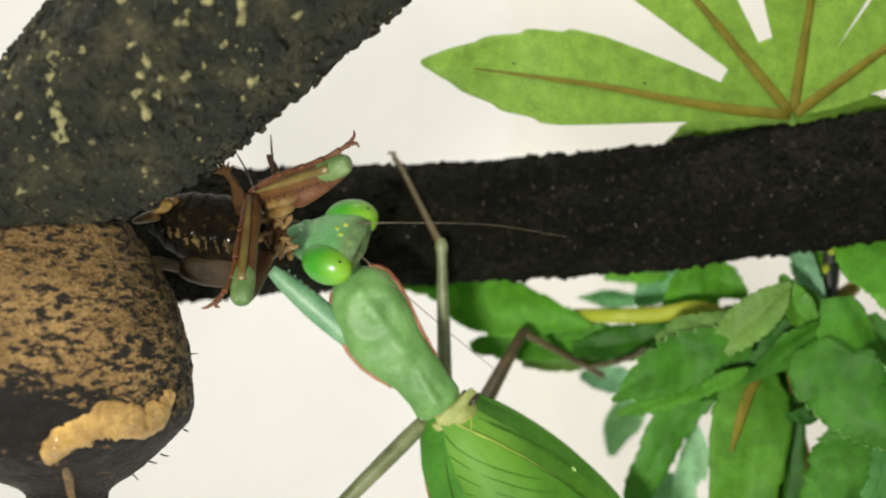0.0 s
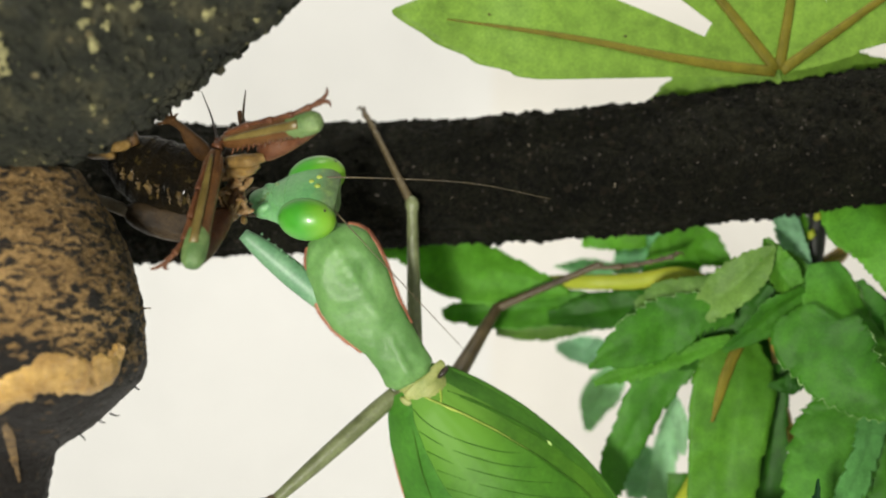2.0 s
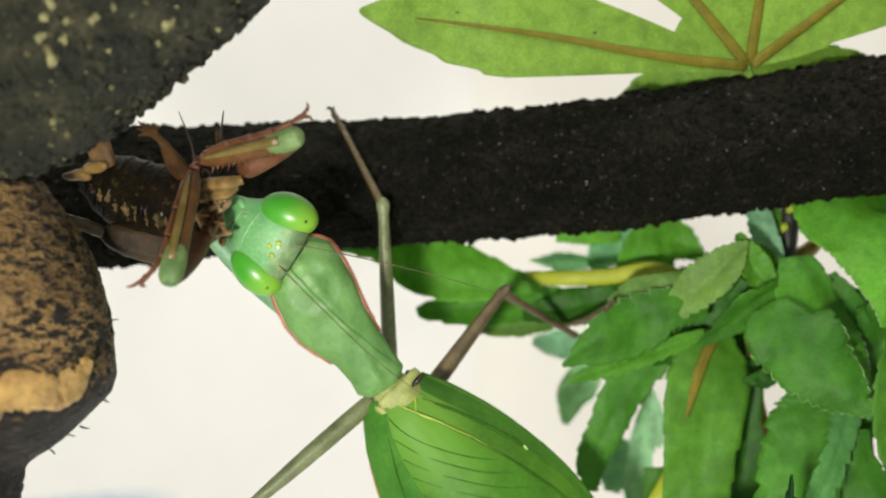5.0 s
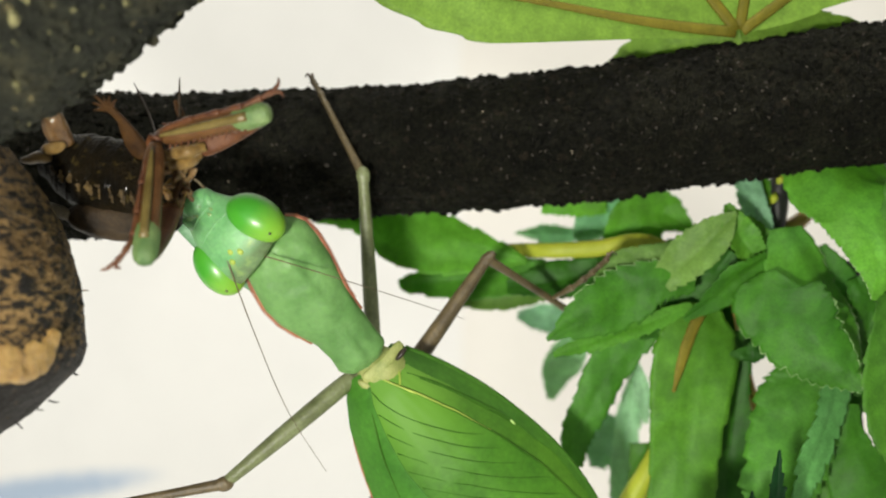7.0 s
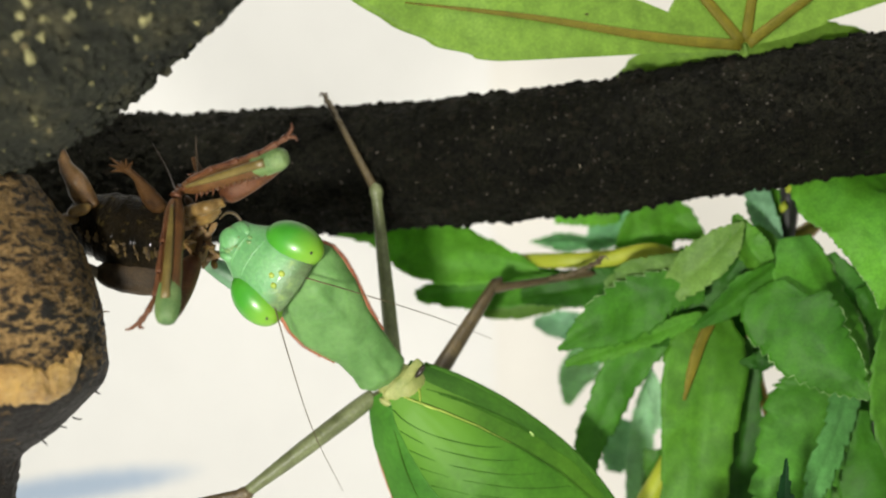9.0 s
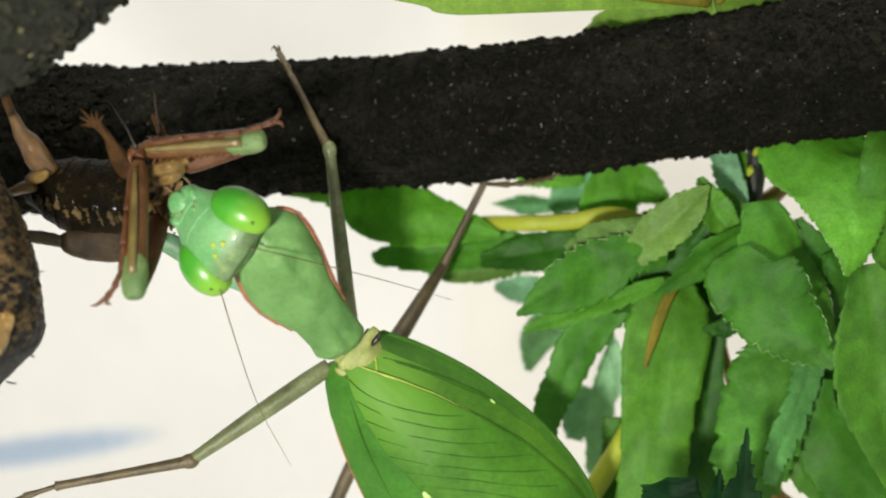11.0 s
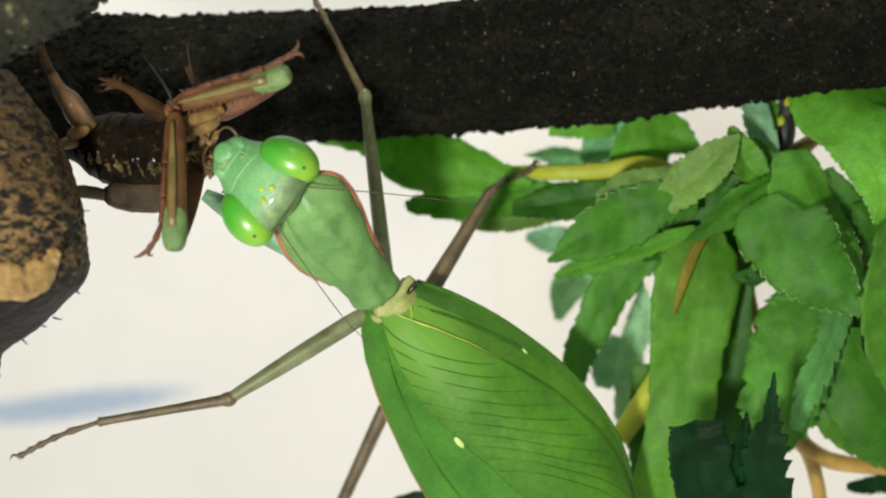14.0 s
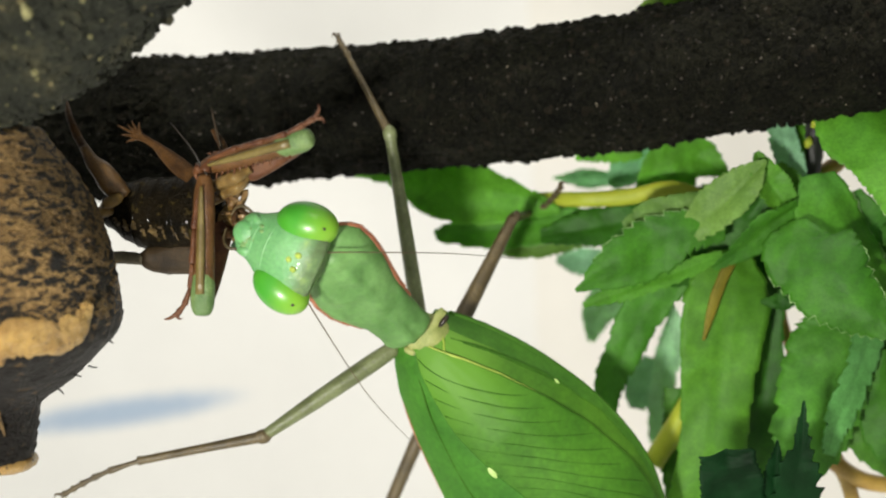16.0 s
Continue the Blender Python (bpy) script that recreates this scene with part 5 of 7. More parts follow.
# folded fore legs: shin and tarsus from the claw to the knee, thigh behind
def foreleg(C, K, A, edge, tarsus, name):
    c, k, a = Vector(C), Vector(K), Vector(A)
    d = (k - c)
    e = Vector(edge).normalized()
    bm = bmesh.new()
    tube(bm, [(*c, 0.045), (*(c + d * 0.15), 0.08), (*(c + d * 0.5), 0.085), (*(c + d * 0.85), 0.09), (*(c + d * 1.0), 0.07)], n=24, sides=16, flat=0.75, origin=C)
    leg = keyed("foreleg", bm, CLAW, mantis, C, "folded brown grasping foreleg with green knee")
    bm = bmesh.new()
    tube(bm, [(*(c + d * 0.06 - Vector((0, 0.088, 0))), 0.012), (*(c + d * 0.4 - Vector((0, 0.08, 0))), 0.03), (*(c + d * 0.85 - Vector((0, 0.085, 0))), 0.034)], n=12, sides=8, origin=C, flat=0.5)
    part("stripe", bm, STRIPE, leg, "olive stripe along the shin")
    bm = bmesh.new()
    tube(bm, [(*(k + d * 0.04), 0.03), (*(k + d * 0.025), 0.062), (*(k - d * 0.03), 0.086), (*(k - d * 0.10), 0.092), (*(k - d * 0.20), 0.093), (*(k - d * 0.32), 0.07)], n=16, sides=16, flat=0.85, origin=C)
    part("knee", bm, KNEE, leg, "pale green knee")
    bm = bmesh.new()
    m = (k + a) / 2
    tube(bm, [(*(k + Vector((0, 0.08, 0))), 0.04), (*(k * 0.85 + a * 0.15 + Vector((0, 0.09, 0))), 0.068), (*(m + Vector((0, 0.08, 0))), 0.088), (*(a + (k - a) * 0.15), 0.095), (*a, 0.05)], n=24, sides=16, flat=0.5, origin=C)
    part("thigh", bm, CLAW_RED, leg, "red-brown inner thigh")
    for i in range(13 if name == "upper" else 0):
        u = 0.12 + 0.058 * i
        size = 0.030 + 0.020 * (i % 3 == 0)
        for way, p in ((e, c + d * u + e * 0.072 - Vector((0, 0.03, 0))), (e * -0.3, c + d * u - e * 0.075 - Vector((0, 0.02, 0)))):
            bm = bmesh.new()
            tube(bm, [(*p, 0.012), (*(p + way * size - d * 0.04), 0.003)], n=2, sides=5, origin=C)
            part("spine", bm, CLAW_RED, leg)
    bm = bmesh.new()
    tube(bm, [(*(c - d * 0.03), 0.05), (*(c - d * 0.09 + e * 0.03), 0.025), (*(c - d * 0.10 + e * 0.10), 0.004)], n=8, sides=8, origin=C)
    part("claw", bm, CLAW_RED, leg)
    bm = bmesh.new()
    line = [Vector(p) for p in tarsus]
    for p, q in zip(line, line[1:]):
        tube(bm, [(*p, 0.017), (*(p + (q - p) * 0.5), 0.020), (*(p + (q - p) * 0.93), 0.026), (*q, 0.015)], n=8, sides=8, origin=C)
    w = (line[-1] - line[-2]).normalized()
    for s in (-1, 1):
        tube(bm, [(*line[-1], 0.018), (*(line[-1] + w * 0.06 + e * 0.03 * s), 0.013), (*(line[-1] + w * 0.07 + e * 0.07 * s), 0.004)], n=6, sides=6, origin=C)
    part("tarsus", bm, CLAW_RED, leg, "thin reddish foot")
    return leg


foreleg_upper = foreleg((-1.335, -1.45, -0.045), (-0.466, -1.746, 0.156), (-1.071, -1.350, -0.117), (0.3, 0, -1), ((-1.248, -1.600, 0.014), (-1.001, -1.720, 0.099), (-0.782, -1.800, 0.148), (-0.601, -1.860, 0.196), (-0.468, -1.860, 0.258), (-0.399, -1.860, 0.298)), "upper")
foreleg_lower = foreleg((-1.314, -1.55, -0.109), (-1.256, -1.93, -1.053), (-1.245, -1.250, -0.494), (1, 0, 0.1), ((-1.345, -1.600, -0.171), (-1.351, -1.750, -0.476), (-1.346, -1.850, -0.715), (-1.351, -1.900, -0.894), (-1.387, -1.950, -1.010), (-1.433, -1.950, -1.071)), "lower")

COX_A, COX_B = (-0.832, -0.75, -0.718), (-1.329, -0.8, -0.139)
bm = bmesh.new()
_ca, _cb = Vector(COX_A), Vector(COX_B)
tube(bm, [(*(_ca + (_cb - _ca) * u), r) for u, r in ((-0.55, 0.07), (-0.3, 0.09), (0.0, 0.105), (0.4, 0.11), (0.8, 0.085), (1.05, 0.05))], n=20, sides=18, flat=0.7, origin=COX_A)
for i in range(9):
    q = _ca + (_cb - _ca) * (0.15 + 0.09 * i) + Vector((0.065, -0.03, 0.075))
    blob(bm, q, (Vector((0.012, 0, 0)), Vector((0, 0.012, 0)), Vector((0, 0, 0.012))), origin=COX_A, rings=4, sides=6)
coxa = keyed("coxa", bm, COXA, mantis, COX_A, "blue-green upper foreleg joint")


# walking legs
def limb(name, A, B, profile, mat, label="", knob=0.0):
    a, b = Vector(A), Vector(B)
    bm = bmesh.new()
    tube(bm, [(*(a + (b - a) * u), r) for u, r in profile], n=30, sides=12, origin=A)
    if knob:
        s = (b - a).normalized() * knob * 1.3
        blob(bm, b, (s, Vector((knob, 0, 0)), Vector((0, knob, 0))), origin=A, rings=8, sides=10)
    return keyed(name, bm, mat, mantis, A, label)


def foot(A, B, bend, origin_at, mat=LEG_BROWN, name="tarsus"):
    a, b = Vector(A), Vector(B)
    bm = bmesh.new()
    pts = [a + (b - a) * u + Vector(bend) * math.sin(math.pi * u) for u in (0, 0.4, 0.6, 0.76, 0.88, 1.0)]
    for p, q in zip(pts, pts[1:]):
        tube(bm, [(*p, 0.020), (*(p + (q - p) * 0.5), 0.022), (*(p + (q - p) * 0.92), 0.032), (*q, 0.016)], n=8, sides=8, origin=origin_at)
    w = (pts[-1] - pts[-2]).normalized()
    for s in (-1, 1):
        tube(bm, [(*b, 0.016), (*(b + w * 0.05 + Vector((0.02 * s, 0, 0.03))), 0.010), (*(b + w * 0.06 + Vector((0.04 * s, 0.02, -0.01))), 0.003)], n=6, sides=6, origin=origin_at)
    return keyed(name, bm, mat, mantis, origin_at)


hind_femur = limb("femur", (0.412, -0.2, -1.813), (0.873, 0.679, -1.021), ((0, 0.075), (0.2, 0.08), (0.7, 0.062), (0.95, 0.05), (1.0, 0.05)), LEG_BROWN, "mottled brown thigh", 0.062)
hind_tibia = limb("tibia", (0.873, 0.679, -1.021), (1.771, 0.634, -0.48), ((0, 0.045), (0.3, 0.036), (0.9, 0.032), (1.0, 0.036)), LEG_BROWN, "thin brown shin", 0.035)
hind_tarsus = foot((1.771, 0.634, -0.48), (2.486, 0.535, -0.193), (0, 0, -0.03), (1.771, 0.634, -0.48))
left_femur = limb("femur", (-1.125, -0.8, -2.451), (-0.004, -0.5, -1.778), ((0, 0.055), (0.06, 0.05), (0.4, 0.07), (0.8, 0.078), (1.0, 0.07)), LEG, "olive-green thigh", 0.07)
mid_femur = limb("femur", (-0.015, -0.12, 0.024), (0.217, -0.1, -1.92), ((0, 0.05), (0.08, 0.048), (0.4, 0.062), (0.8, 0.07), (1.0, 0.07)), LEG, "olive-green thigh", 0.06)
bm = bmesh.new()
blob(bm, (-1.125, -0.8, -2.451), (Vector((0.075, 0, 0.02)), Vector((0, 0.055, 0)), Vector((-0.02, 0, 0.06))), origin=(-1.125, -0.8, -2.451))
keyed("knee", bm, LEG_BROWN, mantis, (-1.125, -0.8, -2.451))
bm = bmesh.new()
blob(bm, (-0.015, -0.12, 0.024), (Vector((0.058, 0, 0.02)), Vector((0, 0.055, 0)), Vector((-0.02, 0, 0.085))), origin=(-0.015, -0.12, 0.024))
keyed("knee", bm, LEG, mantis, (-0.015, -0.12, 0.024))
limb("tibia", (-1.125, -0.8, -2.451), (-2.198, -0.800, -2.640), ((0, 0.05), (0.4, 0.04), (0.9, 0.036), (1.0, 0.042)), LEG_BROWN, "thin brown shin", 0.04)
foot((-2.198, -0.800, -2.640), (-2.888, -0.750, -2.942), (0, 0, 0.03), (-2.198, -0.800, -2.640))
limb("tibia", (-0.015, -0.12, 0.024), (-0.343, 0.050, 0.663), ((0, 0.042), (0.4, 0.033), (0.9, 0.026), (1.0, 0.028)), LEG_BROWN, "thin grey-brown shin", 0.03)
foot((-0.343, 0.050, 0.663), (-0.459, 0.160, 0.859), (0, 0, 0.01), (-0.343, 0.050, 0.663))
limb("tibia", (0.208, 0.350, -2.583), (-0.516, 0.500, -4.178), ((0, 0.07), (0.5, 0.062), (1.0, 0.05)), LEG_BROWN, "brown hind leg below the wings")

# ---------------------------------------------------------------- cricket
CRK = (-1.397, -1.2, -0.106)
SHELL = skin("dark_cricket_shell", (0.003, 0.0024, 0.0011), (0.013, 0.009, 0.0035), 520, 0.42, 0.9, spots=(0.61, (0.036, 0.026, 0.008)), coat=0.06, shine=0.07, grain=0.6)
BAND = skin("yellowish_band", (0.02, 0.011, 0.003), (0.17, 0.11, 0.03), 1300, 0.4, 0.6, grain=0.4)
FLESH = skin("tan_flesh", (0.12, 0.06, 0.018), (0.34, 0.21, 0.08), 1100, 0.25, 0.6, coat=0.4, grain=0.35)
AMBER = skin("amber_flesh", (0.10, 0.055, 0.010), (0.27, 0.165, 0.038), 1200, 0.3, 0.6, coat=0.2, grain=0.3)
TAN_LEG = skin("amber_cricket_thigh", (0.05, 0.024, 0.005), (0.17, 0.088, 0.020), 900, 0.3, 0.5, coat=0.3, grain=0.35)
SHANK = skin("tan_cricket_leg", (0.026, 0.011, 0.003), (0.092, 0.043, 0.011), 900, 0.45, 0.6, grain=0.45, shine=0.18)
PALE_SHANK = skin("pale_cricket_shin", (0.075, 0.062, 0.036), (0.19, 0.16, 0.10), 800, 0.4, 0.4, grain=0.3)
GREYLEG = skin("grey_brown_cricket_leg", (0.014, 0.009, 0.004), (0.050, 0.033, 0.016), 700, 0.4, 0.4, shine=0.2, grain=0.4)
cricket = thing("cricket", "dark brown half-eaten cricket held in the claws", "cricket", at=CRK)
bm = bmesh.new()
_cp = [(*(-2.275, -1.050, -0.374), 0.10), (*(-2.150, -1.050, -0.356), 0.20), (*(-1.973, -1.050, -0.375), 0.275), (*(-1.789, -1.080, -0.410), 0.31), (*(-1.585, -1.100, -0.432), 0.32), (*(-1.409, -1.100, -0.433), 0.28), (*(-1.253, -1.100, -0.412), 0.18)]
_line = spline(_cp, 56)
_ringed = [(*p[:3], p[3] * (1 + 0.05 * ((i / 7.0) % 1.0) ** 2 - 0.02)) for i, p in enumerate(_line)]
tube(bm, _ringed, n=112, sides=36, flat=0.85, origin=CRK, rough=0.004, grain=20)
part("abdomen", bm, SHELL, cricket, "glossy dark ringed abdomen")
for i in range(10):
    a = _line[11 + 4 * i]
    bm = bmesh.new()
    r = a[3]
    pts = [(a[0] + 0.05 * s, a[1] - r * 0.85 * math.cos(0.35 + 0.55 * s), a[2] - r * 0.985 * math.sin(0.35 + 0.55 * s)) for s in (-0.35, 0.0, 0.36)]
    tube(bm, [(*p, (0.006, 0.021, 0.007)[k]) for k, p in enumerate(pts)], n=14, sides=10, origin=CRK, rough=0.018, grain=45, seed=i * 7.0)
    part("belly_band", bm, BAND, cricket, "yellowish belly band")
rnd = random.Random(4)
for i in range(64):
    u = rnd.random()
    q = Vector((-1.223, -1.300, -0.129)) * (1 - u) + Vector((-1.129, -1.250, -0.538)) * u + Vector((rnd.uniform(-0.09, 0.10), rnd.uniform(-0.12, 0.05), rnd.uniform(-0.05, 0.05)))
    r = rnd.uniform(0.012, 0.032)
    way = Vector((rnd.uniform(-0.3, 1), rnd.uniform(-0.3, 0.3), rnd.uniform(-1, 1))).normalized()
    cross = way.cross(Vector((0, 1, 0.2))).normalized()
    bm = bmesh.new()
    blob(bm, q, (way * r * rnd.uniform(1.5, 4.0), cross * r, way.cross(cross) * r), origin=CRK, rings=10, sides=12, lump=0.8, seed=i)
    part("flesh_lump", bm, (FLESH, FLESH, AMBER, SHANK)[i % 4], cricket, "torn tan flesh at the bite")


def cricket_tube(name, pts, mat, label="", sides=12, flat=1.0):
    bm = bmesh.new()
    tube(bm, pts, n=26, sides=sides, origin=CRK, flat=flat, rough=0.005 if sides > 8 else 0.0, grain=28)
    return part(name, bm, mat, cricket, label)


cricket_tube("mouthpart_leg", [(*(-1.234, -1.450, -0.171), 0.05), (*(-1.095, -1.500, -0.130), 0.055), (*(-0.967, -1.500, -0.068), 0.035)], AMBER, "broken tan leg stump")
cricket_tube("mouthpart_leg", [(*(-1.222, -1.420, -0.255), 0.04), (*(-1.078, -1.450, -0.201), 0.045), (*(-1.014, -1.420, -0.130), 0.03)], AMBER, "broken tan leg stump")
cricket_tube("hind_thigh", [(*(-1.317, -1.150, -0.695), 0.10), (*(-1.503, -1.200, -0.722), 0.145), (*(-1.723, -1.200, -0.734), 0.14), (*(-1.898, -1.200, -0.734), 0.10), (*(-1.968, -1.200, -0.729), 0.05)], GREYLEG, "thick grey-brown hind thigh", 16, 0.7)
cricket_tube("hind_shin", [(*(-1.951, -1.200, -0.738), 0.05), (*(-2.117, -1.200, -0.711), 0.05), (*(-2.314, -1.200, -0.701), 0.045), (*(-2.547, -1.100, -0.697), 0.03)], PALE_SHANK, "thin pale hind shin")
cricket_tube("hind_thigh", [(*(-2.069, -1.200, -0.224), 0.085), (*(-2.113, -1.250, -0.137), 0.098), (*(-2.164, -1.300, -0.025), 0.085), (*(-2.238, -1.300, 0.060), 0.060), (*(-2.302, -1.280, 0.190), 0.032)], TAN_LEG, "glossy amber hind thigh", 16, 0.7)
cricket_tube("hind_shin", [(*(-2.300, -1.260, 0.165), 0.032), (*(-2.370, -1.220, 0.287), 0.034), (*(-2.416, -1.200, 0.418), 0.028), (*(-2.471, -1.100, 0.554), 0.016)], SHANK, "tan spiny hind shin")
bm = bmesh.new()
blob(bm, (-2.110, -1.300, -0.240), (Vector((0.07, 0, 0.04)), Vector((0, 0.05, 0)), Vector((-0.03, 0, 0.045))), origin=CRK, lump=0.9)
blob(bm, (-2.252, -1.250, -0.352), (Vector((0.09, 0, 0.02)), Vector((0, 0.05, 0)), Vector((-0.02, 0, 0.04))), origin=CRK, lump=0.9, seed=3)
part("hind_joint", bm, AMBER, cricket, "mottled yellow-brown leg joint")
cricket_tube("fore_shin", [(*(-1.199, -1.250, 0.043), 0.035), (*(-1.235, -1.250, 0.149), 0.03), (*(-1.288, -1.250, 0.243), 0.014)], SHANK, "small tan foot")
cricket_tube("bristle", [(*(-1.217, -1.300, 0.084), 0.012), (*(-1.247, -1.300, 0.253), 0.010), (*(-1.268, -1.300, 0.409), 0.004)], GREYLEG, "thin grey bristle", 6)
cricket_tube("antenna", [(*(-1.339, -1.300, -0.128), 0.010), (*(-1.452, -1.300, 0.106), 0.008), (*(-1.609, -1.250, 0.321), 0.003)], DARK, "fine dark feeler", 6)
bm = bmesh.new()
tube(bm, [(0, 0, 0, 0.07), (0, 0, 0.12, 0.075), (0.01, 0, 0.26, 0.055), (0.02, 0, 0.36, 0.034), (0.01, 0, 0.45, 0.030), (0, 0, 0.50, 0.036), (0, 0, 0.54, 0.014)], n=20, sides=14, flat=0.75)
cricket_leg = part("midleg", bm, SHANK, cricket, "tan spiny middle leg")
for s in range(6):
    w = -1.3 + 2.6 * s / 5
    tip = Vector((math.sin(w) * 0.10, -0.03, 0.52 + math.cos(w) * (0.10 + 0.03 * (s % 3))))
    bm = bmesh.new()
    tube(bm, [(0, 0, 0.48, 0.02), (*(Vector((0, 0, 0.5)) * 0.4 + tip * 0.6), 0.012), (*tip, 0.003)], n=6, sides=6)
    part("leg_spine", bm, SHANK, cricket_leg)



def motions():
    walk(abdomen, [
        (0.0, pose(0.00371, -0.00840, -0.01852, 0.0, 4.1, 0.0)),
        (0.5, pose(0.00378, -0.00840, -0.01869, 0.0, 3.6, 0.0)),
        (1.0, pose(0.00399, -0.00840, -0.01897, 0.0, 3.1, 0.0)),
        (1.5, pose(0.00388, -0.00840, -0.01919, 0.0, 2.6, 0.0)),
        (2.0, pose(0.00368, -0.00840, -0.01950, 0.0, 2.6, 0.0)),
        (2.5, pose(0.00353, -0.00840, -0.01967, 0.0, 2.6, 0.0)),
        (3.0, pose(0.00356, -0.00840, -0.01956, 0.0, 2.6, 0.0)),
        (3.5, pose(0.00375, -0.00840, -0.01988, 0.0, 2.6, 0.0)),
        (4.0, pose(0.00361, -0.00840, -0.02006, 0.0, 2.5, 0.0)),
        (6.5, pose(0.00421, -0.00840, -0.02013, 0.0, 2.1, 0.0)),
        (7.0, pose(0.00423, -0.00840, -0.02013, 0.0, 2.0, 0.0)),
        (7.5, pose(0.00434, -0.00840, -0.02022, 0.0, 1.7, 0.0)),
        (8.0, pose(0.00445, -0.00840, -0.02038, 0.0, 1.3, 0.0)),
        (10.5, pose(0.00559, -0.00840, -0.02096, 0.0, -0.4, 0.0)),
        (11.0, pose(0.00535, -0.00840, -0.02107, 0.0, -0.8, 0.0)),
        (11.5, pose(0.00517, -0.00840, -0.02135, 0.0, -0.7, 0.0)),
        (12.0, pose(0.00528, -0.00840, -0.02139, 0.0, -0.7, 0.0)),
        (12.5, pose(0.00545, -0.00840, -0.02146, 0.0, -0.6, 0.0)),
        (13.0, pose(0.00524, -0.00840, -0.02156, 0.0, -0.5, 0.0)),
        (13.5, pose(0.00557, -0.00840, -0.02164, 0.0, -0.3, 0.0)),
        (14.0, pose(0.00556, -0.00840, -0.02170, 0.0, -0.2, 0.0)),
        (14.5, pose(0.00545, -0.00840, -0.02162, 0.0, -0.0, 0.0)),
        (15.0, pose(0.00547, -0.00840, -0.02146, 0.0, 0.2, 0.0)),
        (15.5, pose(0.00568, -0.00840, -0.02132, 0.0, 0.4, 0.0)),
        (16.0, pose(0.00602, -0.00840, -0.02136, 0.0, 0.6, 0.0)),
    ])
    walk(tegmen_under, [
        (0.0, pose(0.00371, -0.00840, -0.01852, 0.0, 4.1, 0.0)),
        (0.5, pose(0.00378, -0.00840, -0.01869, 0.0, 3.6, 0.0)),
        (1.0, pose(0.00399, -0.00840, -0.01897, 0.0, 3.1, 0.0)),
        (1.5, pose(0.00388, -0.00840, -0.01919, 0.0, 2.6, 0.0)),
        (2.0, pose(0.00368, -0.00840, -0.01950, 0.0, 2.6, 0.0)),
        (2.5, pose(0.00353, -0.00840, -0.01967, 0.0, 2.6, 0.0)),
        (3.0, pose(0.00356, -0.00840, -0.01956, 0.0, 2.6, 0.0)),
        (3.5, pose(0.00375, -0.00840, -0.01988, 0.0, 2.6, 0.0)),
        (4.0, pose(0.00361, -0.00840, -0.02006, 0.0, 2.5, 0.0)),
        (6.5, pose(0.00421, -0.00840, -0.02013, 0.0, 2.1, 0.0)),
        (7.0, pose(0.00423, -0.00840, -0.02013, 0.0, 2.0, 0.0)),
        (7.5, pose(0.00434, -0.00840, -0.02022, 0.0, 1.7, 0.0)),
        (8.0, pose(0.00445, -0.00840, -0.02038, 0.0, 1.3, 0.0)),
        (10.5, pose(0.00559, -0.00840, -0.02096, 0.0, -0.4, 0.0)),
        (11.0, pose(0.00535, -0.00840, -0.02107, 0.0, -0.8, 0.0)),
        (11.5, pose(0.00517, -0.00840, -0.02135, 0.0, -0.7, 0.0)),
        (12.0, pose(0.00528, -0.00840, -0.02139, 0.0, -0.7, 0.0)),
        (12.5, pose(0.00545, -0.00840, -0.02146, 0.0, -0.6, 0.0)),
        (13.0, pose(0.00524, -0.00840, -0.02156, 0.0, -0.5, 0.0)),
        (13.5, pose(0.00557, -0.00840, -0.02164, 0.0, -0.3, 0.0)),
        (14.0, pose(0.00556, -0.00840, -0.02170, 0.0, -0.2, 0.0)),
        (14.5, pose(0.00545, -0.00840, -0.02162, 0.0, -0.0, 0.0)),
        (15.0, pose(0.00547, -0.00840, -0.02146, 0.0, 0.2, 0.0)),
        (15.5, pose(0.00568, -0.00840, -0.02132, 0.0, 0.4, 0.0)),
        (16.0, pose(0.00602, -0.00840, -0.02136, 0.0, 0.6, 0.0)),
    ])
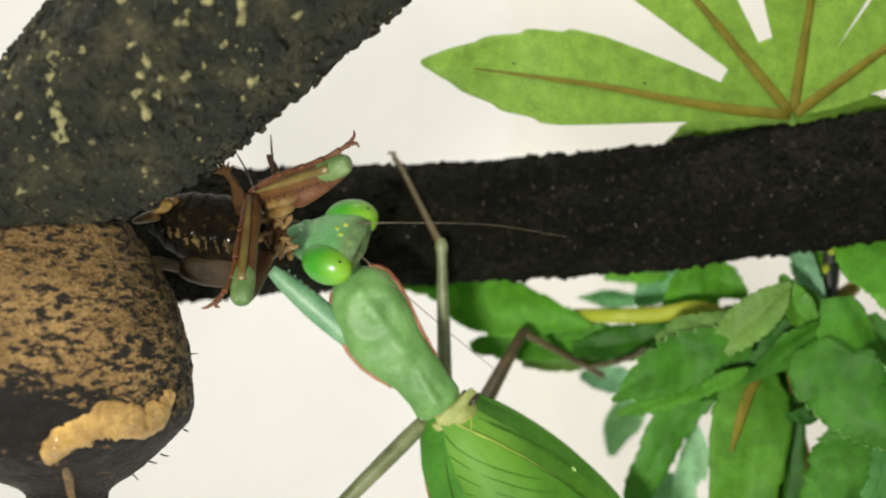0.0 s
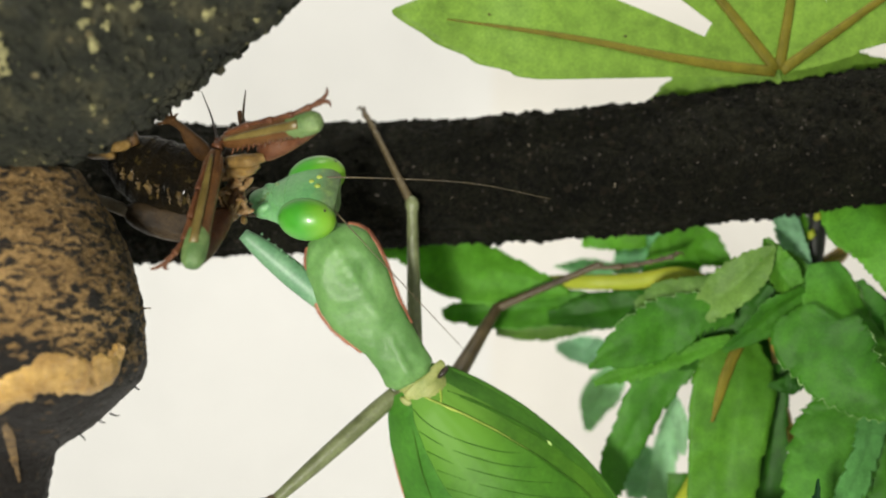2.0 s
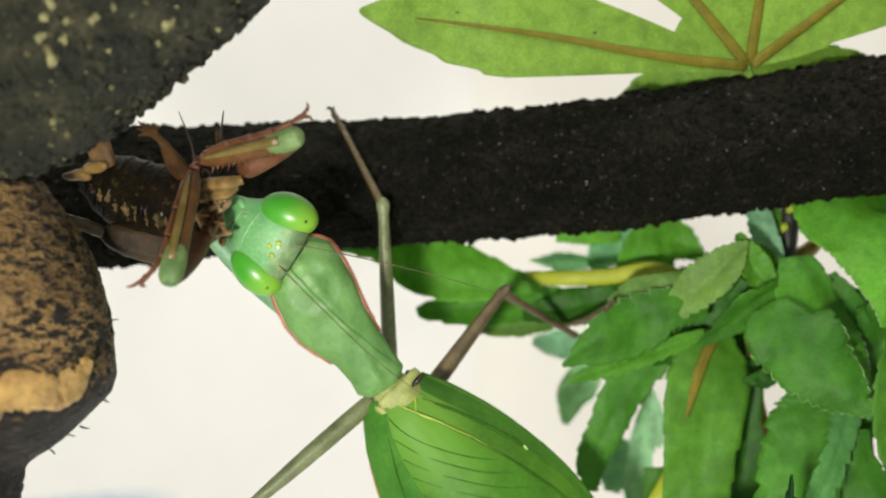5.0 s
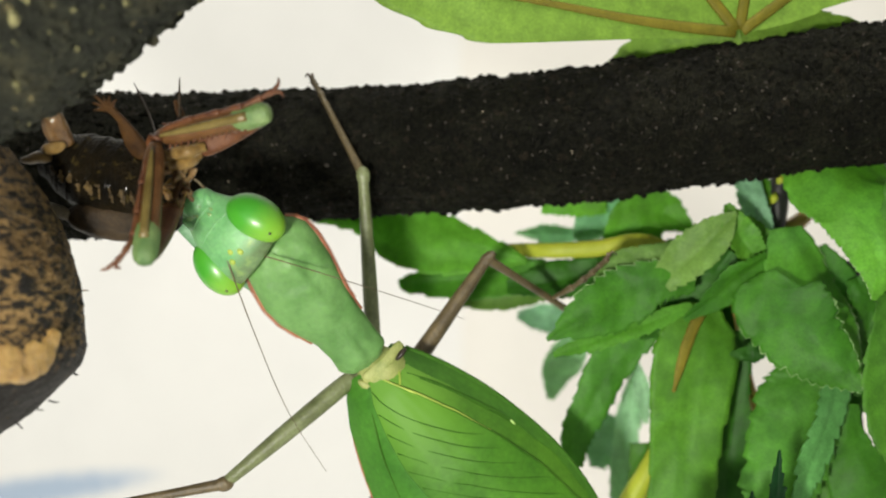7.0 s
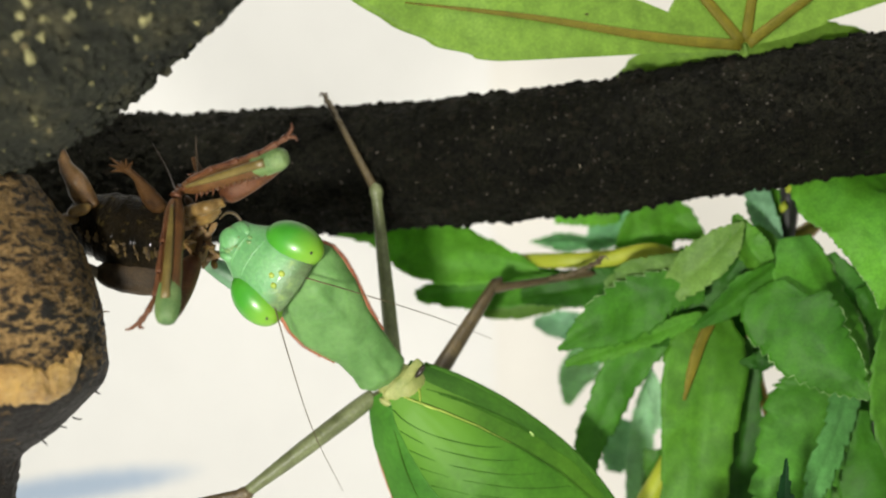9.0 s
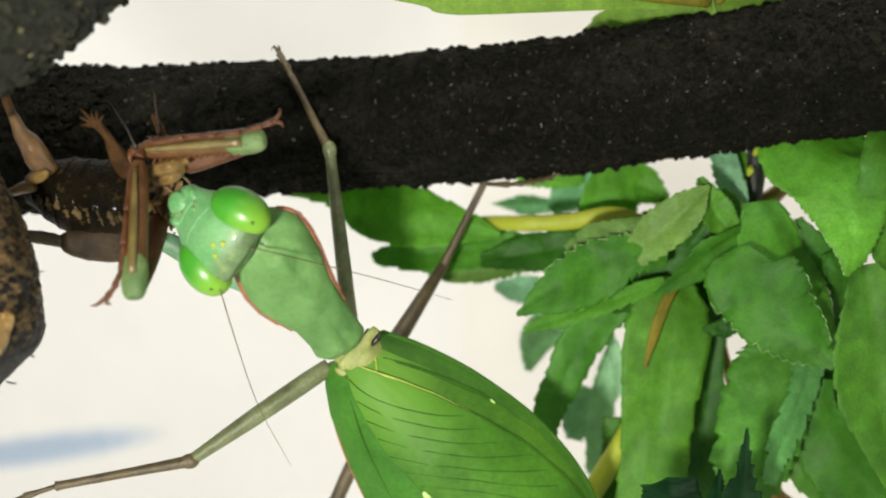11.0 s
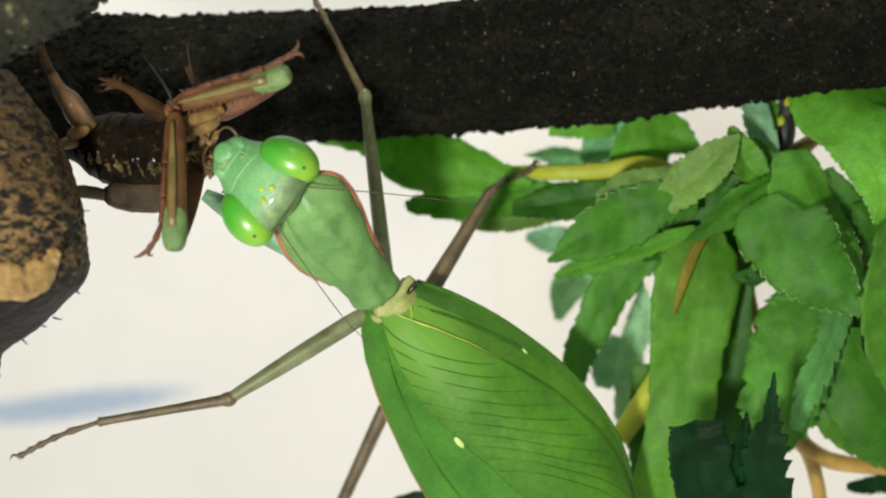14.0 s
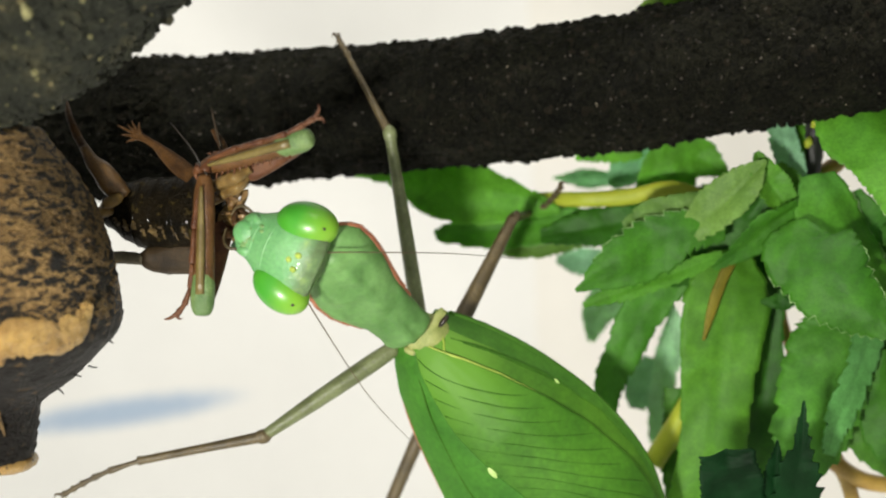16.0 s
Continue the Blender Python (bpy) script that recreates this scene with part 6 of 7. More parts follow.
    walk(tegmen_over, [
        (0.0, pose(0.00371, -0.00840, -0.01852, 0.0, 4.1, 0.0)),
        (0.5, pose(0.00378, -0.00840, -0.01869, 0.0, 3.6, 0.0)),
        (1.0, pose(0.00399, -0.00840, -0.01897, 0.0, 3.1, 0.0)),
        (1.5, pose(0.00388, -0.00840, -0.01919, 0.0, 2.6, 0.0)),
        (2.0, pose(0.00368, -0.00840, -0.01950, 0.0, 2.6, 0.0)),
        (2.5, pose(0.00353, -0.00840, -0.01967, 0.0, 2.6, 0.0)),
        (3.0, pose(0.00356, -0.00840, -0.01956, 0.0, 2.6, 0.0)),
        (3.5, pose(0.00375, -0.00840, -0.01988, 0.0, 2.6, 0.0)),
        (4.0, pose(0.00361, -0.00840, -0.02006, 0.0, 2.5, 0.0)),
        (6.5, pose(0.00421, -0.00840, -0.02013, 0.0, 2.1, 0.0)),
        (7.0, pose(0.00423, -0.00840, -0.02013, 0.0, 2.0, 0.0)),
        (7.5, pose(0.00434, -0.00840, -0.02022, 0.0, 1.7, 0.0)),
        (8.0, pose(0.00445, -0.00840, -0.02038, 0.0, 1.3, 0.0)),
        (10.5, pose(0.00559, -0.00840, -0.02096, 0.0, -0.4, 0.0)),
        (11.0, pose(0.00535, -0.00840, -0.02107, 0.0, -0.8, 0.0)),
        (11.5, pose(0.00517, -0.00840, -0.02135, 0.0, -0.7, 0.0)),
        (12.0, pose(0.00528, -0.00840, -0.02139, 0.0, -0.7, 0.0)),
        (12.5, pose(0.00545, -0.00840, -0.02146, 0.0, -0.6, 0.0)),
        (13.0, pose(0.00524, -0.00840, -0.02156, 0.0, -0.5, 0.0)),
        (13.5, pose(0.00557, -0.00840, -0.02164, 0.0, -0.3, 0.0)),
        (14.0, pose(0.00556, -0.00840, -0.02170, 0.0, -0.2, 0.0)),
        (14.5, pose(0.00545, -0.00840, -0.02162, 0.0, -0.0, 0.0)),
        (15.0, pose(0.00547, -0.00840, -0.02146, 0.0, 0.2, 0.0)),
        (15.5, pose(0.00568, -0.00840, -0.02132, 0.0, 0.4, 0.0)),
        (16.0, pose(0.00602, -0.00840, -0.02136, 0.0, 0.6, 0.0)),
    ])
    walk(mesothorax, [
        (0.0, pose(0.00371, -0.00840, -0.01852, 0.0, 4.1, 0.0)),
        (0.5, pose(0.00378, -0.00840, -0.01869, 0.0, 3.6, 0.0)),
        (1.0, pose(0.00399, -0.00840, -0.01897, 0.0, 3.1, 0.0)),
        (1.5, pose(0.00388, -0.00840, -0.01919, 0.0, 2.6, 0.0)),
        (2.0, pose(0.00368, -0.00840, -0.01950, 0.0, 2.6, 0.0)),
        (2.5, pose(0.00353, -0.00840, -0.01967, 0.0, 2.6, 0.0)),
        (3.0, pose(0.00356, -0.00840, -0.01956, 0.0, 2.6, 0.0)),
        (3.5, pose(0.00375, -0.00840, -0.01988, 0.0, 2.6, 0.0)),
        (4.0, pose(0.00361, -0.00840, -0.02006, 0.0, 2.5, 0.0)),
        (6.5, pose(0.00421, -0.00840, -0.02013, 0.0, 2.1, 0.0)),
        (7.0, pose(0.00423, -0.00840, -0.02013, 0.0, 2.0, 0.0)),
        (7.5, pose(0.00434, -0.00840, -0.02022, 0.0, 1.7, 0.0)),
        (8.0, pose(0.00445, -0.00840, -0.02038, 0.0, 1.3, 0.0)),
        (10.5, pose(0.00559, -0.00840, -0.02096, 0.0, -0.4, 0.0)),
        (11.0, pose(0.00535, -0.00840, -0.02107, 0.0, -0.8, 0.0)),
        (11.5, pose(0.00517, -0.00840, -0.02135, 0.0, -0.7, 0.0)),
        (12.0, pose(0.00528, -0.00840, -0.02139, 0.0, -0.7, 0.0)),
        (12.5, pose(0.00545, -0.00840, -0.02146, 0.0, -0.6, 0.0)),
        (13.0, pose(0.00524, -0.00840, -0.02156, 0.0, -0.5, 0.0)),
        (13.5, pose(0.00557, -0.00840, -0.02164, 0.0, -0.3, 0.0)),
        (14.0, pose(0.00556, -0.00840, -0.02170, 0.0, -0.2, 0.0)),
        (14.5, pose(0.00545, -0.00840, -0.02162, 0.0, -0.0, 0.0)),
        (15.0, pose(0.00547, -0.00840, -0.02146, 0.0, 0.2, 0.0)),
        (15.5, pose(0.00568, -0.00840, -0.02132, 0.0, 0.4, 0.0)),
        (16.0, pose(0.00602, -0.00840, -0.02136, 0.0, 0.6, 0.0)),
    ])
    walk(pronotum, [
        (0.0, pose(0.00004, -0.00980, -0.01956, -0.3, -3.6, -0.3)),
        (0.5, pose(0.00015, -0.00980, -0.01977, 0.0, -2.1, -0.1)),
        (1.0, pose(0.00034, -0.00980, -0.02002, 0.3, -0.6, 0.2)),
        (1.5, pose(0.00041, -0.00980, -0.02022, 0.6, 1.0, 0.4)),
        (2.0, pose(0.00031, -0.00980, -0.02034, 0.5, 0.7, 0.3)),
        (2.5, pose(0.00018, -0.00980, -0.02043, 0.3, 0.5, 0.2)),
        (3.0, pose(0.00007, -0.00980, -0.02044, 0.2, 0.2, 0.1)),
        (3.5, pose(0.00003, -0.00980, -0.02058, 0.0, -0.0, 0.0)),
        (4.0, pose(0.00003, -0.00980, -0.02061, 1.9, -0.5, 1.2)),
        (6.5, pose(0.00029, -0.00980, -0.02083, 11.7, -3.5, 6.8)),
        (7.0, pose(0.00035, -0.00980, -0.02087, 13.6, -4.2, 7.9)),
        (7.5, pose(0.00052, -0.00980, -0.02100, 14.6, -3.7, 8.6)),
        (8.0, pose(0.00070, -0.00980, -0.02113, 15.7, -3.2, 9.3)),
        (10.5, pose(0.00155, -0.00980, -0.02173, 21.2, -1.1, 13.0)),
        (11.0, pose(0.00171, -0.00980, -0.02184, 22.3, -0.7, 13.8)),
        (11.5, pose(0.00169, -0.00980, -0.02201, 23.3, -0.5, 14.5)),
        (12.0, pose(0.00171, -0.00980, -0.02212, 24.4, -0.3, 15.2)),
        (12.5, pose(0.00175, -0.00980, -0.02225, 25.4, -0.1, 15.9)),
        (13.0, pose(0.00172, -0.00980, -0.02241, 26.5, -1.0, 16.4)),
        (13.5, pose(0.00186, -0.00980, -0.02257, 27.6, -1.8, 17.0)),
        (14.0, pose(0.00189, -0.00980, -0.02274, 28.7, -2.7, 17.5)),
        (14.5, pose(0.00193, -0.00980, -0.02288, 29.7, -3.6, 17.9)),
        (15.0, pose(0.00203, -0.00980, -0.02286, 29.6, -4.4, 17.7)),
        (15.5, pose(0.00213, -0.00980, -0.02282, 29.4, -5.3, 17.4)),
        (16.0, pose(0.00225, -0.00980, -0.02282, 29.3, -6.1, 17.1)),
    ])
    walk(head, [
        (0.0, pose(-0.01354, -0.01186, 0.00095, -42.0, 5.7, -24.1)),
        (0.5, pose(-0.01278, -0.01201, 0.00088, -53.7, 11.4, -22.2)),
        (1.0, pose(-0.01232, -0.01224, -0.00049, -24.2, 14.4, -15.7)),
        (1.5, pose(-0.01131, -0.01243, -0.00112, -23.1, 21.8, -11.7)),
        (2.0, pose(-0.01271, -0.01238, 0.00046, -46.5, -4.4, -10.0)),
        (2.5, pose(-0.01264, -0.01246, 0.00022, -58.3, -4.5, 1.4)),
        (3.0, pose(-0.01217, -0.01231, 0.00080, -65.3, -10.6, -4.6)),
        (3.5, pose(-0.01170, -0.01218, -0.00007, -53.8, -9.0, -9.5)),
        (4.0, pose(-0.01284, -0.01288, -0.00081, -19.8, 14.5, -16.5)),
        (6.5, pose(-0.01345, -0.01694, -0.00603, 13.1, 39.4, -8.0)),
        (7.0, pose(-0.01383, -0.01771, -0.00612, 17.5, 41.7, -8.6)),
        (7.5, pose(-0.01331, -0.01814, -0.00553, 14.0, 39.6, -5.1)),
        (8.0, pose(-0.01259, -0.01849, -0.00598, -6.4, 36.9, -10.5)),
        (10.5, pose(-0.00990, -0.02036, -0.00799, 3.2, 37.1, -21.7)),
        (11.0, pose(-0.01056, -0.02073, -0.00784, 2.1, 37.6, -22.7)),
        (11.5, pose(-0.01065, -0.02106, -0.00802, -0.9, 33.9, -25.1)),
        (12.0, pose(-0.01050, -0.02138, -0.00896, 0.7, 39.0, -31.5)),
        (12.5, pose(-0.00998, -0.02183, -0.00896, 4.8, 44.8, -24.0)),
        (13.0, pose(-0.01007, -0.02216, -0.00875, -17.1, 45.8, -33.5)),
        (13.5, pose(-0.00903, -0.02255, -0.00895, -12.0, 43.2, -31.3)),
        (14.0, pose(-0.00953, -0.02299, -0.00862, -12.0, 35.3, -24.3)),
        (14.5, pose(-0.00836, -0.02348, -0.00911, -2.3, 26.3, -12.2)),
        (15.0, pose(-0.00864, -0.02338, -0.00997, -5.7, 27.2, -19.3)),
        (15.5, pose(-0.00967, -0.02338, -0.00997, -5.9, 28.2, -17.8)),
        (16.0, pose(-0.00970, -0.02335, -0.01095, -6.3, 24.6, -17.8)),
    ])
    walk(neck, [
        (0.0, pose(-0.01140, -0.01049, -0.00332, 130.0, 43.5, 114.2)),
        (0.5, pose(-0.01085, -0.01063, -0.00323, 116.3, 43.5, 119.1)),
        (1.0, pose(-0.01022, -0.01075, -0.00319, 117.6, 56.6, 88.7)),
        (1.5, pose(-0.00967, -0.01089, -0.00312, 97.2, 63.9, 54.3)),
        (2.0, pose(-0.00984, -0.01082, -0.00328, 102.5, 52.5, 100.3)),
        (2.5, pose(-0.01005, -0.01077, -0.00342, 93.6, 52.1, 103.1)),
        (3.0, pose(-0.01023, -0.01070, -0.00347, 124.7, 35.4, 128.3)),
        (3.5, pose(-0.01035, -0.01063, -0.00364, 148.7, 27.2, 124.7)),
        (4.0, pose(-0.01046, -0.01141, -0.00381, 115.2, 56.6, 88.5)),
        (6.5, pose(-0.01047, -0.01534, -0.00507, -12.0, -9.4, 8.4)),
        (7.0, pose(-0.01043, -0.01611, -0.00540, -8.4, 2.7, 12.5)),
        (7.5, pose(-0.01000, -0.01652, -0.00553, 3.2, 18.8, 13.2)),
        (8.0, pose(-0.00956, -0.01693, -0.00566, -8.0, -1.2, 9.2)),
        (10.5, pose(-0.00729, -0.01891, -0.00644, -25.2, -32.1, 11.0)),
        (11.0, pose(-0.00686, -0.01929, -0.00661, -16.9, -8.8, 14.2)),
        (11.5, pose(-0.00662, -0.01966, -0.00687, -15.5, -4.1, 15.7)),
        (12.0, pose(-0.00636, -0.02002, -0.00708, -21.8, -12.2, 17.4)),
        (12.5, pose(-0.00606, -0.02037, -0.00734, -18.9, -10.8, 15.2)),
        (13.0, pose(-0.00613, -0.02078, -0.00781, -16.7, -5.8, 15.9)),
        (13.5, pose(-0.00601, -0.02117, -0.00829, -20.6, -15.9, 14.1)),
        (14.0, pose(-0.00599, -0.02156, -0.00879, -7.0, 8.5, 15.6)),
        (14.5, pose(-0.00598, -0.02194, -0.00927, 0.0, -0.0, 0.0)),
        (15.0, pose(-0.00613, -0.02192, -0.00939, -17.4, -23.7, 6.6)),
        (15.5, pose(-0.00629, -0.02191, -0.00949, -10.2, -0.9, 12.0)),
        (16.0, pose(-0.00641, -0.02188, -0.00963, -17.3, -15.0, 11.1)),
    ])
    walk(antenna_a, [
        (0.0, pose(0.00168, -0.00210, 0.00084, -3.2, -19.7, 18.1)),
        (0.5, pose(0.00168, -0.00210, 0.00084, -1.7, -24.5, 7.6)),
        (1.0, pose(0.00168, -0.00210, 0.00084, -2.5, -23.3, 11.9)),
        (1.5, pose(0.00168, -0.00210, 0.00084, -1.5, -30.5, 5.5)),
        (2.0, pose(0.00168, -0.00210, 0.00084, -0.4, -3.7, 13.5)),
        (2.5, pose(0.00168, -0.00210, 0.00084, 0.3, 5.1, 6.6)),
        (3.0, pose(0.00168, -0.00210, 0.00084, 0.5, 3.2, 17.7)),
        (3.5, pose(0.00168, -0.00210, 0.00084, 0.0, 0.3, 18.1)),
        (4.0, pose(0.00168, -0.00210, 0.00084, -2.5, -14.6, 19.1)),
        (6.5, pose(0.00168, -0.00210, 0.00084, -3.7, -14.0, 29.4)),
        (7.0, pose(0.00168, -0.00210, 0.00084, -2.5, -9.1, 30.7)),
        (7.5, pose(0.00168, -0.00210, 0.00084, -2.0, -8.5, 26.5)),
        (8.0, pose(0.00168, -0.00210, 0.00084, -3.1, -12.4, 28.1)),
        (10.5, pose(0.00168, -0.00210, 0.00084, -2.6, -6.4, 44.5)),
        (11.0, pose(0.00168, -0.00210, 0.00084, -3.1, -7.4, 45.1)),
        (11.5, pose(0.00168, -0.00210, 0.00084, -1.8, -4.2, 46.5)),
        (12.0, pose(0.00168, -0.00210, 0.00084, -1.8, -3.7, 53.0)),
        (12.5, pose(0.00168, -0.00210, 0.00084, -2.8, -6.2, 48.3)),
        (13.0, pose(0.00168, -0.00210, 0.00084, -11.4, -21.5, 55.3)),
        (13.5, pose(0.00168, -0.00210, 0.00084, -11.4, -20.3, 58.4)),
        (14.0, pose(0.00168, -0.00210, 0.00084, -11.1, -22.2, 52.8)),
        (14.5, pose(0.00168, -0.00210, 0.00084, -7.5, -17.7, 45.7)),
        (15.0, pose(0.00168, -0.00210, 0.00084, -8.6, -18.1, 50.5)),
        (15.5, pose(0.00168, -0.00210, 0.00084, -7.6, -17.6, 46.4)),
        (16.0, pose(0.00168, -0.00210, 0.00084, -6.1, -14.7, 45.0)),
    ])
    walk(antenna_b, [
        (0.0, pose(0.00168, -0.00210, -0.00084, 3.5, 9.1, 42.0)),
        (0.5, pose(0.00168, -0.00210, -0.00084, 1.1, 3.1, 40.6)),
        (1.0, pose(0.00168, -0.00210, -0.00084, 5.3, 19.8, 29.7)),
        (1.5, pose(0.00168, -0.00210, -0.00084, 4.0, 18.3, 24.4)),
        (2.0, pose(0.00168, -0.00210, -0.00084, 9.7, 21.8, 47.7)),
        (2.5, pose(0.00168, -0.00210, -0.00084, 7.2, 19.0, 41.2)),
        (3.0, pose(0.00168, -0.00210, -0.00084, 4.6, 10.7, 46.2)),
        (3.5, pose(0.00168, -0.00210, -0.00084, 3.2, 9.3, 37.5)),
        (4.0, pose(0.00168, -0.00210, -0.00084, 1.9, 7.8, 26.7)),
        (6.5, pose(0.00168, -0.00210, -0.00084, 3.3, 28.7, 13.0)),
        (7.0, pose(0.00168, -0.00210, -0.00084, 2.7, 32.8, 9.2)),
        (7.5, pose(0.00168, -0.00210, -0.00084, 3.2, 35.3, 10.1)),
        (8.0, pose(0.00168, -0.00210, -0.00084, 8.9, 34.7, 27.9)),
        (10.5, pose(0.00168, -0.00210, -0.00084, 12.3, 45.1, 29.1)),
        (11.0, pose(0.00168, -0.00210, -0.00084, 12.3, 43.4, 30.4)),
        (11.5, pose(0.00168, -0.00210, -0.00084, 15.3, 44.3, 36.5)),
        (12.0, pose(0.00168, -0.00210, -0.00084, 14.0, 41.2, 36.1)),
        (12.5, pose(0.00168, -0.00210, -0.00084, 9.7, 35.4, 29.7)),
        (13.0, pose(0.00168, -0.00210, -0.00084, 8.7, 20.9, 44.9)),
        (13.5, pose(0.00168, -0.00210, -0.00084, 9.7, 22.3, 46.7)),
        (14.0, pose(0.00168, -0.00210, -0.00084, 9.0, 19.9, 48.5)),
        (14.5, pose(0.00168, -0.00210, -0.00084, 10.5, 25.3, 44.5)),
        (15.0, pose(0.00168, -0.00210, -0.00084, 12.6, 27.7, 48.1)),
        (15.5, pose(0.00168, -0.00210, -0.00084, 12.1, 29.5, 43.8)),
        (16.0, pose(0.00168, -0.00210, -0.00084, 14.8, 35.0, 44.8)),
    ])
    walk(foreleg_upper, [
        (0.0, pose(-0.02121, -0.02030, 0.00627, 2.7, -1.2, -13.3)),
        (0.5, pose(-0.02111, -0.02030, 0.00627, 3.5, -0.2, -15.9)),
        (1.0, pose(-0.02086, -0.02030, 0.00589, 1.5, -7.7, -14.2)),
        (1.5, pose(-0.02096, -0.02030, 0.00547, 1.4, -6.8, -12.9)),
        (2.0, pose(-0.02027, -0.02030, 0.00631, 4.5, 5.1, -15.8)),
        (2.5, pose(-0.01973, -0.02030, 0.00631, 5.7, 10.2, -16.4)),
        (3.0, pose(-0.01919, -0.02030, 0.00720, 5.6, 10.9, -15.0)),
        (3.5, pose(-0.01893, -0.02030, 0.00630, 5.5, 10.3, -14.5)),
        (4.0, pose(-0.01882, -0.02030, 0.00610, 5.2, 8.9, -14.5)),
        (6.5, pose(-0.01963, -0.02030, 0.00360, 1.5, -3.0, -10.0)),
        (7.0, pose(-0.02066, -0.02030, 0.00399, 2.2, 2.9, -5.9)),
        (7.5, pose(-0.02040, -0.02030, 0.00353, 3.3, 1.5, -13.5)),
        (8.0, pose(-0.02058, -0.02030, 0.00269, 2.6, -0.9, -12.6)),
        (10.5, pose(-0.01757, -0.02030, 0.00031, 1.5, 5.3, 1.9)),
        (11.0, pose(-0.01803, -0.02030, 0.00053, 2.2, 8.5, 4.9)),
        (11.5, pose(-0.01862, -0.02030, 0.00092, 2.3, 6.5, -0.5)),
        (12.0, pose(-0.01761, -0.02030, 0.00032, 2.3, 6.0, -1.4)),
        (12.5, pose(-0.01778, -0.02030, -0.00007, 0.5, 2.7, 2.1)),
        (13.0, pose(-0.01821, -0.02030, -0.00056, 0.1, 2.2, 3.3)),
        (13.5, pose(-0.01800, -0.02030, -0.00046, 0.3, 1.7, 1.5)),
        (14.0, pose(-0.01869, -0.02030, -0.00063, 0.0, -0.0, 0.0)),
        (14.5, pose(-0.01833, -0.02030, -0.00132, -0.1, 0.0, 0.4)),
        (15.0, pose(-0.01813, -0.02030, -0.00140, 0.7, 1.3, -1.2)),
        (15.5, pose(-0.01869, -0.02030, -0.00155, 1.6, 3.8, -1.4)),
        (16.0, pose(-0.01854, -0.02030, -0.00200, 0.4, 0.3, -1.4)),
    ])
    walk(foreleg_lower, [
        (0.0, pose(-0.02129, -0.02170, 0.00589, -17.0, 1.1, -1.8)),
        (0.5, pose(-0.02124, -0.02170, 0.00554, -11.9, 1.2, -1.4)),
        (1.0, pose(-0.02121, -0.02170, 0.00567, -15.2, 0.5, -1.3)),
        (1.5, pose(-0.02129, -0.02170, 0.00536, -15.4, 0.2, -1.1)),
        (2.0, pose(-0.02079, -0.02170, 0.00510, -13.1, 5.1, -3.6)),
        (2.5, pose(-0.02013, -0.02170, 0.00497, -7.6, 11.6, -6.1)),
        (3.0, pose(-0.01988, -0.02170, 0.00507, -8.6, 6.7, -3.8)),
        (3.5, pose(-0.01957, -0.02170, 0.00503, -5.1, 8.0, -3.9)),
        (4.0, pose(-0.01952, -0.02170, 0.00473, -10.7, 7.6, -4.6)),
        (6.5, pose(-0.02012, -0.02170, 0.00280, -21.4, -0.2, -1.3)),
        (7.0, pose(-0.02055, -0.02170, 0.00323, -16.0, -0.1, -1.0)),
        (7.5, pose(-0.02087, -0.02170, 0.00290, -13.6, 0.5, -1.2)),
        (8.0, pose(-0.02139, -0.02170, 0.00148, -19.2, -0.4, -1.0)),
        (10.5, pose(-0.01791, -0.02170, -0.00053, -3.8, 0.5, -0.5)),
        (11.0, pose(-0.01789, -0.02170, -0.00060, -5.3, 0.0, -0.3)),
        (11.5, pose(-0.01859, -0.02170, 0.00004, 0.2, 0.8, -0.3)),
        (12.0, pose(-0.01760, -0.02170, -0.00042, 5.3, 2.0, -0.4)),
        (12.5, pose(-0.01746, -0.02170, -0.00063, 4.4, 1.8, -0.4)),
        (13.0, pose(-0.01791, -0.02170, -0.00113, 14.5, 2.6, 0.2)),
        (13.5, pose(-0.01770, -0.02170, -0.00122, 9.1, 3.8, -0.7)),
        (14.0, pose(-0.01840, -0.02170, -0.00153, 0.0, -0.0, 0.0)),
        (14.5, pose(-0.01785, -0.02170, -0.00204, 14.8, 6.1, -0.7)),
        (15.0, pose(-0.01785, -0.02170, -0.00200, 14.3, 6.2, -0.8)),
        (15.5, pose(-0.01796, -0.02170, -0.00231, 12.1, 6.0, -1.0)),
        (16.0, pose(-0.01812, -0.02170, -0.00283, 11.5, 4.9, -0.7)),
    ])
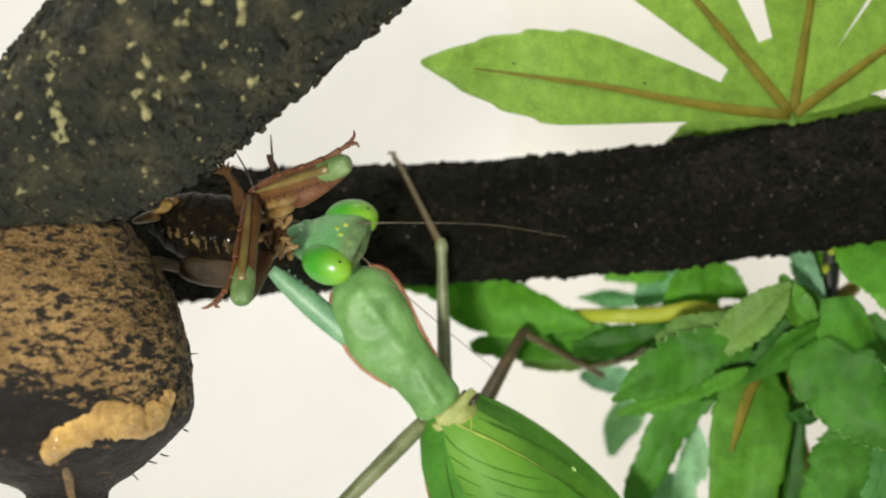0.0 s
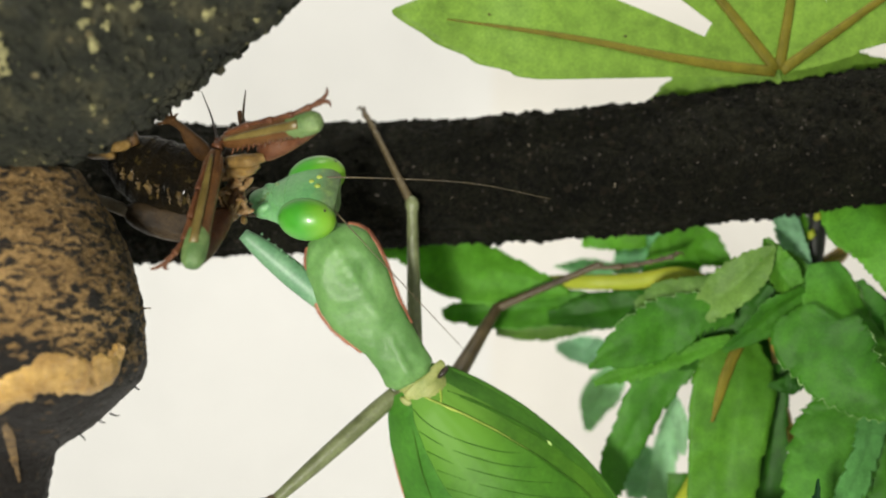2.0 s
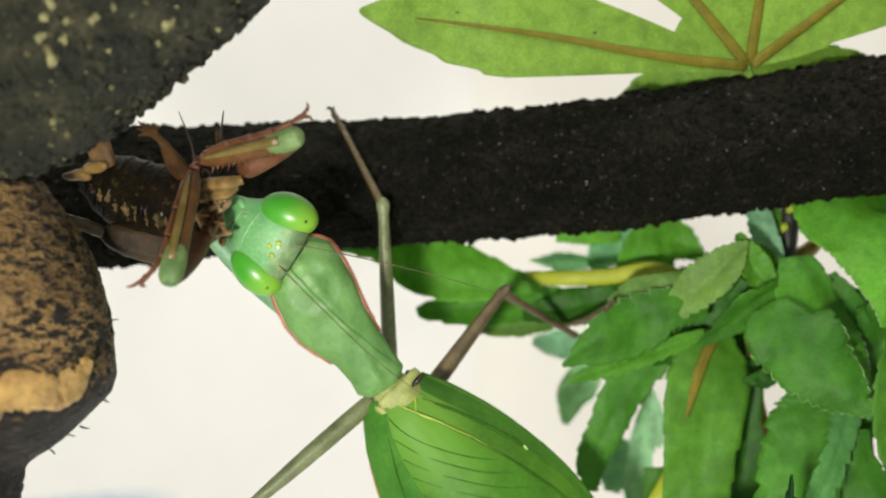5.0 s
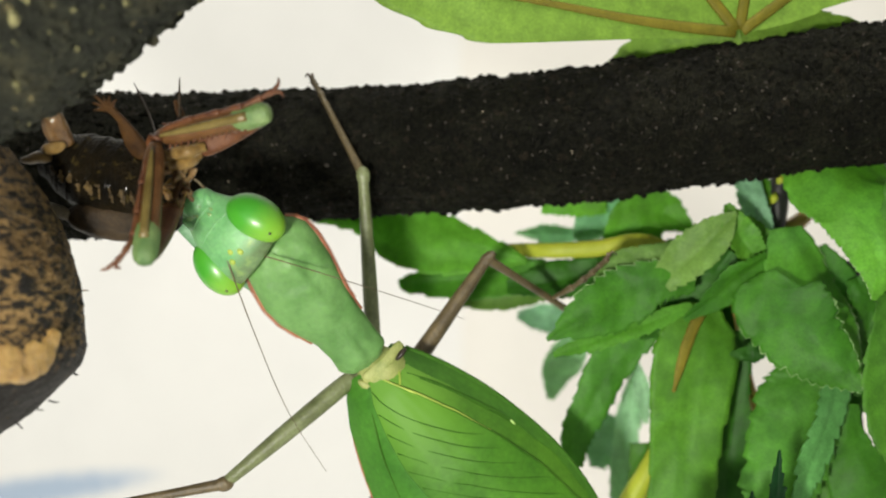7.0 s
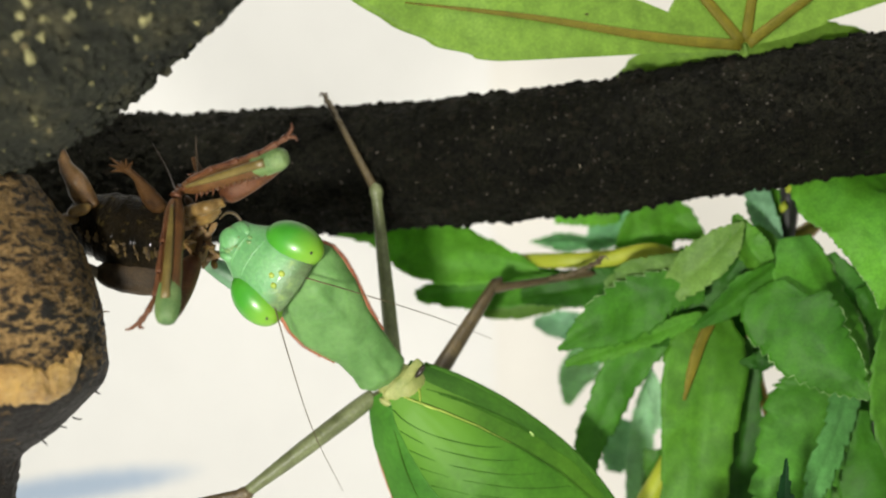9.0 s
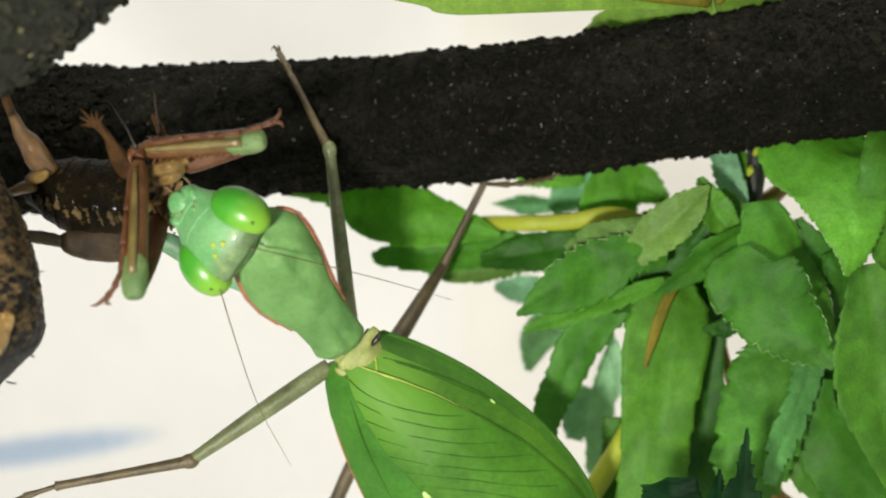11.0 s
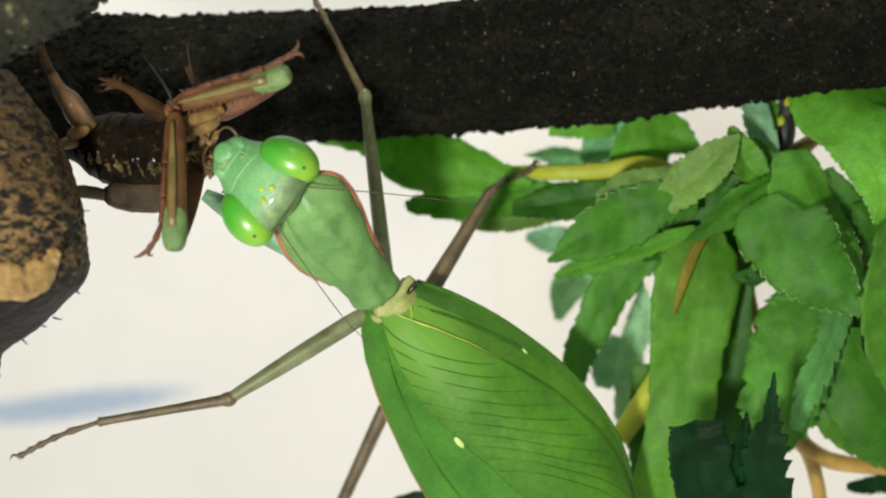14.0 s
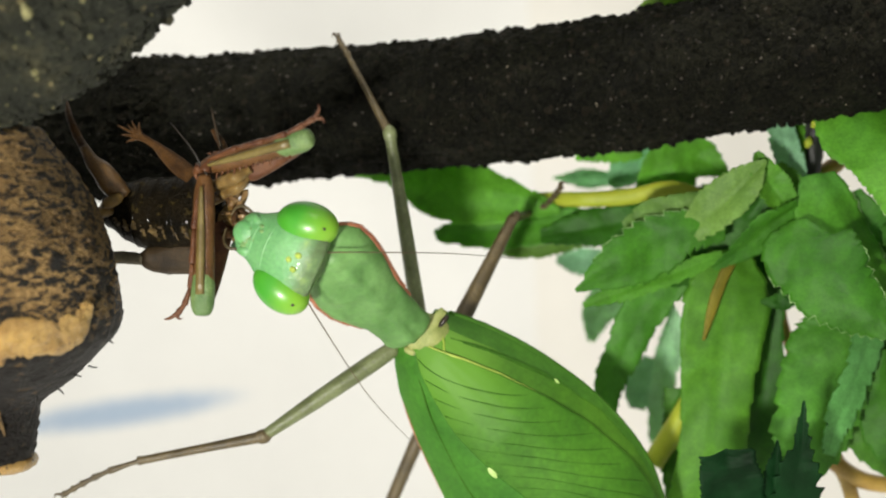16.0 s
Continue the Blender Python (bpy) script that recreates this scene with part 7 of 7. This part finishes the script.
    walk(coxa, [
        (0.0, pose(-0.01231, -0.01050, -0.00986, 0.1, -8.5, -0.7)),
        (0.5, pose(-0.01169, -0.01050, -0.01014, 0.1, -10.2, -0.9)),
        (1.0, pose(-0.01107, -0.01050, -0.01043, 0.1, -11.7, -1.0)),
        (1.5, pose(-0.01047, -0.01050, -0.01071, 0.1, -13.1, -1.2)),
        (2.0, pose(-0.01077, -0.01050, -0.01056, 0.1, -10.4, -0.9)),
        (2.5, pose(-0.01106, -0.01050, -0.01039, 0.0, -7.4, -0.6)),
        (3.0, pose(-0.01135, -0.01050, -0.01022, 0.0, -3.9, -0.3)),
        (3.5, pose(-0.01165, -0.01050, -0.01005, 0.0, -0.0, 0.0)),
        (4.0, pose(-0.01156, -0.01050, -0.01033, 0.0, -2.1, -0.2)),
        (6.5, pose(-0.01114, -0.01050, -0.01177, 0.2, -11.1, -0.9)),
        (7.0, pose(-0.01106, -0.01050, -0.01205, 0.2, -12.6, -1.0)),
        (7.5, pose(-0.01091, -0.01050, -0.01228, 0.3, -13.6, -1.0)),
        (8.0, pose(-0.01074, -0.01050, -0.01249, 0.5, -14.7, -1.0)),
        (10.5, pose(-0.00990, -0.01050, -0.01355, 1.2, -20.6, -1.2)),
        (11.0, pose(-0.00974, -0.01050, -0.01376, 1.3, -21.9, -1.2)),
        (11.5, pose(-0.00949, -0.01050, -0.01432, 1.2, -21.0, -1.2)),
        (12.0, pose(-0.00925, -0.01050, -0.01487, 1.1, -20.1, -1.2)),
        (12.5, pose(-0.00900, -0.01050, -0.01543, 1.0, -19.2, -1.2)),
        (13.0, pose(-0.00878, -0.01050, -0.01579, 0.9, -18.7, -1.1)),
        (13.5, pose(-0.00857, -0.01050, -0.01614, 0.9, -18.1, -1.1)),
        (14.0, pose(-0.00834, -0.01050, -0.01651, 0.8, -17.5, -1.1)),
        (14.5, pose(-0.00812, -0.01050, -0.01687, 0.8, -17.0, -1.1)),
        (15.0, pose(-0.00819, -0.01050, -0.01688, 0.8, -17.3, -1.1)),
        (15.5, pose(-0.00826, -0.01050, -0.01691, 0.8, -17.6, -1.2)),
        (16.0, pose(-0.00833, -0.01050, -0.01694, 0.7, -18.0, -1.2)),
    ])
    walk(cricket, [
        (0.0, pose(-0.02211, -0.01680, 0.00612, 0.0, 4.1, 0.0)),
        (0.5, pose(-0.02211, -0.01680, 0.00589, 0.0, 7.1, 0.0)),
        (1.0, pose(-0.02211, -0.01680, 0.00603, 0.0, 7.0, 0.0)),
        (1.5, pose(-0.02222, -0.01680, 0.00575, 0.0, 8.3, 0.0)),
        (2.0, pose(-0.02169, -0.01680, 0.00550, 0.0, 13.5, 0.0)),
        (2.5, pose(-0.02101, -0.01680, 0.00538, 0.0, 16.4, 0.0)),
        (3.0, pose(-0.02078, -0.01680, 0.00552, 0.0, 11.4, 0.0)),
        (3.5, pose(-0.02045, -0.01680, 0.00531, 0.0, 12.3, 0.0)),
        (4.0, pose(-0.02041, -0.01680, 0.00498, 0.0, 15.0, 0.0)),
        (6.5, pose(-0.02111, -0.01680, 0.00294, 0.0, 10.9, 0.0)),
        (7.0, pose(-0.02160, -0.01680, 0.00347, 0.0, 9.1, 0.0)),
        (7.5, pose(-0.02191, -0.01680, 0.00307, 0.0, 8.3, 0.0)),
        (8.0, pose(-0.02243, -0.01680, 0.00155, 0.0, 9.5, 0.0)),
        (10.5, pose(-0.01908, -0.01680, -0.00057, 0.0, 2.1, 0.0)),
        (11.0, pose(-0.01908, -0.01680, -0.00063, 0.0, 2.9, 0.0)),
        (11.5, pose(-0.01981, -0.01680, 0.00007, 0.0, 1.1, 0.0)),
        (12.0, pose(-0.01876, -0.01680, -0.00042, 0.0, -2.5, 0.0)),
        (12.5, pose(-0.01869, -0.01680, -0.00071, 0.0, -2.2, 0.0)),
        (13.0, pose(-0.01905, -0.01680, -0.00119, 0.0, -4.3, 0.0)),
        (13.5, pose(-0.01889, -0.01680, -0.00125, 0.0, -2.0, 0.0)),
        (14.0, pose(-0.01956, -0.01680, -0.00148, 0.0, -0.0, 0.0)),
        (14.5, pose(-0.01893, -0.01680, -0.00202, 0.0, -1.4, 0.0)),
        (15.0, pose(-0.01893, -0.01680, -0.00200, 0.0, -2.0, 0.0)),
        (15.5, pose(-0.01912, -0.01680, -0.00248, 0.0, -3.1, 0.0)),
        (16.0, pose(-0.01938, -0.01680, -0.00308, 0.0, -2.2, 0.0)),
    ])
    walk(cricket_leg, [
        (0.0, pose(-0.00017, -0.00070, -0.00246, 44.2, -18.3, -5.9)),
        (0.5, pose(-0.00076, -0.00070, -0.00162, 47.1, -24.8, -8.0)),
        (1.0, pose(-0.00118, -0.00070, -0.00115, 58.5, -25.7, -10.8)),
        (1.5, pose(-0.00069, -0.00070, -0.00080, 47.9, -32.4, -11.3)),
        (2.0, pose(-0.00077, -0.00070, -0.00070, 64.2, -35.0, -14.7)),
        (2.5, pose(-0.00141, -0.00070, -0.00127, 67.7, -30.3, -10.1)),
        (3.0, pose(-0.00049, -0.00070, -0.00155, 58.5, -28.8, -10.3)),
        (3.5, pose(-0.00094, -0.00070, -0.00231, 56.3, -29.1, -9.5)),
        (4.0, pose(-0.00085, -0.00070, -0.00153, 57.2, -29.2, -8.3)),
        (6.5, pose(-0.00084, -0.00070, -0.00029, 45.5, -37.3, -12.0)),
        (7.0, pose(-0.00084, -0.00070, -0.00137, 46.8, -29.0, -9.0)),
        (7.5, pose(-0.00056, -0.00070, -0.00162, 45.3, -34.0, -11.4)),
        (8.0, pose(-0.00094, -0.00070, -0.00108, 47.8, -32.8, -11.0)),
        (10.5, pose(-0.00172, -0.00070, -0.00104, 50.3, -14.7, -5.9)),
        (11.0, pose(-0.00069, -0.00070, -0.00150, 38.4, -21.0, -6.4)),
        (11.5, pose(-0.00076, -0.00070, -0.00239, 36.4, -26.4, -8.5)),
        (12.0, pose(-0.00126, -0.00070, -0.00290, 12.8, -32.0, -4.0)),
        (12.5, pose(-0.00120, -0.00070, -0.00203, 15.6, -37.4, -5.6)),
        (13.0, pose(-0.00118, -0.00070, -0.00092, 45.6, -24.4, -12.1)),
        (13.5, pose(-0.00139, -0.00070, -0.00035, 57.5, -24.1, -14.4)),
        (14.0, pose(-0.00105, -0.00070, -0.00029, 59.1, -28.8, -16.6)),
        (14.5, pose(-0.00097, -0.00070, -0.00028, 69.7, -24.9, -18.3)),
        (15.0, pose(-0.00113, -0.00070, -0.00057, 47.4, -29.6, -14.0)),
        (15.5, pose(-0.00174, -0.00070, 0.00004, 43.9, -27.9, -12.6)),
        (16.0, pose(-0.00120, -0.00070, 0.00000, 18.5, -44.1, -7.8)),
    ])
    walk(hind_femur, [
        (0.0, pose(0.00371, -0.00280, -0.02246, 0.5, 1.8, -2.3)),
        (0.5, pose(0.00382, -0.00280, -0.02261, 0.1, 1.9, -2.1)),
        (1.0, pose(0.00406, -0.00280, -0.02289, 1.9, 1.7, -3.0)),
        (1.5, pose(0.00398, -0.00280, -0.02313, -1.6, 2.0, -1.4)),
        (2.0, pose(0.00379, -0.00280, -0.02342, -1.0, 2.2, -2.0)),
        (2.5, pose(0.00363, -0.00280, -0.02359, 34.0, 13.8, -24.5)),
        (3.0, pose(0.00365, -0.00280, -0.02349, 33.9, 14.4, -24.9)),
        (3.5, pose(0.00386, -0.00280, -0.02381, 23.4, 10.8, -19.9)),
        (4.0, pose(0.00372, -0.00280, -0.02400, 21.7, 10.7, -19.4)),
        (6.5, pose(0.00435, -0.00280, -0.02407, 23.3, 8.1, -17.6)),
        (7.0, pose(0.00437, -0.00280, -0.02405, 27.4, 9.3, -19.7)),
        (7.5, pose(0.00451, -0.00280, -0.02415, 24.0, 8.0, -17.8)),
        (8.0, pose(0.00465, -0.00280, -0.02432, 23.3, 7.8, -17.3)),
        (10.5, pose(0.00589, -0.00280, -0.02488, -6.1, 2.6, 0.6)),
        (11.0, pose(0.00568, -0.00280, -0.02499, -2.2, 3.0, -2.2)),
        (11.5, pose(0.00550, -0.00280, -0.02526, -3.3, 2.5, -1.0)),
        (12.0, pose(0.00561, -0.00280, -0.02531, -6.7, 2.2, 1.5)),
        (12.5, pose(0.00577, -0.00280, -0.02538, 0.0, -0.0, 0.0)),
        (13.0, pose(0.00556, -0.00280, -0.02548, 21.7, 3.5, -13.4)),
        (13.5, pose(0.00587, -0.00280, -0.02556, 19.8, 4.2, -13.2)),
        (14.0, pose(0.00585, -0.00280, -0.02562, 21.6, 4.4, -14.0)),
        (14.5, pose(0.00573, -0.00280, -0.02554, 25.5, 4.4, -15.4)),
        (15.0, pose(0.00574, -0.00280, -0.02538, 23.4, 3.6, -14.0)),
        (15.5, pose(0.00594, -0.00280, -0.02524, 19.3, 2.1, -11.3)),
        (16.0, pose(0.00626, -0.00280, -0.02528, 19.6, 1.6, -11.0)),
    ])
    walk(hind_tibia, [
        (0.0, pose(0.01100, 0.00913, -0.01147, 2.3, 57.6, 29.9)),
        (0.5, pose(0.01109, 0.00923, -0.01172, -7.3, 37.5, 28.5)),
        (1.0, pose(0.01148, 0.00876, -0.01161, -12.2, 3.9, 21.0)),
        (1.5, pose(0.01112, 0.00963, -0.01261, 1.6, -7.5, -3.1)),
        (2.0, pose(0.01109, 0.00944, -0.01280, 2.4, 7.1, -3.7)),
        (2.5, pose(0.01464, -0.00336, -0.00930, -15.8, 37.9, 51.1)),
        (3.0, pose(0.01477, -0.00346, -0.00939, -11.9, 42.8, 49.1)),
        (3.5, pose(0.01481, 0.00056, -0.01021, -2.5, 51.5, 35.8)),
        (4.0, pose(0.01474, 0.00109, -0.01060, -1.6, 54.6, 44.0)),
        (6.5, pose(0.01456, 0.00119, -0.01007, 2.9, 59.3, 38.4)),
        (7.0, pose(0.01469, -0.00032, -0.00979, 2.5, 58.9, 39.8)),
        (7.5, pose(0.01467, 0.00101, -0.01007, 2.1, 58.3, 38.5)),
        (8.0, pose(0.01476, 0.00129, -0.01028, 2.7, 59.0, 37.9)),
        (10.5, pose(0.01264, 0.01068, -0.01546, -4.2, -39.6, 3.1)),
        (11.0, pose(0.01317, 0.00965, -0.01474, -2.9, -31.9, 2.1)),
        (11.5, pose(0.01261, 0.01001, -0.01519, -1.6, -22.0, 0.9)),
        (12.0, pose(0.01208, 0.01089, -0.01599, -0.5, -8.3, 0.1)),
        (12.5, pose(0.01222, 0.00951, -0.01429, 0.0, -0.0, 0.0)),
        (13.0, pose(0.01441, 0.00262, -0.01103, -29.1, 20.2, 57.6)),
        (13.5, pose(0.01498, 0.00309, -0.01148, -29.7, 23.6, 61.6)),
        (14.0, pose(0.01499, 0.00249, -0.01131, -31.1, 22.5, 62.8)),
        (14.5, pose(0.01476, 0.00129, -0.01078, -28.3, 26.9, 62.4)),
        (15.0, pose(0.01457, 0.00209, -0.01075, -28.4, 27.8, 63.5)),
        (15.5, pose(0.01435, 0.00363, -0.01096, -28.4, 29.2, 64.9)),
        (16.0, pose(0.01450, 0.00360, -0.01089, -26.7, 31.1, 64.2)),
    ])
    walk(hind_tarsus, [
        (0.0, pose(0.02058, 0.01378, -0.01679, 15.8, 3.6, -41.5)),
        (0.5, pose(0.02134, 0.01512, -0.01303, 0.9, 1.0, -2.0)),
        (1.0, pose(0.02107, 0.01330, -0.00620, 12.3, -3.3, -30.6)),
        (1.5, pose(0.02111, 0.00837, -0.00461, 14.3, 8.1, -39.4)),
        (2.0, pose(0.02327, 0.00780, -0.00739, 2.6, 12.6, -2.5)),
        (2.5, pose(0.02111, 0.00651, -0.01078, 16.4, 5.9, -44.2)),
        (3.0, pose(0.02180, 0.00582, -0.01182, 19.2, 10.6, -55.7)),
        (3.5, pose(0.02400, 0.00689, -0.01435, 15.1, 4.7, -40.3)),
        (4.0, pose(0.02282, 0.00844, -0.01533, 18.6, 3.1, -48.5)),
        (6.5, pose(0.02325, 0.00704, -0.01569, 16.4, -7.4, -38.8)),
        (7.0, pose(0.02324, 0.00580, -0.01534, 15.4, -11.9, -35.6)),
        (7.5, pose(0.02338, 0.00700, -0.01553, 15.8, -6.9, -37.5)),
        (8.0, pose(0.02351, 0.00710, -0.01586, 17.1, -7.9, -40.2)),
        (10.5, pose(0.01669, 0.01085, -0.00389, 11.4, 24.6, -39.7)),
        (11.0, pose(0.01858, 0.00966, -0.00413, 10.9, 15.2, -31.6)),
        (11.5, pose(0.02064, 0.00976, -0.00452, 15.5, 4.7, -41.2)),
        (12.0, pose(0.02299, 0.01039, -0.00704, 11.3, -5.0, -27.7)),
        (12.5, pose(0.02479, 0.00888, -0.00672, 0.0, -0.0, 0.0)),
        (13.0, pose(0.01841, 0.01368, -0.00928, 21.0, 6.3, -57.1)),
        (13.5, pose(0.01819, 0.01450, -0.01046, 22.3, 1.8, -56.9)),
        (14.0, pose(0.01781, 0.01399, -0.01012, 22.0, 6.6, -59.9)),
        (14.5, pose(0.01795, 0.01275, -0.01035, 23.4, 1.5, -59.4)),
        (15.0, pose(0.01754, 0.01361, -0.01051, 22.6, 1.5, -57.3)),
        (15.5, pose(0.01705, 0.01522, -0.01100, 21.5, -3.5, -51.8)),
        (16.0, pose(0.01751, 0.01511, -0.01126, 23.4, -5.2, -55.0)),
    ])
    walk(left_femur, [
        (0.0, pose(-0.01575, -0.01120, -0.03431, 2.1, -12.2, 1.5)),
        (0.5, pose(-0.01575, -0.01120, -0.03431, 1.9, -11.5, 1.5)),
        (1.0, pose(-0.01575, -0.01120, -0.03431, 1.7, -10.3, 1.3)),
        (1.5, pose(-0.01575, -0.01120, -0.03431, 1.6, -9.8, 1.5)),
        (2.0, pose(-0.01575, -0.01120, -0.03431, 1.4, -9.5, 1.6)),
        (2.5, pose(-0.01575, -0.01120, -0.03431, 1.2, -9.4, 1.8)),
        (3.0, pose(-0.01575, -0.01120, -0.03431, 1.3, -9.6, 1.7)),
        (3.5, pose(-0.01575, -0.01120, -0.03431, 1.1, -8.4, 1.6)),
        (4.0, pose(-0.01575, -0.01120, -0.03431, 1.0, -8.3, 1.8)),
        (6.5, pose(-0.01575, -0.01120, -0.03431, 0.9, -6.7, 1.3)),
        (7.0, pose(-0.01575, -0.01120, -0.03431, 0.9, -6.7, 1.3)),
        (7.5, pose(-0.01575, -0.01120, -0.03431, 0.8, -6.1, 1.2)),
        (8.0, pose(-0.01575, -0.01120, -0.03431, 0.7, -5.4, 1.1)),
        (10.5, pose(-0.01575, -0.01120, -0.03431, 0.2, -1.4, 0.3)),
        (11.0, pose(-0.01575, -0.01120, -0.03431, 0.1, -1.3, 0.4)),
        (11.5, pose(-0.01575, -0.01120, -0.03431, -0.1, -0.9, 0.5)),
        (12.0, pose(-0.01575, -0.01120, -0.03431, -0.1, -0.6, 0.5)),
        (12.5, pose(-0.01575, -0.01120, -0.03431, -0.2, -0.2, 0.3)),
        (13.0, pose(-0.01575, -0.01120, -0.03431, -0.2, -0.3, 0.5)),
        (13.5, pose(-0.01575, -0.01120, -0.03431, -0.3, 0.4, 0.3)),
        (14.0, pose(-0.01575, -0.01120, -0.03431, -0.3, 0.5, 0.3)),
        (14.5, pose(-0.01575, -0.01120, -0.03431, -0.2, -0.0, 0.4)),
        (15.0, pose(-0.01575, -0.01120, -0.03431, -0.1, -0.4, 0.4)),
        (15.5, pose(-0.01575, -0.01120, -0.03431, 0.0, -0.6, 0.2)),
        (16.0, pose(-0.01575, -0.01120, -0.03431, 0.0, -0.0, 0.0)),
    ])
    walk(mid_femur, [
        (0.0, pose(-0.00021, -0.00168, 0.00034, 0.1, 5.4, 0.1)),
        (0.5, pose(-0.00021, -0.00168, 0.00034, 0.1, 5.1, 0.1)),
        (1.0, pose(-0.00021, -0.00168, 0.00034, 0.1, 4.5, 0.1)),
        (1.5, pose(-0.00021, -0.00168, 0.00034, 0.1, 4.7, 0.1)),
        (2.0, pose(-0.00021, -0.00168, 0.00034, 0.0, 5.2, 0.1)),
        (2.5, pose(-0.00021, -0.00168, 0.00034, 0.0, 5.5, 0.1)),
        (3.0, pose(-0.00021, -0.00168, 0.00034, 0.0, 5.4, 0.1)),
        (3.5, pose(-0.00021, -0.00168, 0.00034, 0.0, 5.0, 0.1)),
        (4.0, pose(-0.00021, -0.00168, 0.00034, 0.0, 5.3, 0.1)),
        (6.5, pose(-0.00021, -0.00168, 0.00034, 0.0, 3.9, 0.0)),
        (7.0, pose(-0.00021, -0.00168, 0.00034, 0.0, 3.9, 0.0)),
        (7.5, pose(-0.00021, -0.00168, 0.00034, 0.0, 3.6, 0.0)),
        (8.0, pose(-0.00021, -0.00168, 0.00034, 0.0, 3.3, 0.0)),
        (10.5, pose(-0.00021, -0.00168, 0.00034, 0.0, 0.6, 0.0)),
        (11.0, pose(-0.00021, -0.00168, 0.00034, 0.0, 1.1, 0.0)),
        (11.5, pose(-0.00021, -0.00168, 0.00034, -0.0, 1.5, 0.0)),
        (12.0, pose(-0.00021, -0.00168, 0.00034, -0.0, 1.3, 0.0)),
        (12.5, pose(-0.00021, -0.00168, 0.00034, -0.0, 1.0, 0.0)),
        (13.0, pose(-0.00021, -0.00168, 0.00034, -0.0, 1.5, 0.0)),
        (13.5, pose(-0.00021, -0.00168, 0.00034, -0.0, 0.8, 0.0)),
        (14.0, pose(-0.00021, -0.00168, 0.00034, -0.0, 0.9, 0.0)),
        (14.5, pose(-0.00021, -0.00168, 0.00034, -0.0, 1.1, 0.0)),
        (15.0, pose(-0.00021, -0.00168, 0.00034, -0.0, 1.1, 0.0)),
        (15.5, pose(-0.00021, -0.00168, 0.00034, 0.0, 0.6, 0.0)),
        (16.0, pose(-0.00021, -0.00168, 0.00034, 0.0, -0.0, 0.0)),
    ])


motions()
